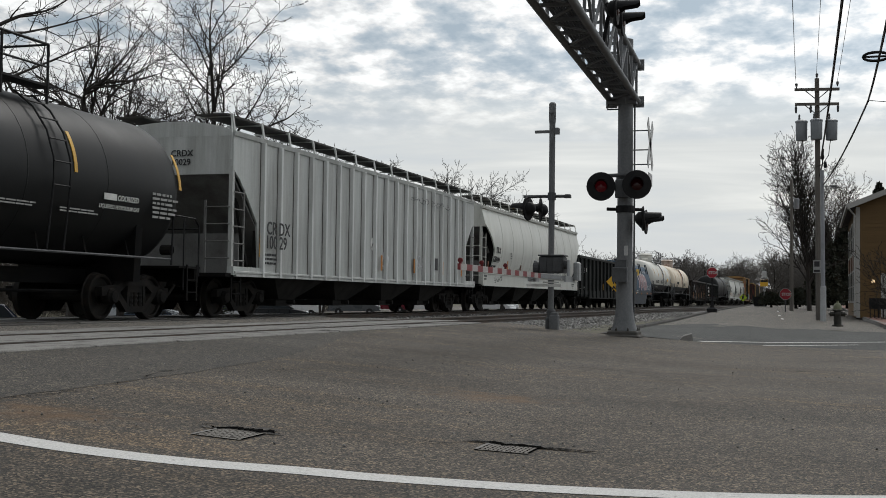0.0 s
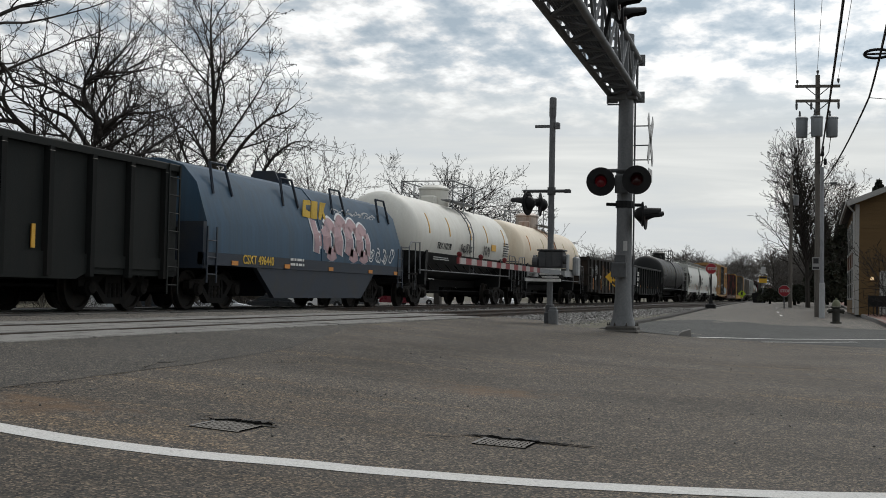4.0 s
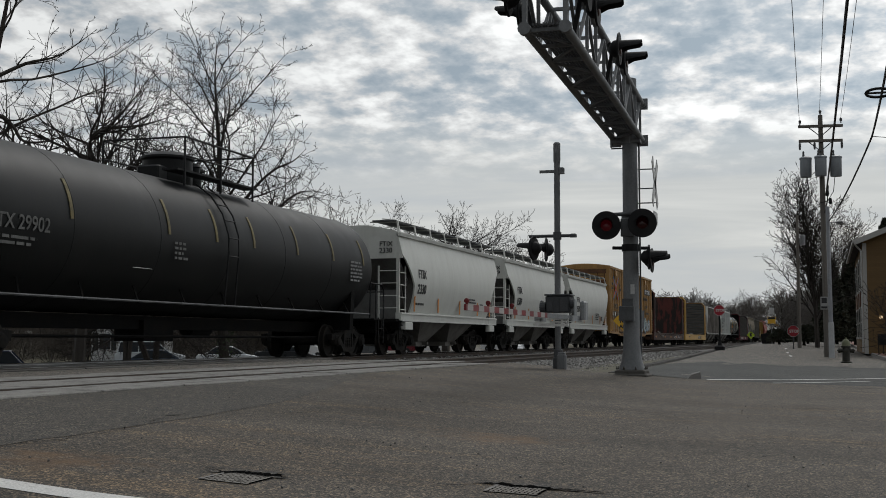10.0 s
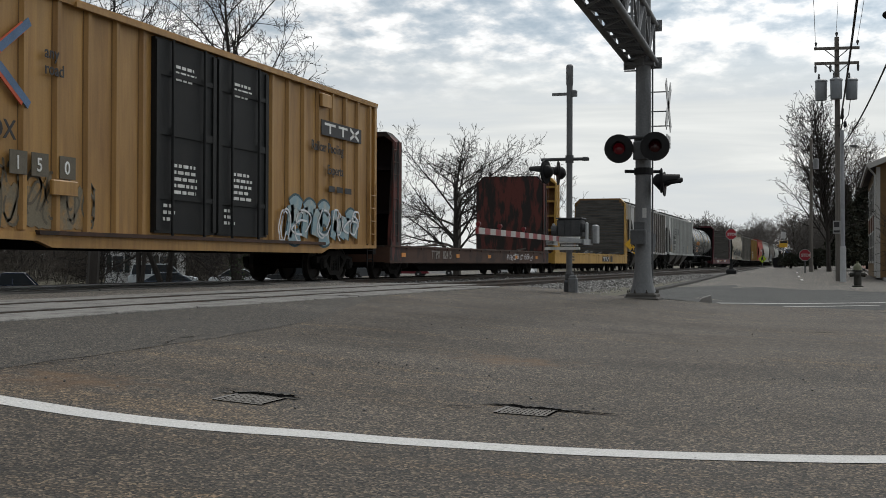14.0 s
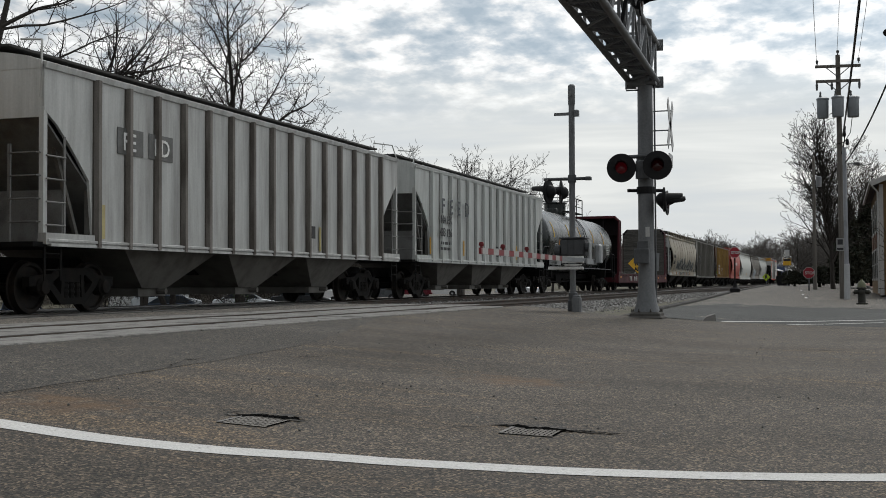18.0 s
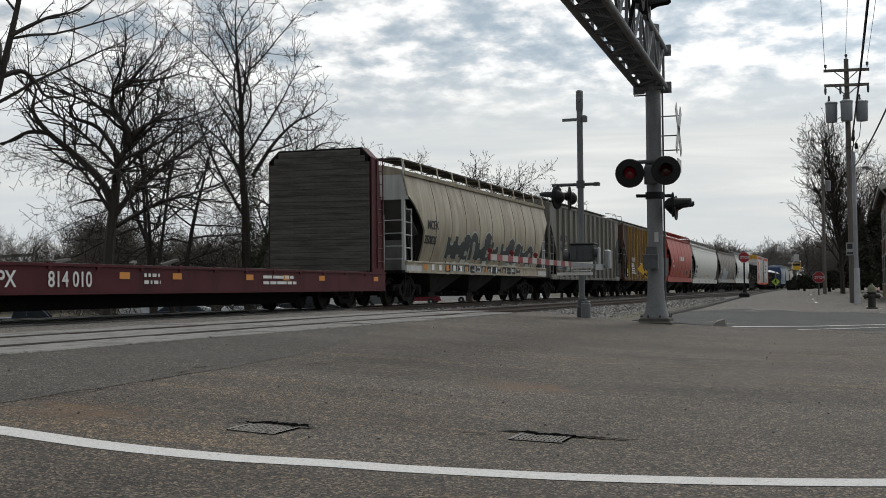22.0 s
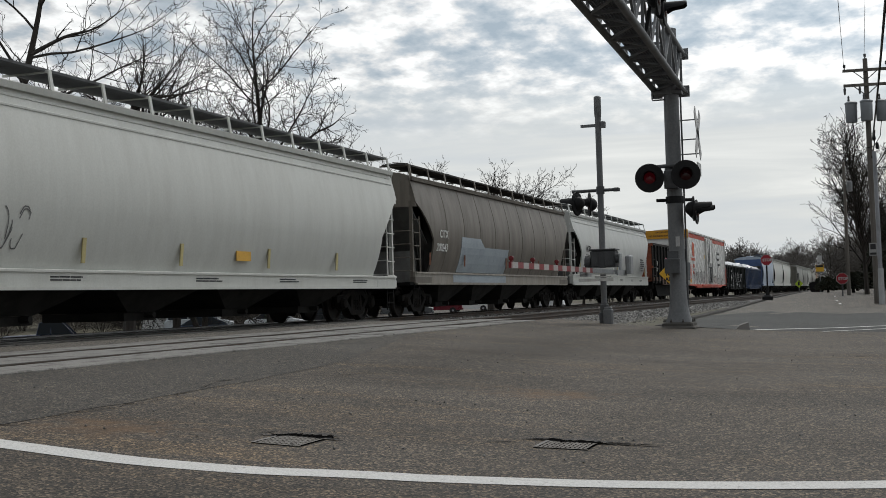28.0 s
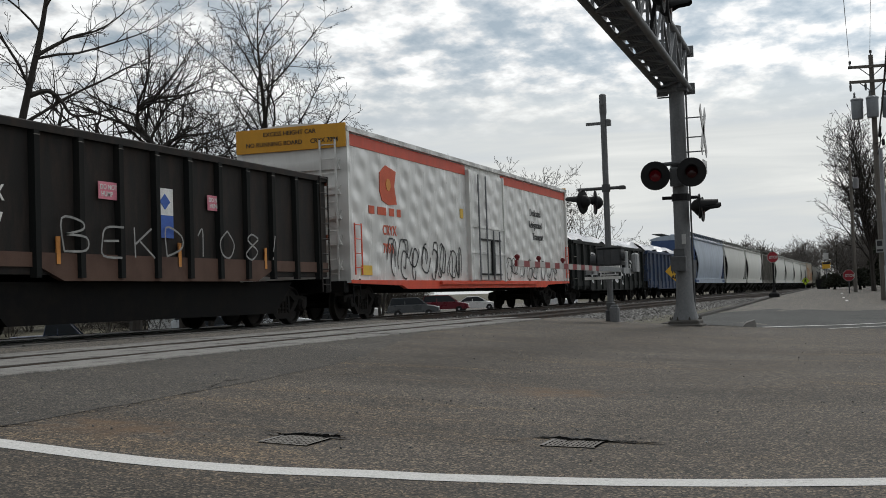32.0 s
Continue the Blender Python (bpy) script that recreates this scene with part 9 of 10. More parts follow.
fade_orange = surface("faded orange spray", (0.20, 0.085, 0.025), 0.75, 0, (0.028, 0.022, 0.016), 0.9, 3.2, 40, (1, 1, 0.6), 0, (0.44, 0.62), 0.2)
fade_red = surface("faded red spray", (0.17, 0.035, 0.02), 0.75, 0, (0.03, 0.02, 0.015), 0.9, 3.2, 40, (1, 1, 0.6), 0, (0.44, 0.62), 0.2)
fade_green = surface("faded yellow-green spray", (0.10, 0.095, 0.025), 0.75, 0, (0.022, 0.026, 0.016), 0.9, 3.2, 40, (1, 1, 0.6), 0, (0.42, 0.6), 0.2)
rnd = random.Random(10)
for i in range(3, 11):
    x0, x1 = -L / 2 + 0.55 + (L - 1.1) * i / 12 + 0.11, -L / 2 + 0.55 + (L - 1.1) * (i + 1) / 12 - 0.11
    for z0, z1, mt in ((1.08, 1.55, fade_green), (1.5, 2.05 + 0.25 * rnd.random(), (fade_orange, fade_red)[i in (5, 6, 7)])):
        n_ = 12
        low = [(x0 + (x1 - x0) * j / n_, z0 + rnd.uniform(-0.06, 0.08)) for j in range(n_ + 1)]
        high = [(x1 - (x1 - x0) * j / n_, z1 + 0.22 * noise.noise((i + j * 0.3, z1, 0)) + rnd.uniform(-0.06, 0.06)) for j in range(n_ + 1)]
        tagged(part("graffiti", Shape().prism(low + high, "y", FACE + 0.085 - (0.004 if z0 > 1.3 else 0), FACE + 0.101), mt, c), kind="stuff")
scrawl(133.6 + k, 141.8 + k, 1.1, 2.2, FACE + 0.072, surface("pale chalky spray", (0.22, 0.2, 0.16)), c, 12, 30, 0.022)
scrawl(133.4 + k, 141.0 + k, 1.2, 2.3, FACE + 0.072, gon_rib, c, 13, 27, 0.05)
strips(c, [130.1 + k, 132.8 + k, 136 + k, 139.3 + k, 142.4 + k], FACE - 0.01, 0.85, 1.5, letter_orange, 0)

c, L = gondola("gondola_wagon", "black ribbed gondola wagon with orange reflectors", 146.5, 163.0, gon_black, zt=2.6, zb=0.65, ribs=13, rib_mat=gon_rib)
k = -154.75
dull_orange = surface("dirt-dulled orange reflector", (0.22, 0.085, 0.02), 0.7, 0, (0.08, 0.04, 0.02), 0.7, 6, 40)
lettering("CIGX", 148.3 + k, FACE - 0.012, 1.98, 0.28, letter_white, c)
lettering("803227", 148.25 + k, FACE - 0.012, 1.60, 0.26, letter_white, c)
bars(148.3 + k, 1.36, 0.8, 2, 0.13, FACE - 0.012, letter_white, c, 61)
for x, w in ((147.0, 0.42), (150.5, 0.36), (154.2, 0.25), (157.2, 0.22), (160.6, 0.22)):
    plate(c, x + k, x + w + k, 1.17, 1.17 + 0.42 * w, FACE + 0.065, dull_orange, "reflector")
bars(161.5 + k, 0.95, 0.5, 3, 0.1, FACE + 0.07, letter_white, c, 14)

# black tank
dull_tape = surface("grimy reflective tape", (0.15, 0.12, 0.05), 0.7, 0, (0.05, 0.045, 0.03), 0.7, 5, 40)
c, L = tank("tank_wagon", "matt black tank wagon with white lettering", 164.1, 183.7, 1.50, 2.50, tank_black, rails=black_paint, dome=0.8, bands=((-8.0, dull_tape), (-5.9, dull_tape), (-2.6, dull_tape), (-0.6, dull_tape), (1.2, dull_tape), (3.6, dull_tape), (5.9, dull_tape), (8.1, dull_tape)), cage=1.9)
k = -173.9
faint_print = surface("dirt-dulled white print", (0.14, 0.14, 0.135), 0.8, 0, (0.05, 0.05, 0.05), 0.7, 5, 40)
tank_text(c, 1.5, 2.5, "GATX 29902", 165.5 + k, 2.28, 0.24, faint_print)
bars(165.6 + k, 2.12, 1.5, 2, 0.1, -1.46, faint_print, c, 15)
bars(171.5 + k, 2.4, 0.6, 4, 0.1, -1.51, faint_print, c, 16)
bars(181 + k, 2.6, 0.9, 6, 0.1, -1.51, surface("dim print", (0.2, 0.2, 0.2)), c, 17)
plate(c, 170.2 + k, 170.9 + k, 1.86, 1.98, -1.35, letter_white)

# three small hoppers
for sl, sr, num in ((184.9, 196.2, "2330"), (197.9, 209.3, "1589"), (210.7, 221.9, "2535")):
    c, L, bg = hopper("covered_hopper", "pale grey smooth-sided two-bay covered hopper wagon", sl, sr, pale_hop, slope=lower_pale, bow=0.14, bays=2, zb=1.32, zs=1.1, ze=3.72, board=galv_dark, end=pale_hop)
    k = -L / 2
    on_bulge("FTIX", k + 1.3, 2.42, 0.28, letter_black, c, bg)
    on_bulge(num, k + 1.28, 1.94, 0.30, letter_black, c, bg)
    lettering("FTIX", 0, 0, 0, 0.15, letter_black, c, m=pose(k - 0.02, -0.9, 3.35, 90, 0, -90))
    lettering(num, 0, 0, 0, 0.15, letter_black, c, m=pose(k - 0.02, -0.9, 3.15, 90, 0, -90))
    bars(k + 1.35, 1.72, 1.0, 2, 0.14, -W - 0.014 - bg(1.62), letter_black, c, 18)
    bars(k + 6.9, 1.9, 1.2, 4, 0.1, -W - 0.014 - bg(1.9), letter_black, c, 19)
    plate(c, k + 8.7, k + 9.1, 1.55, 1.8, -W - 0.012 - bg(1.8), letter_black)
    strips(c, [k + 1.05, k + 3.5, k + 6.0, k + 8.3, k + 10.0], -W - 0.010 - bg(1.85), 1.36, 1.85, letter_orange)
    part("placard", Shape().box(k + 4.4, k + 4.7, -W - 0.095, -W - 0.085, 2.55, 2.85), surface("pale stencil", (0.36, 0.36, 0.35)), c)
    for sg in (-1, 1):
        part("jacking_pad", Shape().slab(sg * (L / 2 - 0.75) - 0.35, sg * (L / 2 - 0.75) + 0.35, -W - 0.08, -W + 0.1, 0.8, 1.04, 0.03), pale_hop, c)

# yellow box wagon
c, L = boxcar("box_wagon", "weathered yellow ribbed box wagon with black double doors and graffiti", 223.2, 241.9, box_yellow, box_yellow, box_yellow, end=box_brown)
k = -232.55
rib = Shape().add([(-0.09, 0, 1.0), (-0.05, -0.075, 1.0), (0.05, -0.075, 1.0), (0.09, 0, 1.0), (-0.09, 0, 4.85), (-0.05, -0.075, 4.85), (0.05, -0.075, 4.85), (0.09, 0, 4.85)], [(0, 1, 5, 4), (1, 2, 6, 5), (2, 3, 7, 6), (0, 3, 2, 1), (4, 5, 6, 7)]).mesh("rib", box_yellow)
# brown strips painted where shade lies along the yellow ribs
rib_side = Shape().add([(-0.12, 0, 1.0), (-0.09, 0, 1.0), (-0.09, 0, 4.85), (-0.12, 0, 4.85)], [(0, 1, 2, 3)]).add([(0.09, 0, 1.0), (0.13, 0, 1.0), (0.13, 0, 4.85), (0.09, 0, 4.85)], [(0, 1, 2, 3)]).mesh("rib_grime", surface("brown shade painted beside yellow ribs", (0.16, 0.085, 0.03), 0.8, 0, (0.09, 0.05, 0.022), 0.7, 1.2, 40, (3, 3, 0.5), 0))
for sy, rz in ((-1, 0), (1, 180)):
    for i in range(8):
        for x in (-8.9 + i * 0.88, 2.75 + i * 0.88):
            part("rib", rib, None, c, m=pose(x, sy * (W - 0.081), 0, 0, 0, rz))
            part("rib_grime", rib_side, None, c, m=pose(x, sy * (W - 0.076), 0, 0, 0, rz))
box_black = surface("black door paint", (0.009, 0.010, 0.0105), 0.6, 0, (0.022, 0.021, 0.02), 0.6, 2, 40, spec=0.2)
for x0 in (-2.4, 0.05):
    d = part("door", Shape().box(x0, x0 + 2.35, -W - 0.01, -W + 0.08, 1.05, 4.8), box_black, c)
    part("door_frame", Shape().box(x0, x0 + 0.14, -W - 0.05, -W - 0.012, 1.1, 4.75).box(x0 + 2.21, x0 + 2.35, -W - 0.05, -W - 0.012, 1.1, 4.75).box(x0 + 0.14, x0 + 2.21, -W - 0.04, -W - 0.012, 2.95, 3.1).box(x0 + 0.14, x0 + 2.21, -W - 0.04, -W - 0.012, 1.7, 1.8).box(x0 + 0.14, x0 + 2.21, -W - 0.04, -W - 0.012, 4.1, 4.2), box_black, d)
    for q in (0.55, 1.8):
        part("lock_rod", Shape().tube([(x0 + q, -W - 0.08, 1.0), (x0 + q, -W - 0.08, 4.8)], 0.03, 6), box_black, d)
    bars(x0 + 0.75, 4.3, 0.9, 3, 0.12, -W - 0.02, letter_white, c, int(x0 * 10) + 40)
    bars(x0 + 0.7, 2.35, 0.9, 5, 0.13, -W - 0.02, letter_white, c, int(x0 * 10) + 50)
    bars(x0 + 0.3, 1.55, 0.5, 3, 0.13, -W - 0.02, letter_white, c, int(x0 * 10) + 60)
part("door_track", Shape().box(-6.0, 5.6, -W - 0.09, -W + 0.0, 0.93, 1.0), flat_rust, c)
part("door_track", Shape().box(-5.0, 5.6, -W - 0.07, -W + 0.0, 4.83, 4.92), box_yellow, c)
yf = -W + 0.066
for a, b, mt in (((224.55, 4.25), (226.2, 3.05), letter_red), ((224.55, 3.05), (226.2, 4.25), letter_red)):
    part("company_mark", Shape().beam((a[0] + k, FACE, a[1]), (b[0] + k, FACE, b[1]), 0.02, 0.17), mt, c)
part("company_mark", Shape().beam((224.45 + k, FACE - 0.002, 4.35), (225.2 + k, FACE - 0.002, 3.8), 0.02, 0.14).beam((225.6 + k, FACE - 0.002, 3.55), (226.35 + k, FACE - 0.002, 3.0), 0.02, 0.14).beam((224.45 + k, FACE - 0.002, 2.95), (225.2 + k, FACE - 0.002, 3.45), 0.02, 0.14).beam((225.6 + k, FACE - 0.002, 3.8), (226.35 + k, FACE - 0.002, 4.35), 0.02, 0.14), surface("steel blue lettering", (0.08, 0.14, 0.24)), c)
lettering("next", 223.85 + k, FACE, 3.85, 0.2, letter_black, c)
lettering("load", 223.85 + k, FACE, 3.58, 0.2, letter_black, c)
lettering("any", 226.75 + k, FACE, 3.85, 0.2, letter_black, c)
lettering("road", 226.75 + k, FACE, 3.58, 0.2, letter_black, c)
lettering("TB OX", 224.75 + k, FACE, 2.42, 0.3, letter_black, c)
for ch, x in (("6", 224.12), ("70", 224.92), ("1", 226.0), ("5", 226.55), ("0", 227.3)):
    plate(c, x - 0.12 + k, x + 0.16 * len(ch) + 0.16 + k, 1.88, 2.26, FACE + 0.005, surface("grey number patch", (0.10, 0.085, 0.06)))
    lettering(ch, x + k, FACE - 0.008, 1.96, 0.22, letter_white, c)
plate(c, 238.0 + k, 240.7 + k, 3.72, 4.1, FACE, letter_black, "company_mark")
part("company_mark", Shape().box(238.2 + k, 238.9 + k, FACE - 0.012, FACE - 0.009, 3.98, 4.04).box(238.5 + k, 238.6 + k, FACE - 0.012, FACE - 0.009, 3.78, 3.98).box(239.1 + k, 239.7 + k, FACE - 0.012, FACE - 0.009, 3.98, 4.04).box(239.35 + k, 239.45 + k, FACE - 0.012, FACE - 0.009, 3.78, 3.98).beam((239.9 + k, FACE - 0.01, 3.78), (240.5 + k, FACE - 0.01, 4.04), 0.004, 0.08).beam((239.9 + k, FACE - 0.01, 4.04), (240.5 + k, FACE - 0.01, 3.78), 0.004, 0.08), letter_white, c)
lettering("Railcar Pooling", 237.4 + k, FACE, 3.3, 0.24, letter_black, c)
lettering("Experts", 238.4 + k, FACE, 2.75, 0.24, letter_black, c)
bars(238.5 + k, 2.3, 1.6, 1, 0.3, FACE, letter_black, c, 20)
smear = surface("rubbed grey spray", (0.17, 0.145, 0.10), 0.75, 0, (0.30, 0.17, 0.06), 0.9, 2.6, 40, (1, 1, 0.7), 0, (0.45, 0.6), 0.15)
rnd = random.Random(13)
for i in range(1, 6):
    x0, x1 = -8.9 + (i - 1) * 0.88 + 0.11, -8.9 + i * 0.88 - 0.11
    low = [(x0 + (x1 - x0) * j / 8, 1.02 + 0.12 * abs(noise.noise((i * 3.1 + j * 0.4, 2, 0)))) for j in range(9)]
    high = [(x1 - (x1 - x0) * j / 8, 1.75 + 0.4 * noise.noise((i * 2.3 + j * 0.35, 5, 0)) + rnd.uniform(-0.05, 0.05)) for j in range(9)]
    tagged(part("graffiti", Shape().prism(low + high, "y", yf - 0.004, yf + 0.006), smear if i > 1 else surface("fresher yellow paint", (0.42, 0.25, 0.05), 0.7), c), kind="stuff")
scrawl(225.3 + k, 228.4 + k, 1.0, 2.1, yf - 0.006, surface("dull brown spray outline", (0.11, 0.09, 0.06)), c, 13, 18, 0.05)
block_tag(236.0 + k, 240.4 + k, 0.98, 2.0, FACE + 0.004, spray_blue, surface("dark teal spray outline", (0.03, 0.07, 0.09)), c, 14, 5, lambda z: 0)
scrawl(235.4 + k, 240.6 + k, 1.0, 1.85, FACE - 0.02, spray_white, c, 15, 15, 0.05)
for x0, x1, z0, z1 in ((224.9, 225.5, 4.42, 4.75), (237.9, 238.5, 4.42, 4.75), (226.9, 227.6, 1.6, 1.85)):
    part("latch_box", Shape().slab(x0 + k, x1 + k, -W - 0.09, -W, z0, z1, 0.02), box_yellow, c)

# flat wagons
# bulkhead panels and webs: black paint with the recess's shade added in colour
web_black = surface("black bulkhead paint with recess shade", (0.009, 0.007, 0.008), 0.8, 0, (0.014, 0.009, 0.009), 0.6, 2, 40, spec=0.15)
c, L = flatcar("bulkhead_flat_wagon", "rusty brown empty bulkhead flat wagon with loose timber", 243.0, 263.5, flat_rust, bulk_rust, plank_dark, zt=4.38, wall=bulk_rust, panel=web_black, web=web_black)
k = -253.25
lettering("TTPX   82415", 244.6 + k + 2.2, FACE, 0.62, 0.26, surface("faded white lettering", (0.22, 0.2, 0.18), 0.7, 0, (0.08, 0.06, 0.05), 0.7, 2.5, 60, bump=0), c)
for x in (244.0, 249.5, 253.5, 257.5, 261.0):
    plate(c, x + k, x + 0.35 + k, 0.66, 0.78, -W - 0.006, letter_orange, "reflector")
scrawl(256 + k, 260.5 + k, 0.58, 0.85, FACE, spray_white, c, 16, 24, 0.025)
c, L = flatcar("bulkhead_flat_wagon", "yellow empty bulkhead flat wagon with weathered plank bulkheads", 264.8, 285.2, flat_yellow, flat_yellow, plank_grey, zt=4.5, panel=surface("brown-yellow panel paint", (0.17, 0.09, 0.03), 0.8, 0, (0.07, 0.04, 0.02), 0.8, 1.5, 40))
k = -275.0
plate(c, 276.8 + k, 278.9 + k, 0.58, 0.86, FACE, letter_black, "company_mark")
part("company_mark", Shape().box(277.0 + k, 277.5 + k, FACE - 0.014, FACE - 0.01, 0.76, 0.81).box(277.2 + k, 277.3 + k, FACE - 0.014, FACE - 0.01, 0.62, 0.76).box(277.6 + k, 278.1 + k, FACE - 0.014, FACE - 0.01, 0.76, 0.81).box(277.8 + k, 277.9 + k, FACE - 0.014, FACE - 0.01, 0.62, 0.76).beam((278.2 + k, FACE - 0.012, 0.62), (278.7 + k, FACE - 0.012, 0.81), 0.004, 0.06), letter_white, c)
plate(c, 279.3 + k, 279.9 + k, 0.56, 0.88, FACE, letter_black)
bars(268 + k, 0.75, 1.6, 2, 0.14, FACE, letter_black, c, 21)

# two ribbed hoppers
c, L, bg = hopper("covered_hopper", "streaked silver-grey ribbed covered hopper wagon lettered FEED", 286.6, 303.3, silver_hop, slope=lower_pale, ribs=15, bays=3, zb=1.26, zs=1.18, end=silver_hop, low=True, rib_mat=surface("grey-brown rib", (0.17, 0.155, 0.14), 0.8, 0, (0.06, 0.05, 0.042), 0.8, 1.5, 40, (2, 2, 0.4)))
k = -294.95
plate(c, 288.7 + k, 289.55 + k, 2.86, 3.34, FACE, slope_grey)
plate(c, 289.75 + k, 290.6 + k, 2.86, 3.34, FACE, slope_grey)
lettering("FE", 288.85 + k, FACE - 0.02, 2.94, 0.32, letter_white, c)
lettering("ED", 289.9 + k, FACE - 0.02, 2.94, 0.32, letter_white, c)
strips(c, [288.2 + k, 297.6 + k], FACE - 0.02, 1.3, 1.9, reflect_pale, 0)
plate(c, 297.0 + k, 297.2 + k, 1.6, 1.9, FACE - 0.08, letter_black)
c, L, bg = hopper("covered_hopper", "light grey ribbed covered hopper wagon lettered FEED", 304.9, 321.6, white_grey, slope=lower_pale, ribs=15, bays=3, zb=1.28, zs=1.2, end=white_grey, low=True)
k = -313.25
for i, ch in enumerate("FEED"):
    lettering(ch, 307.2 + k + 0.84 * i, FACE - 0.094, 2.78, 0.48, surface("grey lettering", (0.06, 0.065, 0.07)), c)
lettering("NA HX", 307.1 + k, FACE - 0.094, 2.44, 0.26, letter_black, c)
lettering("483 126", 307.0 + k, FACE - 0.094, 2.02, 0.27, letter_black, c)
bars(307.1 + k, 1.75, 1.1, 2, 0.18, FACE - 0.094, letter_black, c, 22)
strips(c, [306.2 + k, 309.8 + k, 313.4 + k, 317 + k], FACE - 0.02, 1.42, 1.95, reflect_yellow, 0)
bars(313.9 + k, 1.8, 0.8, 4, 0.11, FACE - 0.05, letter_black, c, 23)

# glossy black tank
c, L = tank("tank_wagon", "glossy black tank wagon with orange lettering", 322.3, 339.9, 1.50, 2.50, tank_green, rails=black_paint, dome=0.9, bands=((-6.9, letter_yellow), (-3.6, letter_yellow), (-0.9, reflect_yellow), (2.4, reflect_yellow), (5.3, reflect_yellow)), cage=1.7)
k = -331.1
tank_text(c, 1.5, 2.5, "UTLX672458", 325.2 + k, 2.2, 0.30, letter_orange)
bars(325.2 + k, 1.95, 1.7, 4, 0.13, -1.44, surface("dim orange print", (0.25, 0.10, 0.03)), c, 24)
bars(337.2 + k, 2.55, 0.9, 6, 0.1, -1.51, letter_white, c, 25)

# maroon flat
c, L = flatcar("bulkhead_flat_wagon", "maroon empty bulkhead flat wagon with grey plank bulkheads", 340.8, 361.5, flat_red, flat_red, plank_grey, zt=4.45, panel=web_black, web=web_black)
k = -351.15
lettering("TTPX", 345.0 + k - 0.35, FACE, 0.60, 0.26, letter_white, c)
lettering("814 010", 346.35 + k, FACE, 0.60, 0.26, letter_white, c)
for x in (341.4, 348.4, 350.2, 353.2, 355.0, 357.0, 360.6):
    plate(c, x + k, x + 0.32 + k, 0.74, 0.86, -W - 0.006, letter_orange, "reflector")
bars(349.2 + k, 0.78, 0.6, 2, 0.13, FACE, letter_white, c, 26)
bars(354.0 + k, 0.78, 1.8, 2, 0.13, FACE, letter_white, c, 27)

# cream hopper with graffiti
c, L, bg = hopper("covered_hopper", "faded cream covered hopper wagon with silver graffiti along its side", 363.1, 380.3, cream_hop, slope=lower_dark, bow=0.15, bays=3, zb=1.36, zs=1.05, ze=3.95, seams=9, end=white_grey, seam_mat=surface("rust-run seam", (0.10, 0.055, 0.03), 0.8, 0, (0.05, 0.04, 0.03), 0.7, 1.5, 40))
k = -371.7
on_bulge("MCEX", 364.6 + k, 2.36, 0.26, letter_black, c, bg)
on_bulge("350826", 364.4 + k, 1.90, 0.26, letter_black, c, bg)
tag_black = surface("charcoal spray paint", (0.03, 0.034, 0.035), 0.7, 0, (0.05, 0.055, 0.05), 0.5, 3, 40, bump=0)
tag_pale = surface("pale spray outline", (0.34, 0.36, 0.33), 0.7, 0, (0.2, 0.21, 0.19), 0.5, 3, 40, bump=0)
block_tag(366.6 + k, 372.5 + k, 1.38, 2.4, -W - 0.003, tag_black, tag_pale, c, 17, 7, bg)
block_tag(372.9 + k, 377.7 + k, 1.38, 2.3, -W - 0.003, tag_black, tag_pale, c, 18, 5, bg)
block_tag(366.6 + k, 376.0 + k, 1.06, 1.34, -W - 0.052, tag_black, tag_pale, c, 20, 14, lambda z: 0)
for i in range(16):
    plate(c, 364.6 + k + i * 0.72, 364.85 + k + i * 0.72, 1.1, 1.28, FACE - 0.045, letter_white if i % 3 else letter_orange, "reflector")
lettering("MCEX 350826", 0, 0, 0, 0.17, letter_black, c, m=pose(-L / 2 - 0.02, 1.2, 3.6, 90, 0, -90))

# dirty grey hopper, rusty hopper
c, L, bg = hopper("covered_hopper", "dirty olive-grey ribbed covered hopper wagon", 381.3, 397.7, dirty_hop, slope=steel_black, ribs=13, bays=3, zb=1.02, zs=0.95, ze=4.2, low=True)
k = -389.5
lettering("MW CX", 382.9 + k, FACE - 0.094, 2.62, 0.28, letter_black, c)
lettering("461 477", 382.8 + k, FACE - 0.094, 2.2, 0.28, letter_black, c)
part("number_panel", Shape().box(-L / 2 - 0.016, -L / 2 - 0.004, -0.55, 0.75, 3.42, 3.98), surface("pale grey panel", (0.30, 0.31, 0.30)), c)
lettering("MWCX", 0, 0, 0, 0.2, letter_black, c, m=pose(-L / 2 - 0.02, 0.6, 3.72, 90, 0, -90))
lettering("461477", 0, 0, 0, 0.2, letter_black, c, m=pose(-L / 2 - 0.02, 0.6, 3.47, 90, 0, -90))
part("company_mark", Shape().lathe([(0, 0.32), (0.004, 0.32)], (395.3 + k, -W - 0.02, 3.4), (0, 1, 0), 20), surface("faded round mark", (0.2, 0.2, 0.19)), c)
plate(c, 394.3 + k, 394.7 + k, 1.5, 1.75, FACE, letter_black)
bars(395.6 + k, 1.7, 0.6, 5, 0.08, FACE - 0.02, surface("dim print", (0.2, 0.2, 0.2)), c, 29)
c, L, bg = hopper("covered_hopper", "rust-streaked yellow-brown ribbed covered hopper wagon", 399.3, 415.1, rust_hop, slope=steel_black, ribs=14, bays=3, end=flat_rust, zb=1.05, zs=0.97, ze=4.18, low=True, rib_mat=surface("worn yellow rib paint", (0.28, 0.17, 0.04), 0.7, 0, (0.12, 0.06, 0.03), 0.8, 1.5, 40, (1, 1, 0.5)), roof=dirty_hop)
k = -407.2
lettering("TF OX", 401.65 + k, FACE - 0.094, 2.05, 0.24, letter_white, c)
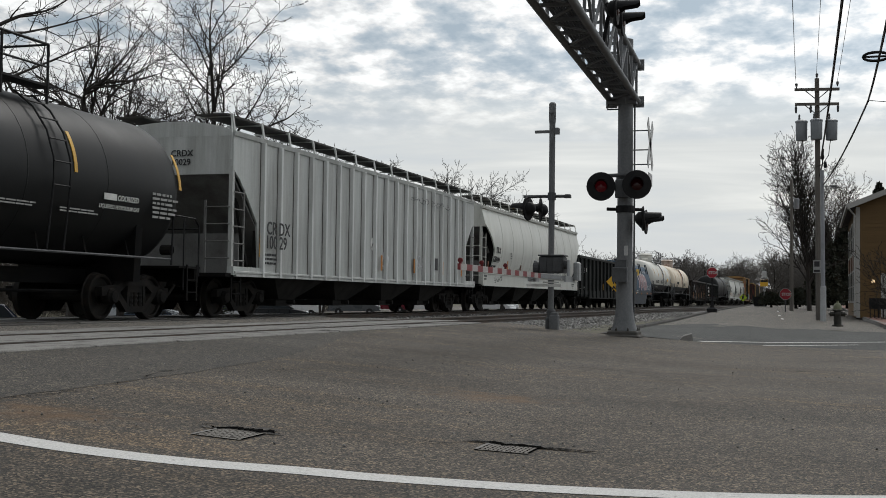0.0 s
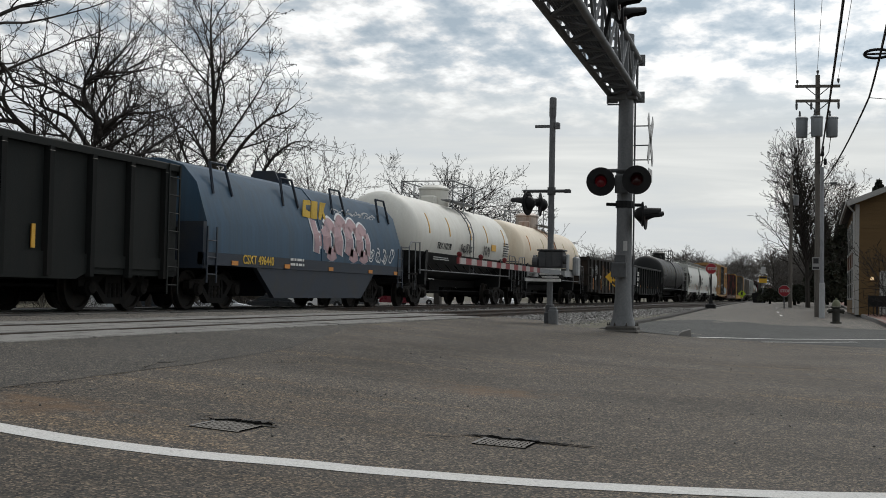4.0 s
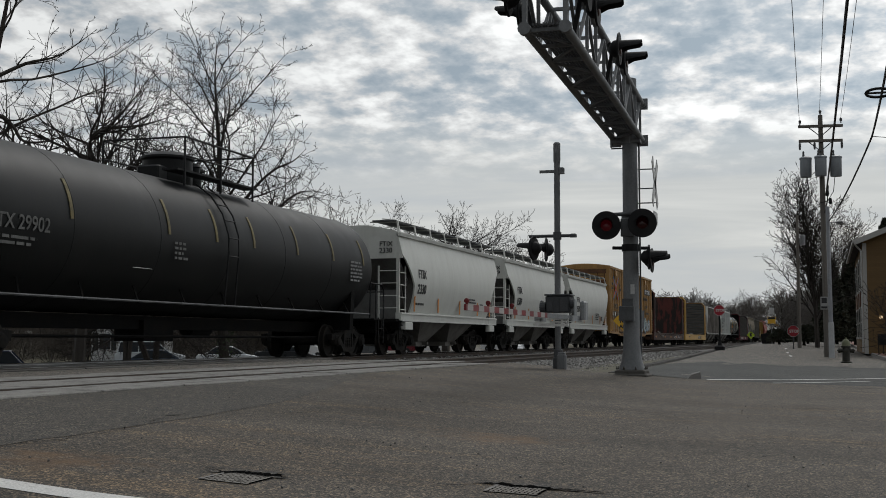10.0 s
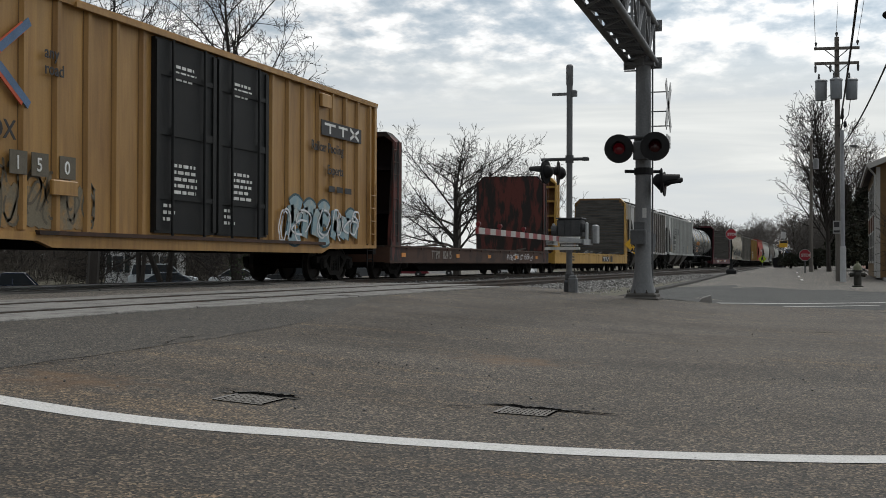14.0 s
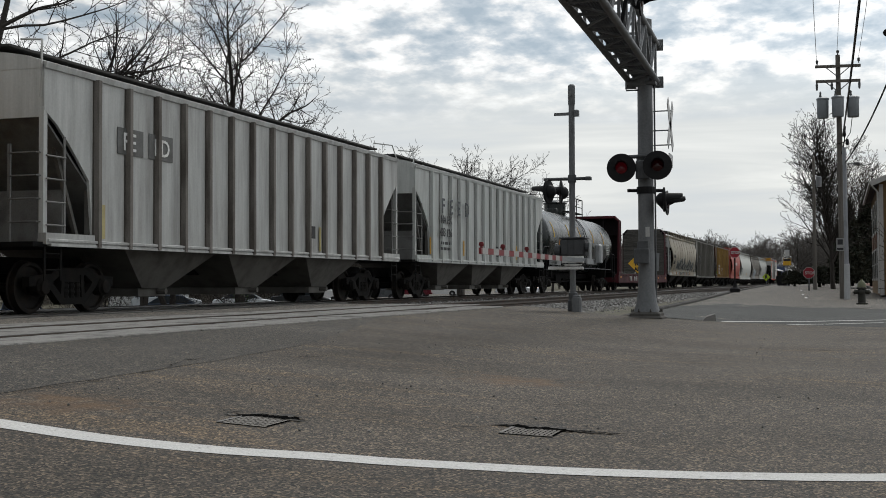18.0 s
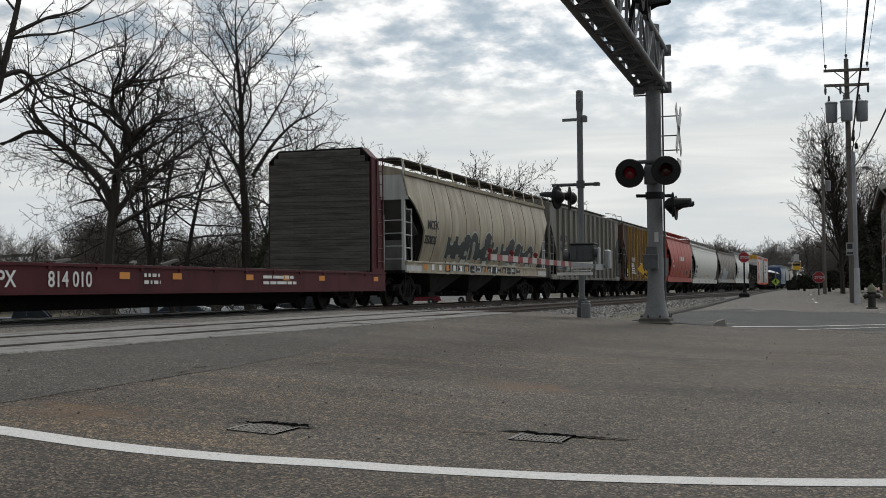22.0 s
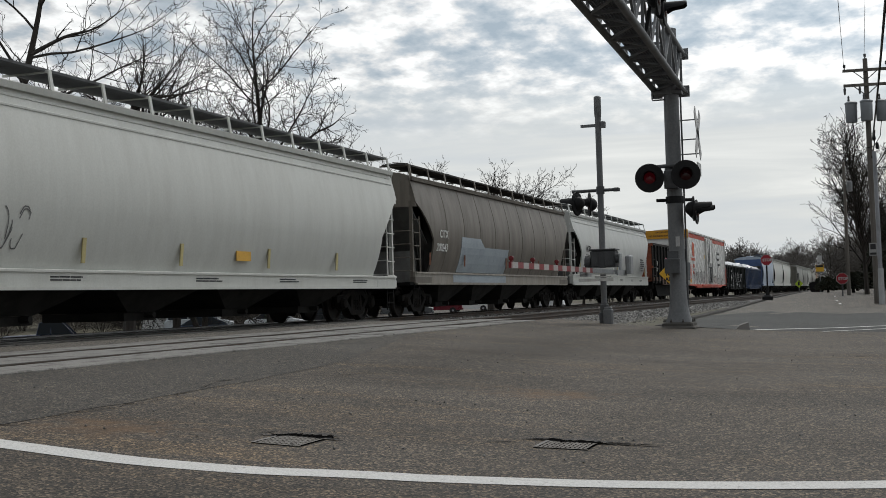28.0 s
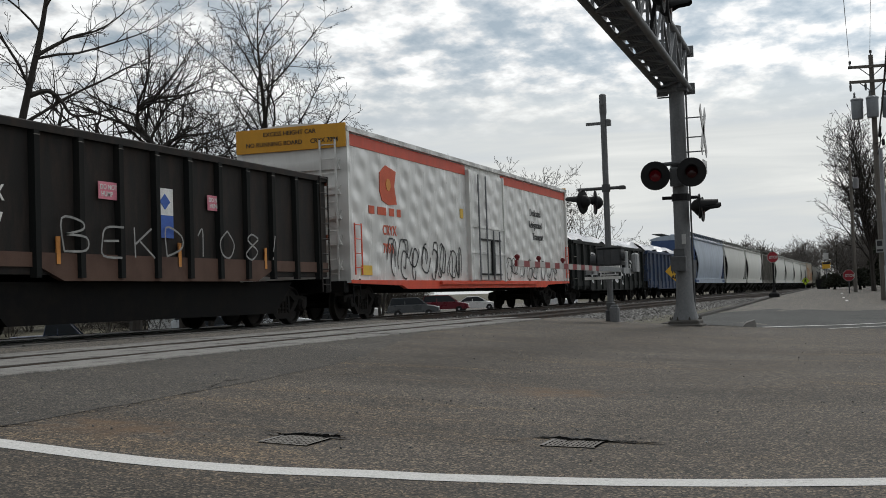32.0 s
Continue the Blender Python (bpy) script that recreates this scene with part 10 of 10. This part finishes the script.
lettering("382 03", 401.5 + k, FACE - 0.094, 1.72, 0.24, letter_white, c)
bars(401.6 + k, 1.6, 1.2, 3, 0.13, FACE - 0.094, letter_white, c, 30)
plate(c, 400.5 + k, 400.95 + k, 1.36, 1.62, FACE, surface("fluorescent green placard", (0.35, 0.85, 0.06)))
plate(c, 400.55 + k, 400.75 + k, 1.2, 1.3, FACE, letter_white)
scrawl(403.3 + k, 406.8 + k, 1.25, 2.0, FACE - 0.05, spray_white, c, 19, 9, 0.025)
lettering("TFOX", 0, 0, 0, 0.2, letter_white, c, m=pose(-L / 2 - 0.02, 0.6, 3.85, 90, 0, -90))
lettering("38203", 0, 0, 0, 0.2, letter_white, c, m=pose(-L / 2 - 0.02, 0.6, 3.58, 90, 0, -90))

# orange-red hopper
c, L, bg = hopper("covered_hopper", "faded orange-red smooth-sided covered hopper wagon with white mark", 417.0, 430.2, red_hop, slope=lower_dark, bow=0.16, bays=2, zb=1.22, zs=0.95, ze=4.08, seams=5, board=red_hop)
k = -423.6
part("company_mark", Shape().beam((421.0 + k, -W - 0.175, 2.5), (421.0 + k, -W - 0.175, 3.0), 0.02, 0.14).beam((421.0 + k, -W - 0.175, 2.95), (421.5 + k, -W - 0.175, 2.75), 0.02, 0.12).beam((421.1 + k, -W - 0.175, 2.7), (421.6 + k, -W - 0.175, 2.45), 0.02, 0.12), letter_white, c)
bars(422.1 + k, 2.5, 3.7, 1, 0.62, -W - 0.014 - bg(2.5), letter_white, c, 31, "company_mark")
bars(418.6 + k, 2.3, 0.8, 2, 0.34, -W - 0.014 - bg(2.3), letter_white, c, 32)
plate(c, 426.6 + k, 427.0 + k, 1.5, 1.75, -W - 0.012 - bg(1.75), letter_black)
strips(c, [418.5 + k, 420.8 + k, 424.0 + k, 428.0 + k], -W - 0.010 - bg(1.75), 1.3, 1.75, letter_orange)

# three long hoppers
c, L, bg = hopper("covered_hopper", "pale grey long smooth-sided covered hopper wagon", 431.4, 450.4, pale_hop, sill=white_hop, slope=lower_dark, bow=0.16, bays=4, zb=1.16, zs=0.87, ze=3.98, board=galv_dark, mould=2)
k = -440.9
on_bulge("UTCX", 432.75 + k, 2.08, 0.26, letter_black, c, bg)
on_bulge("51206", 432.7 + k, 1.70, 0.26, letter_black, c, bg)
bars(432.7 + k, 1.5, 1.1, 2, 0.16, -W - 0.014 - bg(1.5), letter_black, c, 33)
scrawl(433.9 + k, 435.0 + k, 1.45, 2.1, -W - 0.012, surface("dark grey spray paint", (0.12, 0.12, 0.12)), c, 20, 9, 0.02, bulge=bg)
plate(c, 441.5 + k, 442.1 + k, 1.4, 1.6, -W - 0.012 - bg(1.6), reflect_yellow)
for i, x in enumerate((435.6, 440, 443.5, 447.5)):
    bars(x + k, 1.02, 1.0, 2, 0.05, -W - 0.056, letter_black, c, 34 + i)
strips(c, [432.2 + k, 436.3 + k, 439.3 + k, 442.8 + k, 446.3 + k], -W - 0.010 - bg(1.72), 1.26, 1.68, reflect_pale)
c, L, bg = hopper("covered_hopper", "brown-grey covered hopper wagon with a blue-grey painted-out patch", 451.9, 470.1, brown_hop, sill=car_paint("tan sill paint", (0.27, 0.25, 0.215), 0.6, (0.12, 0.085, 0.06)), slope=lower_dark, bow=0.16, bays=4, zb=1.3, zs=0.98, ze=3.98, seams=9)
k = -461.0
zz_ = [1.32, 1.6, 1.9, 2.15]
part("paint_patch", Shape().loft([[(455.7 + k, -W - 0.012 - bg(z), z), (460.9 + k, -W - 0.012 - bg(z), z), (460.9 + k, -W + 0.0 - bg(z), z), (455.7 + k, -W + 0.0 - bg(z), z)] for z in zz_]), patch_grey, c)
part("paint_patch", Shape().loft([[(455.7 + k, -W - 0.014 - bg(z), z), (458.2 + k - 0.3 * i, -W - 0.014 - bg(z), z), (458.2 + k - 0.3 * i, -W + 0.0 - bg(z), z), (455.7 + k, -W + 0.0 - bg(z), z)] for i, z in enumerate((2.1, 2.25, 2.42))]), patch_grey, c)
part("paint_patch", Shape().box(455.2 + k, 460.9 + k, -W - 0.056, -W - 0.03, 1.0, 1.29), patch_grey, c)
for word, x, z in (("CITX", 453.6, 2.33), ("200243", 453.4, 1.93)):
    on_bulge(word, x + k, z, 0.23, letter_white, c, bg)
plate(c, 464.0 + k, 464.4 + k, 1.6, 1.9, -W - 0.012 - bg(1.9), letter_white)
strips(c, [452.8 + k, 456 + k, 460.6 + k, 465.0 + k], -W - 0.010 - bg(1.95), 1.5, 1.86, strip_brown)
c, L, bg = hopper("covered_hopper", "white long smooth-sided covered hopper wagon", 471.2, 489.7, car_paint("clean white hopper paint", (0.50, 0.51, 0.49), 0.15), sill=white_hop, slope=lower_dark, bow=0.16, bays=4, zb=1.42, zs=0.98, ze=4.05, board=galv_dark, mould=2)
k = -480.45
on_bulge("ACFX", 473.2 + k, 2.45, 0.26, letter_black, c, bg)
on_bulge("40811", 473.1 + k, 2.06, 0.26, letter_black, c, bg)
bars(473.1 + k, 1.8, 1.0, 3, 0.14, -W - 0.014 - bg(1.8), letter_black, c, 38)
bars(486.6 + k, 2.3, 1.2, 6, 0.12, -W - 0.014 - bg(2.3), letter_black, c, 39)
for i, x in enumerate((474, 477, 481.5, 484.5, 487)):
    bars(x + k, 1.2, 0.8, 2, 0.055, -W - 0.056, letter_black, c, 44 + i)
strips(c, [472.2 + k, 476.6 + k, 480.4 + k, 484.6 + k, 488.2 + k], -W - 0.010 - bg(2.0), 1.52, 1.9, reflect_pale)

# gondola with tags
c, L = gondola("gondola_wagon", "brown-black high-sided gondola wagon with white spray tags", 492.3, 505.8, gon_brown, zt=3.38, zb=0.98, ribs=12, rib_mat=gon_rib, end=surface("bright rust-red steel", (0.22, 0.055, 0.025), 0.75, 0, (0.08, 0.035, 0.02), 0.8, 1.5, 40), sill=gon_rust)
k = -499.05
part("drop_door", Shape().prism([(-5.2, 0.97), (5.2, 0.97), (4.4, 0.28), (-4.4, 0.28)], "y", -1.3, 1.3), steel_black, c)
spray_word("BEKD108!", 495.6 + k, 503.4 + k, 1.42, 1.95, FACE - 0.01, surface("thin worn spray", (0.27, 0.27, 0.26), 0.7, 0, (0.1, 0.1, 0.1), 0.6, 6, 40, bump=0), c, 0.038, 22)
lettering("DJ TX", 493.5 + k, FACE + 0.06, 2.2, 0.24, letter_white, c)
lettering("30 817", 493.4 + k, FACE + 0.06, 1.78, 0.24, letter_white, c)
plate(c, 496.75 + k, 497.3 + k, 2.38, 2.68, FACE + 0.06, surface("pink placard", (0.62, 0.20, 0.26)))
plate(c, 500.3 + k, 500.85 + k, 2.38, 2.68, FACE + 0.06, surface("pink placard", (0.62, 0.20, 0.26)))
lettering("DO NOT", 496.79 + k, FACE + 0.05, 2.55, 0.085, letter_white, c)
lettering("HUMP", 496.82 + k, FACE + 0.05, 2.43, 0.085, letter_white, c)
lettering("DO NOT", 500.34 + k, FACE + 0.05, 2.55, 0.085, letter_white, c)
lettering("HUMP", 500.37 + k, FACE + 0.05, 2.43, 0.085, letter_white, c)
plate(c, 498.5 + k, 499.05 + k, 2.2, 2.7, FACE + 0.06, letter_white)
plate(c, 498.5 + k, 499.05 + k, 1.78, 2.196, FACE + 0.06, surface("blue placard", (0.03, 0.09, 0.35)))
part("company_mark", Shape().prism([(498.77 + k, 2.3), (498.95 + k, 2.45), (498.77 + k, 2.6), (498.6 + k, 2.45)], "y", FACE + 0.045, FACE + 0.05), surface("blue placard", (0.03, 0.09, 0.35)), c)
strips(c, [495.6 + k, 499.2 + k, 502.6 + k], FACE + 0.05, 1.25, 1.7, letter_orange, 0)

# white refrigerator wagon
c, L = boxcar("refrigerator_wagon", "white insulated box wagon with orange-red stripes and black graffiti", 507.0, 529.4, box_white, box_white, box_orange, zb=1.0, zt=4.85, doors="slide", zs=0.78, end=box_white)
k = -518.2
for sg in (-1, 1):
    y0, y1 = sorted((sg * (W - 0.079), sg * (W - 0.06)))
    part("stripe", Shape().box(-L / 2, -1.9, y0, y1, 4.42, 4.72).box(2.0, L / 2, y0, y1, 4.42, 4.72), box_orange, c)
    part("end_header", Shape().box(*sorted((sg * (L / 2 + 0.0), sg * (L / 2 + 0.075))), -W + 0.02, W - 0.02, 4.35, 4.95), box_gold, c)
lettering("EXCESS HEIGHT CAR", 0, 0, 0, 0.11, letter_black, c, m=pose(-L / 2 - 0.08, 0.75, 4.75, 90, 0, -90))
lettering("NO RUNNING BOARD     CRYX 7094", 0, 0, 0, 0.11, letter_black, c, m=pose(-L / 2 - 0.08, 1.25, 4.5, 90, 0, -90))
d = part("door", Shape().box(-1.85, 1.95, -W - 0.02, -W + 0.08, 1.05, 4.6), box_white, c)
part("door_frame", Shape().box(-1.87, -1.77, -W - 0.06, -W - 0.022, 1.0, 4.62).box(1.87, 1.97, -W - 0.06, -W - 0.022, 1.0, 4.62).box(-1.77, 1.87, -W - 0.05, -W - 0.022, 2.75, 2.82).box(-1.77, 1.87, -W - 0.05, -W - 0.022, 1.9, 1.96), box_white, d)
for x in (-1.0, -0.2, 0.5, 1.2):
    part("lock_rod", Shape().tube([(x, -W - 0.08, 1.05), (x, -W - 0.08, 4.5 if x < 0 else 2.7)], 0.028, 6), galv, d)
part("lock_gear", Shape().box(-0.9, 1.4, -W - 0.075, -W - 0.05, 1.2, 1.26).box(-0.9, 1.4, -W - 0.075, -W - 0.05, 2.35, 2.41).box(0.3, 0.6, -W - 0.1, -W - 0.05, 1.2, 2.4), box_black, d)
part("door_track", Shape().box(-4.8, 6.0, -W - 0.1, -W + 0.0, 0.9, 0.99), box_orange, c)
part("company_mark", Shape().prism([(509.3 + k, 3.15), (509.75 + k, 3.05), (510.35 + k, 3.1), (510.2 + k, 3.6), (510.35 + k, 4.0), (509.6 + k, 4.12), (509.2 + k, 3.9), (509.15 + k, 3.4)], "y", -W + 0.06, -W + 0.075), letter_red, c)
part("company_mark", Shape().lathe([(0, 0.17), (0.006, 0.17)], (509.75 + k, -W + 0.05, 3.6), (0, 1, 0), 14), letter_orange, c)
bars(508.4 + k, 2.76, 2.7, 1, 0.42, -W + 0.07, letter_red, c, 50, "company_mark")
lettering("CRYX", 509.3 + k, -W + 0.07, 2.24, 0.26, letter_red, c)
lettering("7094", 509.3 + k, -W + 0.07, 1.75, 0.26, letter_red, c)
lettering("Dedicated", 523.9 + k, -W + 0.07, 3.5, 0.26, letter_black, c)
lettering("Refrigerated", 523.7 + k, -W + 0.07, 3.05, 0.26, letter_black, c)
lettering("Transport", 524.2 + k, -W + 0.07, 2.6, 0.26, letter_black, c)
scrawl(509.6 + k, 515.9 + k, 0.98, 2.15, -W + 0.066, letter_black, c, 23, 24, 0.05)
scrawl(520.3 + k, 527.8 + k, 0.98, 1.85, -W + 0.066, letter_black, c, 24, 24, 0.04)
plate(c, 507.8 + k, 508.5 + k, 1.15, 1.4, -W + 0.07, letter_yellow)
plate(c, 515.7 + k, 516.0 + k, 3.0, 3.3, -W + 0.07, letter_yellow)

# the rest of the train, still far off at the end
c, L = gondola("gondola_wagon", "black gondola wagon loaded under a crumpled silvery sheet", 530.4, 547.0, gon_black, zt=2.7, zb=0.6, ribs=13, load=tarp)
scrawl(-5, 5, 0.9, 2.3, FACE + 0.06, spray_white, c, 25, 18, 0.09)
c, L = gondola("gondola_wagon", "dark blue gondola wagon loaded under a crumpled silvery sheet", 548.3, 565.2, surface("dark blue gondola paint", (0.02, 0.04, 0.09), 0.6, 0, (0.05, 0.05, 0.06), 0.6, 1.5, 40), zt=2.7, zb=0.6, ribs=13, load=tarp)
blue_hop = car_paint("pale blue-grey hopper paint", (0.36, 0.42, 0.50), 0.3)
hopper("covered_hopper", "pale blue-grey smooth-sided covered hopper wagon", 566.6, 583.0, blue_hop, slope=lower_dark, bow=0.1, bays=3, zb=1.3, end=surface("blue end paint", (0.05, 0.09, 0.2)), detail=True)
for i, (mt, nm, n_ribs) in enumerate(((pale_hop, "pale grey", 0), (white_hop, "off-white", 0), (dirty_hop, "dark olive-grey", 13), (pale_hop, "pale grey", 0), (pale_hop, "pale grey", 0), (white_hop, "off-white", 0), (white_hop, "off-white", 0))):
    sl = 584.4 + 17.2 * i
    hopper("covered_hopper", nm + " covered hopper wagon far down the train", sl, sl + 15.8, mt, slope=lower_dark, ribs=n_ribs, bow=0.0 if n_ribs else 0.1, bays=3, zb=1.3, detail=False)
c, L = boxcar("box_wagon", "white box wagon with rusty orange graffiti", 705.0, 722.0, car_paint("rust-marked white paint", (0.55, 0.5, 0.42), 0.6, (0.4, 0.2, 0.08)), white_grey, flat_rust, zt=4.6)
scrawl(-7, 7, 1.2, 3.6, FACE, letter_orange, c, 26, 15, 0.25)
for i in range(6):
    sl = 723.4 + 17.2 * i
    if i % 3 == 1:
        tank("tank_wagon", "black tank wagon far down the train", sl, sl + 15.8, 1.45, 2.45, tank_black, detail=False)
    else:
        hopper("covered_hopper", "grey covered hopper wagon far down the train", sl, sl + 15.8, (dirty_hop, white_hop, pale_hop)[i % 3], slope=lower_dark, bow=0.1, bays=3, zb=1.3, detail=False)

# ---------------------------------------------------------------- crossing panels, sleepers and ballast stones
# far track's panels: shade under the train painted into the concrete
concrete_shaded = surface("crossing concrete darkened as train shade", (0.10, 0.095, 0.088), 0.85, 0, (0.03, 0.028, 0.026), 0.85, 1.1, 60, (0.5, 3, 1), 0.2, (0.42, 0.62), 0.2)


def crossing_panels():
    rnd = random.Random(12)
    spans = []
    for cy in (NEAR_Y, TRACK_Y):
        spans += [(cy - (1.70 if cy == NEAR_Y else 1.46), cy - 0.92), (cy - 0.57, cy + 0.57), (cy + 0.92, cy + 1.75)]
    for k, (y0, y1) in enumerate(spans):
        length = 1.62
        mat = concrete if k < 3 else concrete_shaded
        me = Shape().slab(-length / 2 + 0.022, length / 2 - 0.022, -(y1 - y0) / 2, (y1 - y0) / 2, -0.17, 0.0, 0.012).mesh("concrete_panel", mat)
        x = -21.0 + (k % 3) * 0.5
        end = 25.6 + (y1 - 6.7) * 0.92
        while x + length / 2 < end:
            ob = part("concrete_panel", me, None, bpy.data.objects["track_bed"], m=pose(x, (y0 + y1) / 2, -0.004 - rnd.random() * 0.008, rnd.gauss(0, 0.25), rnd.gauss(0, 0.15), 0))
            x += length


crossing_panels()
asph_edge = sheet("crossing_edge", ticks(24.6, 27.2, 0.5), ticks(5.6, 7.06, 0.365), lambda x, y: fall(y) - 0.015, road_mat, "ragged asphalt edge by the gate")
sleeper_mat = surface("tarred sleeper timber", (0.045, 0.036, 0.03), 0.9, 0, (0.025, 0.02, 0.018), 0.7, 2, 25, (0.6, 4, 4), 0.4)
sleeper = Shape().slab(-0.115, 0.115, -1.3, 1.3, -0.2, 0.0, 0.012).mesh("sleeper", sleeper_mat)
bank = bpy.data.objects["ballast_bank"]
for cy in (NEAR_Y, TRACK_Y):
    x = 29.6 if cy == NEAR_Y else 32.6
    for i in range(110):
        part("sleeper", sleeper, None, bank, m=pose(x + i * 0.56, cy, -0.125, 0, 0, 0))


def stones(name, count, x0, x1, y0, y1, hgt, size, seed, mat, label):
    r = np.random.RandomState(seed)
    base = np.array([(1, 0, 0), (-1, 0, 0), (0, 1, 0), (0, -1, 0), (0, 0, 1), (0, 0, -1)], float)
    faces = np.array([(0, 2, 4), (2, 1, 4), (1, 3, 4), (3, 0, 4), (2, 0, 5), (1, 2, 5), (3, 1, 5), (0, 3, 5)])
    u = r.rand(count)
    xs = x0 + (x1 - x0) * u ** 1.6
    ys = y0 + (y1 - y0) * r.rand(count)
    V = np.empty((count, 6, 3))
    for i in range(count):
        q = np.linalg.qr(r.randn(3, 3))[0]
        s = size * (0.5 + r.rand()) * (0.7 + 0.6 * r.rand(6, 1))
        V[i] = (base * s * np.array([1.25, 1.0, 0.75])) @ q + (xs[i], ys[i], hgt(xs[i], ys[i]))
    me = bpy.data.meshes.new(name)
    F = (faces[None] + 6 * np.arange(count)[:, None, None]).reshape(-1, 3)
    me.from_pydata(V.reshape(-1, 3).tolist(), [], F.tolist())
    me.materials.append(mat)
    ob = new(name, me)
    return tagged(ob, label, "ballast", kind="stuff")


def stone_material():
    m = surface("ballast stone", (0.20, 0.195, 0.185), 0.9, 0, (0.10, 0.09, 0.08), 0.6, 3, 30, bump=0.3)
    n, l = m.node_tree.nodes, m.node_tree.links
    b = n["Principled BSDF"]
    g = n.new("ShaderNodeNewGeometry")
    r = n.new("ShaderNodeMapRange")
    r.inputs["To Min"].default_value, r.inputs["To Max"].default_value = 0.45, 1.7
    l.new(g.outputs["Random Per Island"], r.inputs["Value"])
    sc = n.new("ShaderNodeVectorMath")
    sc.operation = "SCALE"
    l.new(b.inputs["Base Color"].links[0].from_socket, sc.inputs[0])
    l.new(r.outputs[0], sc.inputs["Scale"])
    l.new(sc.outputs[0], b.inputs["Base Color"])
    return m


stone_mat = stone_material()


def bank_top(x, y):
    return float(np.interp(y, (5.0, 6.4, 7.0, 10.2, 10.9, 11.8, 12.4, 15.4, 16.4), (-0.36, -0.22, -0.14, -0.14, -0.20, -0.20, -0.14, -0.14, -0.30)))


stones("ballast_stones", 9000, 26.4, 70, 5.15, 7.75, lambda x, y: bank_top(x, max(y, street_left(x) + 0.15)) + 0.01, 0.042, 3, stone_mat, "loose grey ballast stones on the bank")
stones("ballast_stones", 5000, 29, 80, 7.8, 13.1, lambda x, y: bank_top(x, y) + 0.0, 0.042, 4, stone_mat, "loose grey ballast stones between the tracks")
stones("road_grit", 420, 6.0, 24.0, -4.0, 6.5, lambda x, y: fall(y) + 0.006, 0.0075, 5, stone_mat, "scattered grit on the road")



def motions():
    """The whole train rolls past at a steady 15 metres a second."""
    for car, x in CARS:
        walk(car, [(t, pose(x - 14.98 * t - drift, TRACK_Y, 0)) for t, drift in ((0, 0), (4, 0.06), (8, 0.09), (16, 0.12), (24, 0.10), (32, 0.02))])


motions()
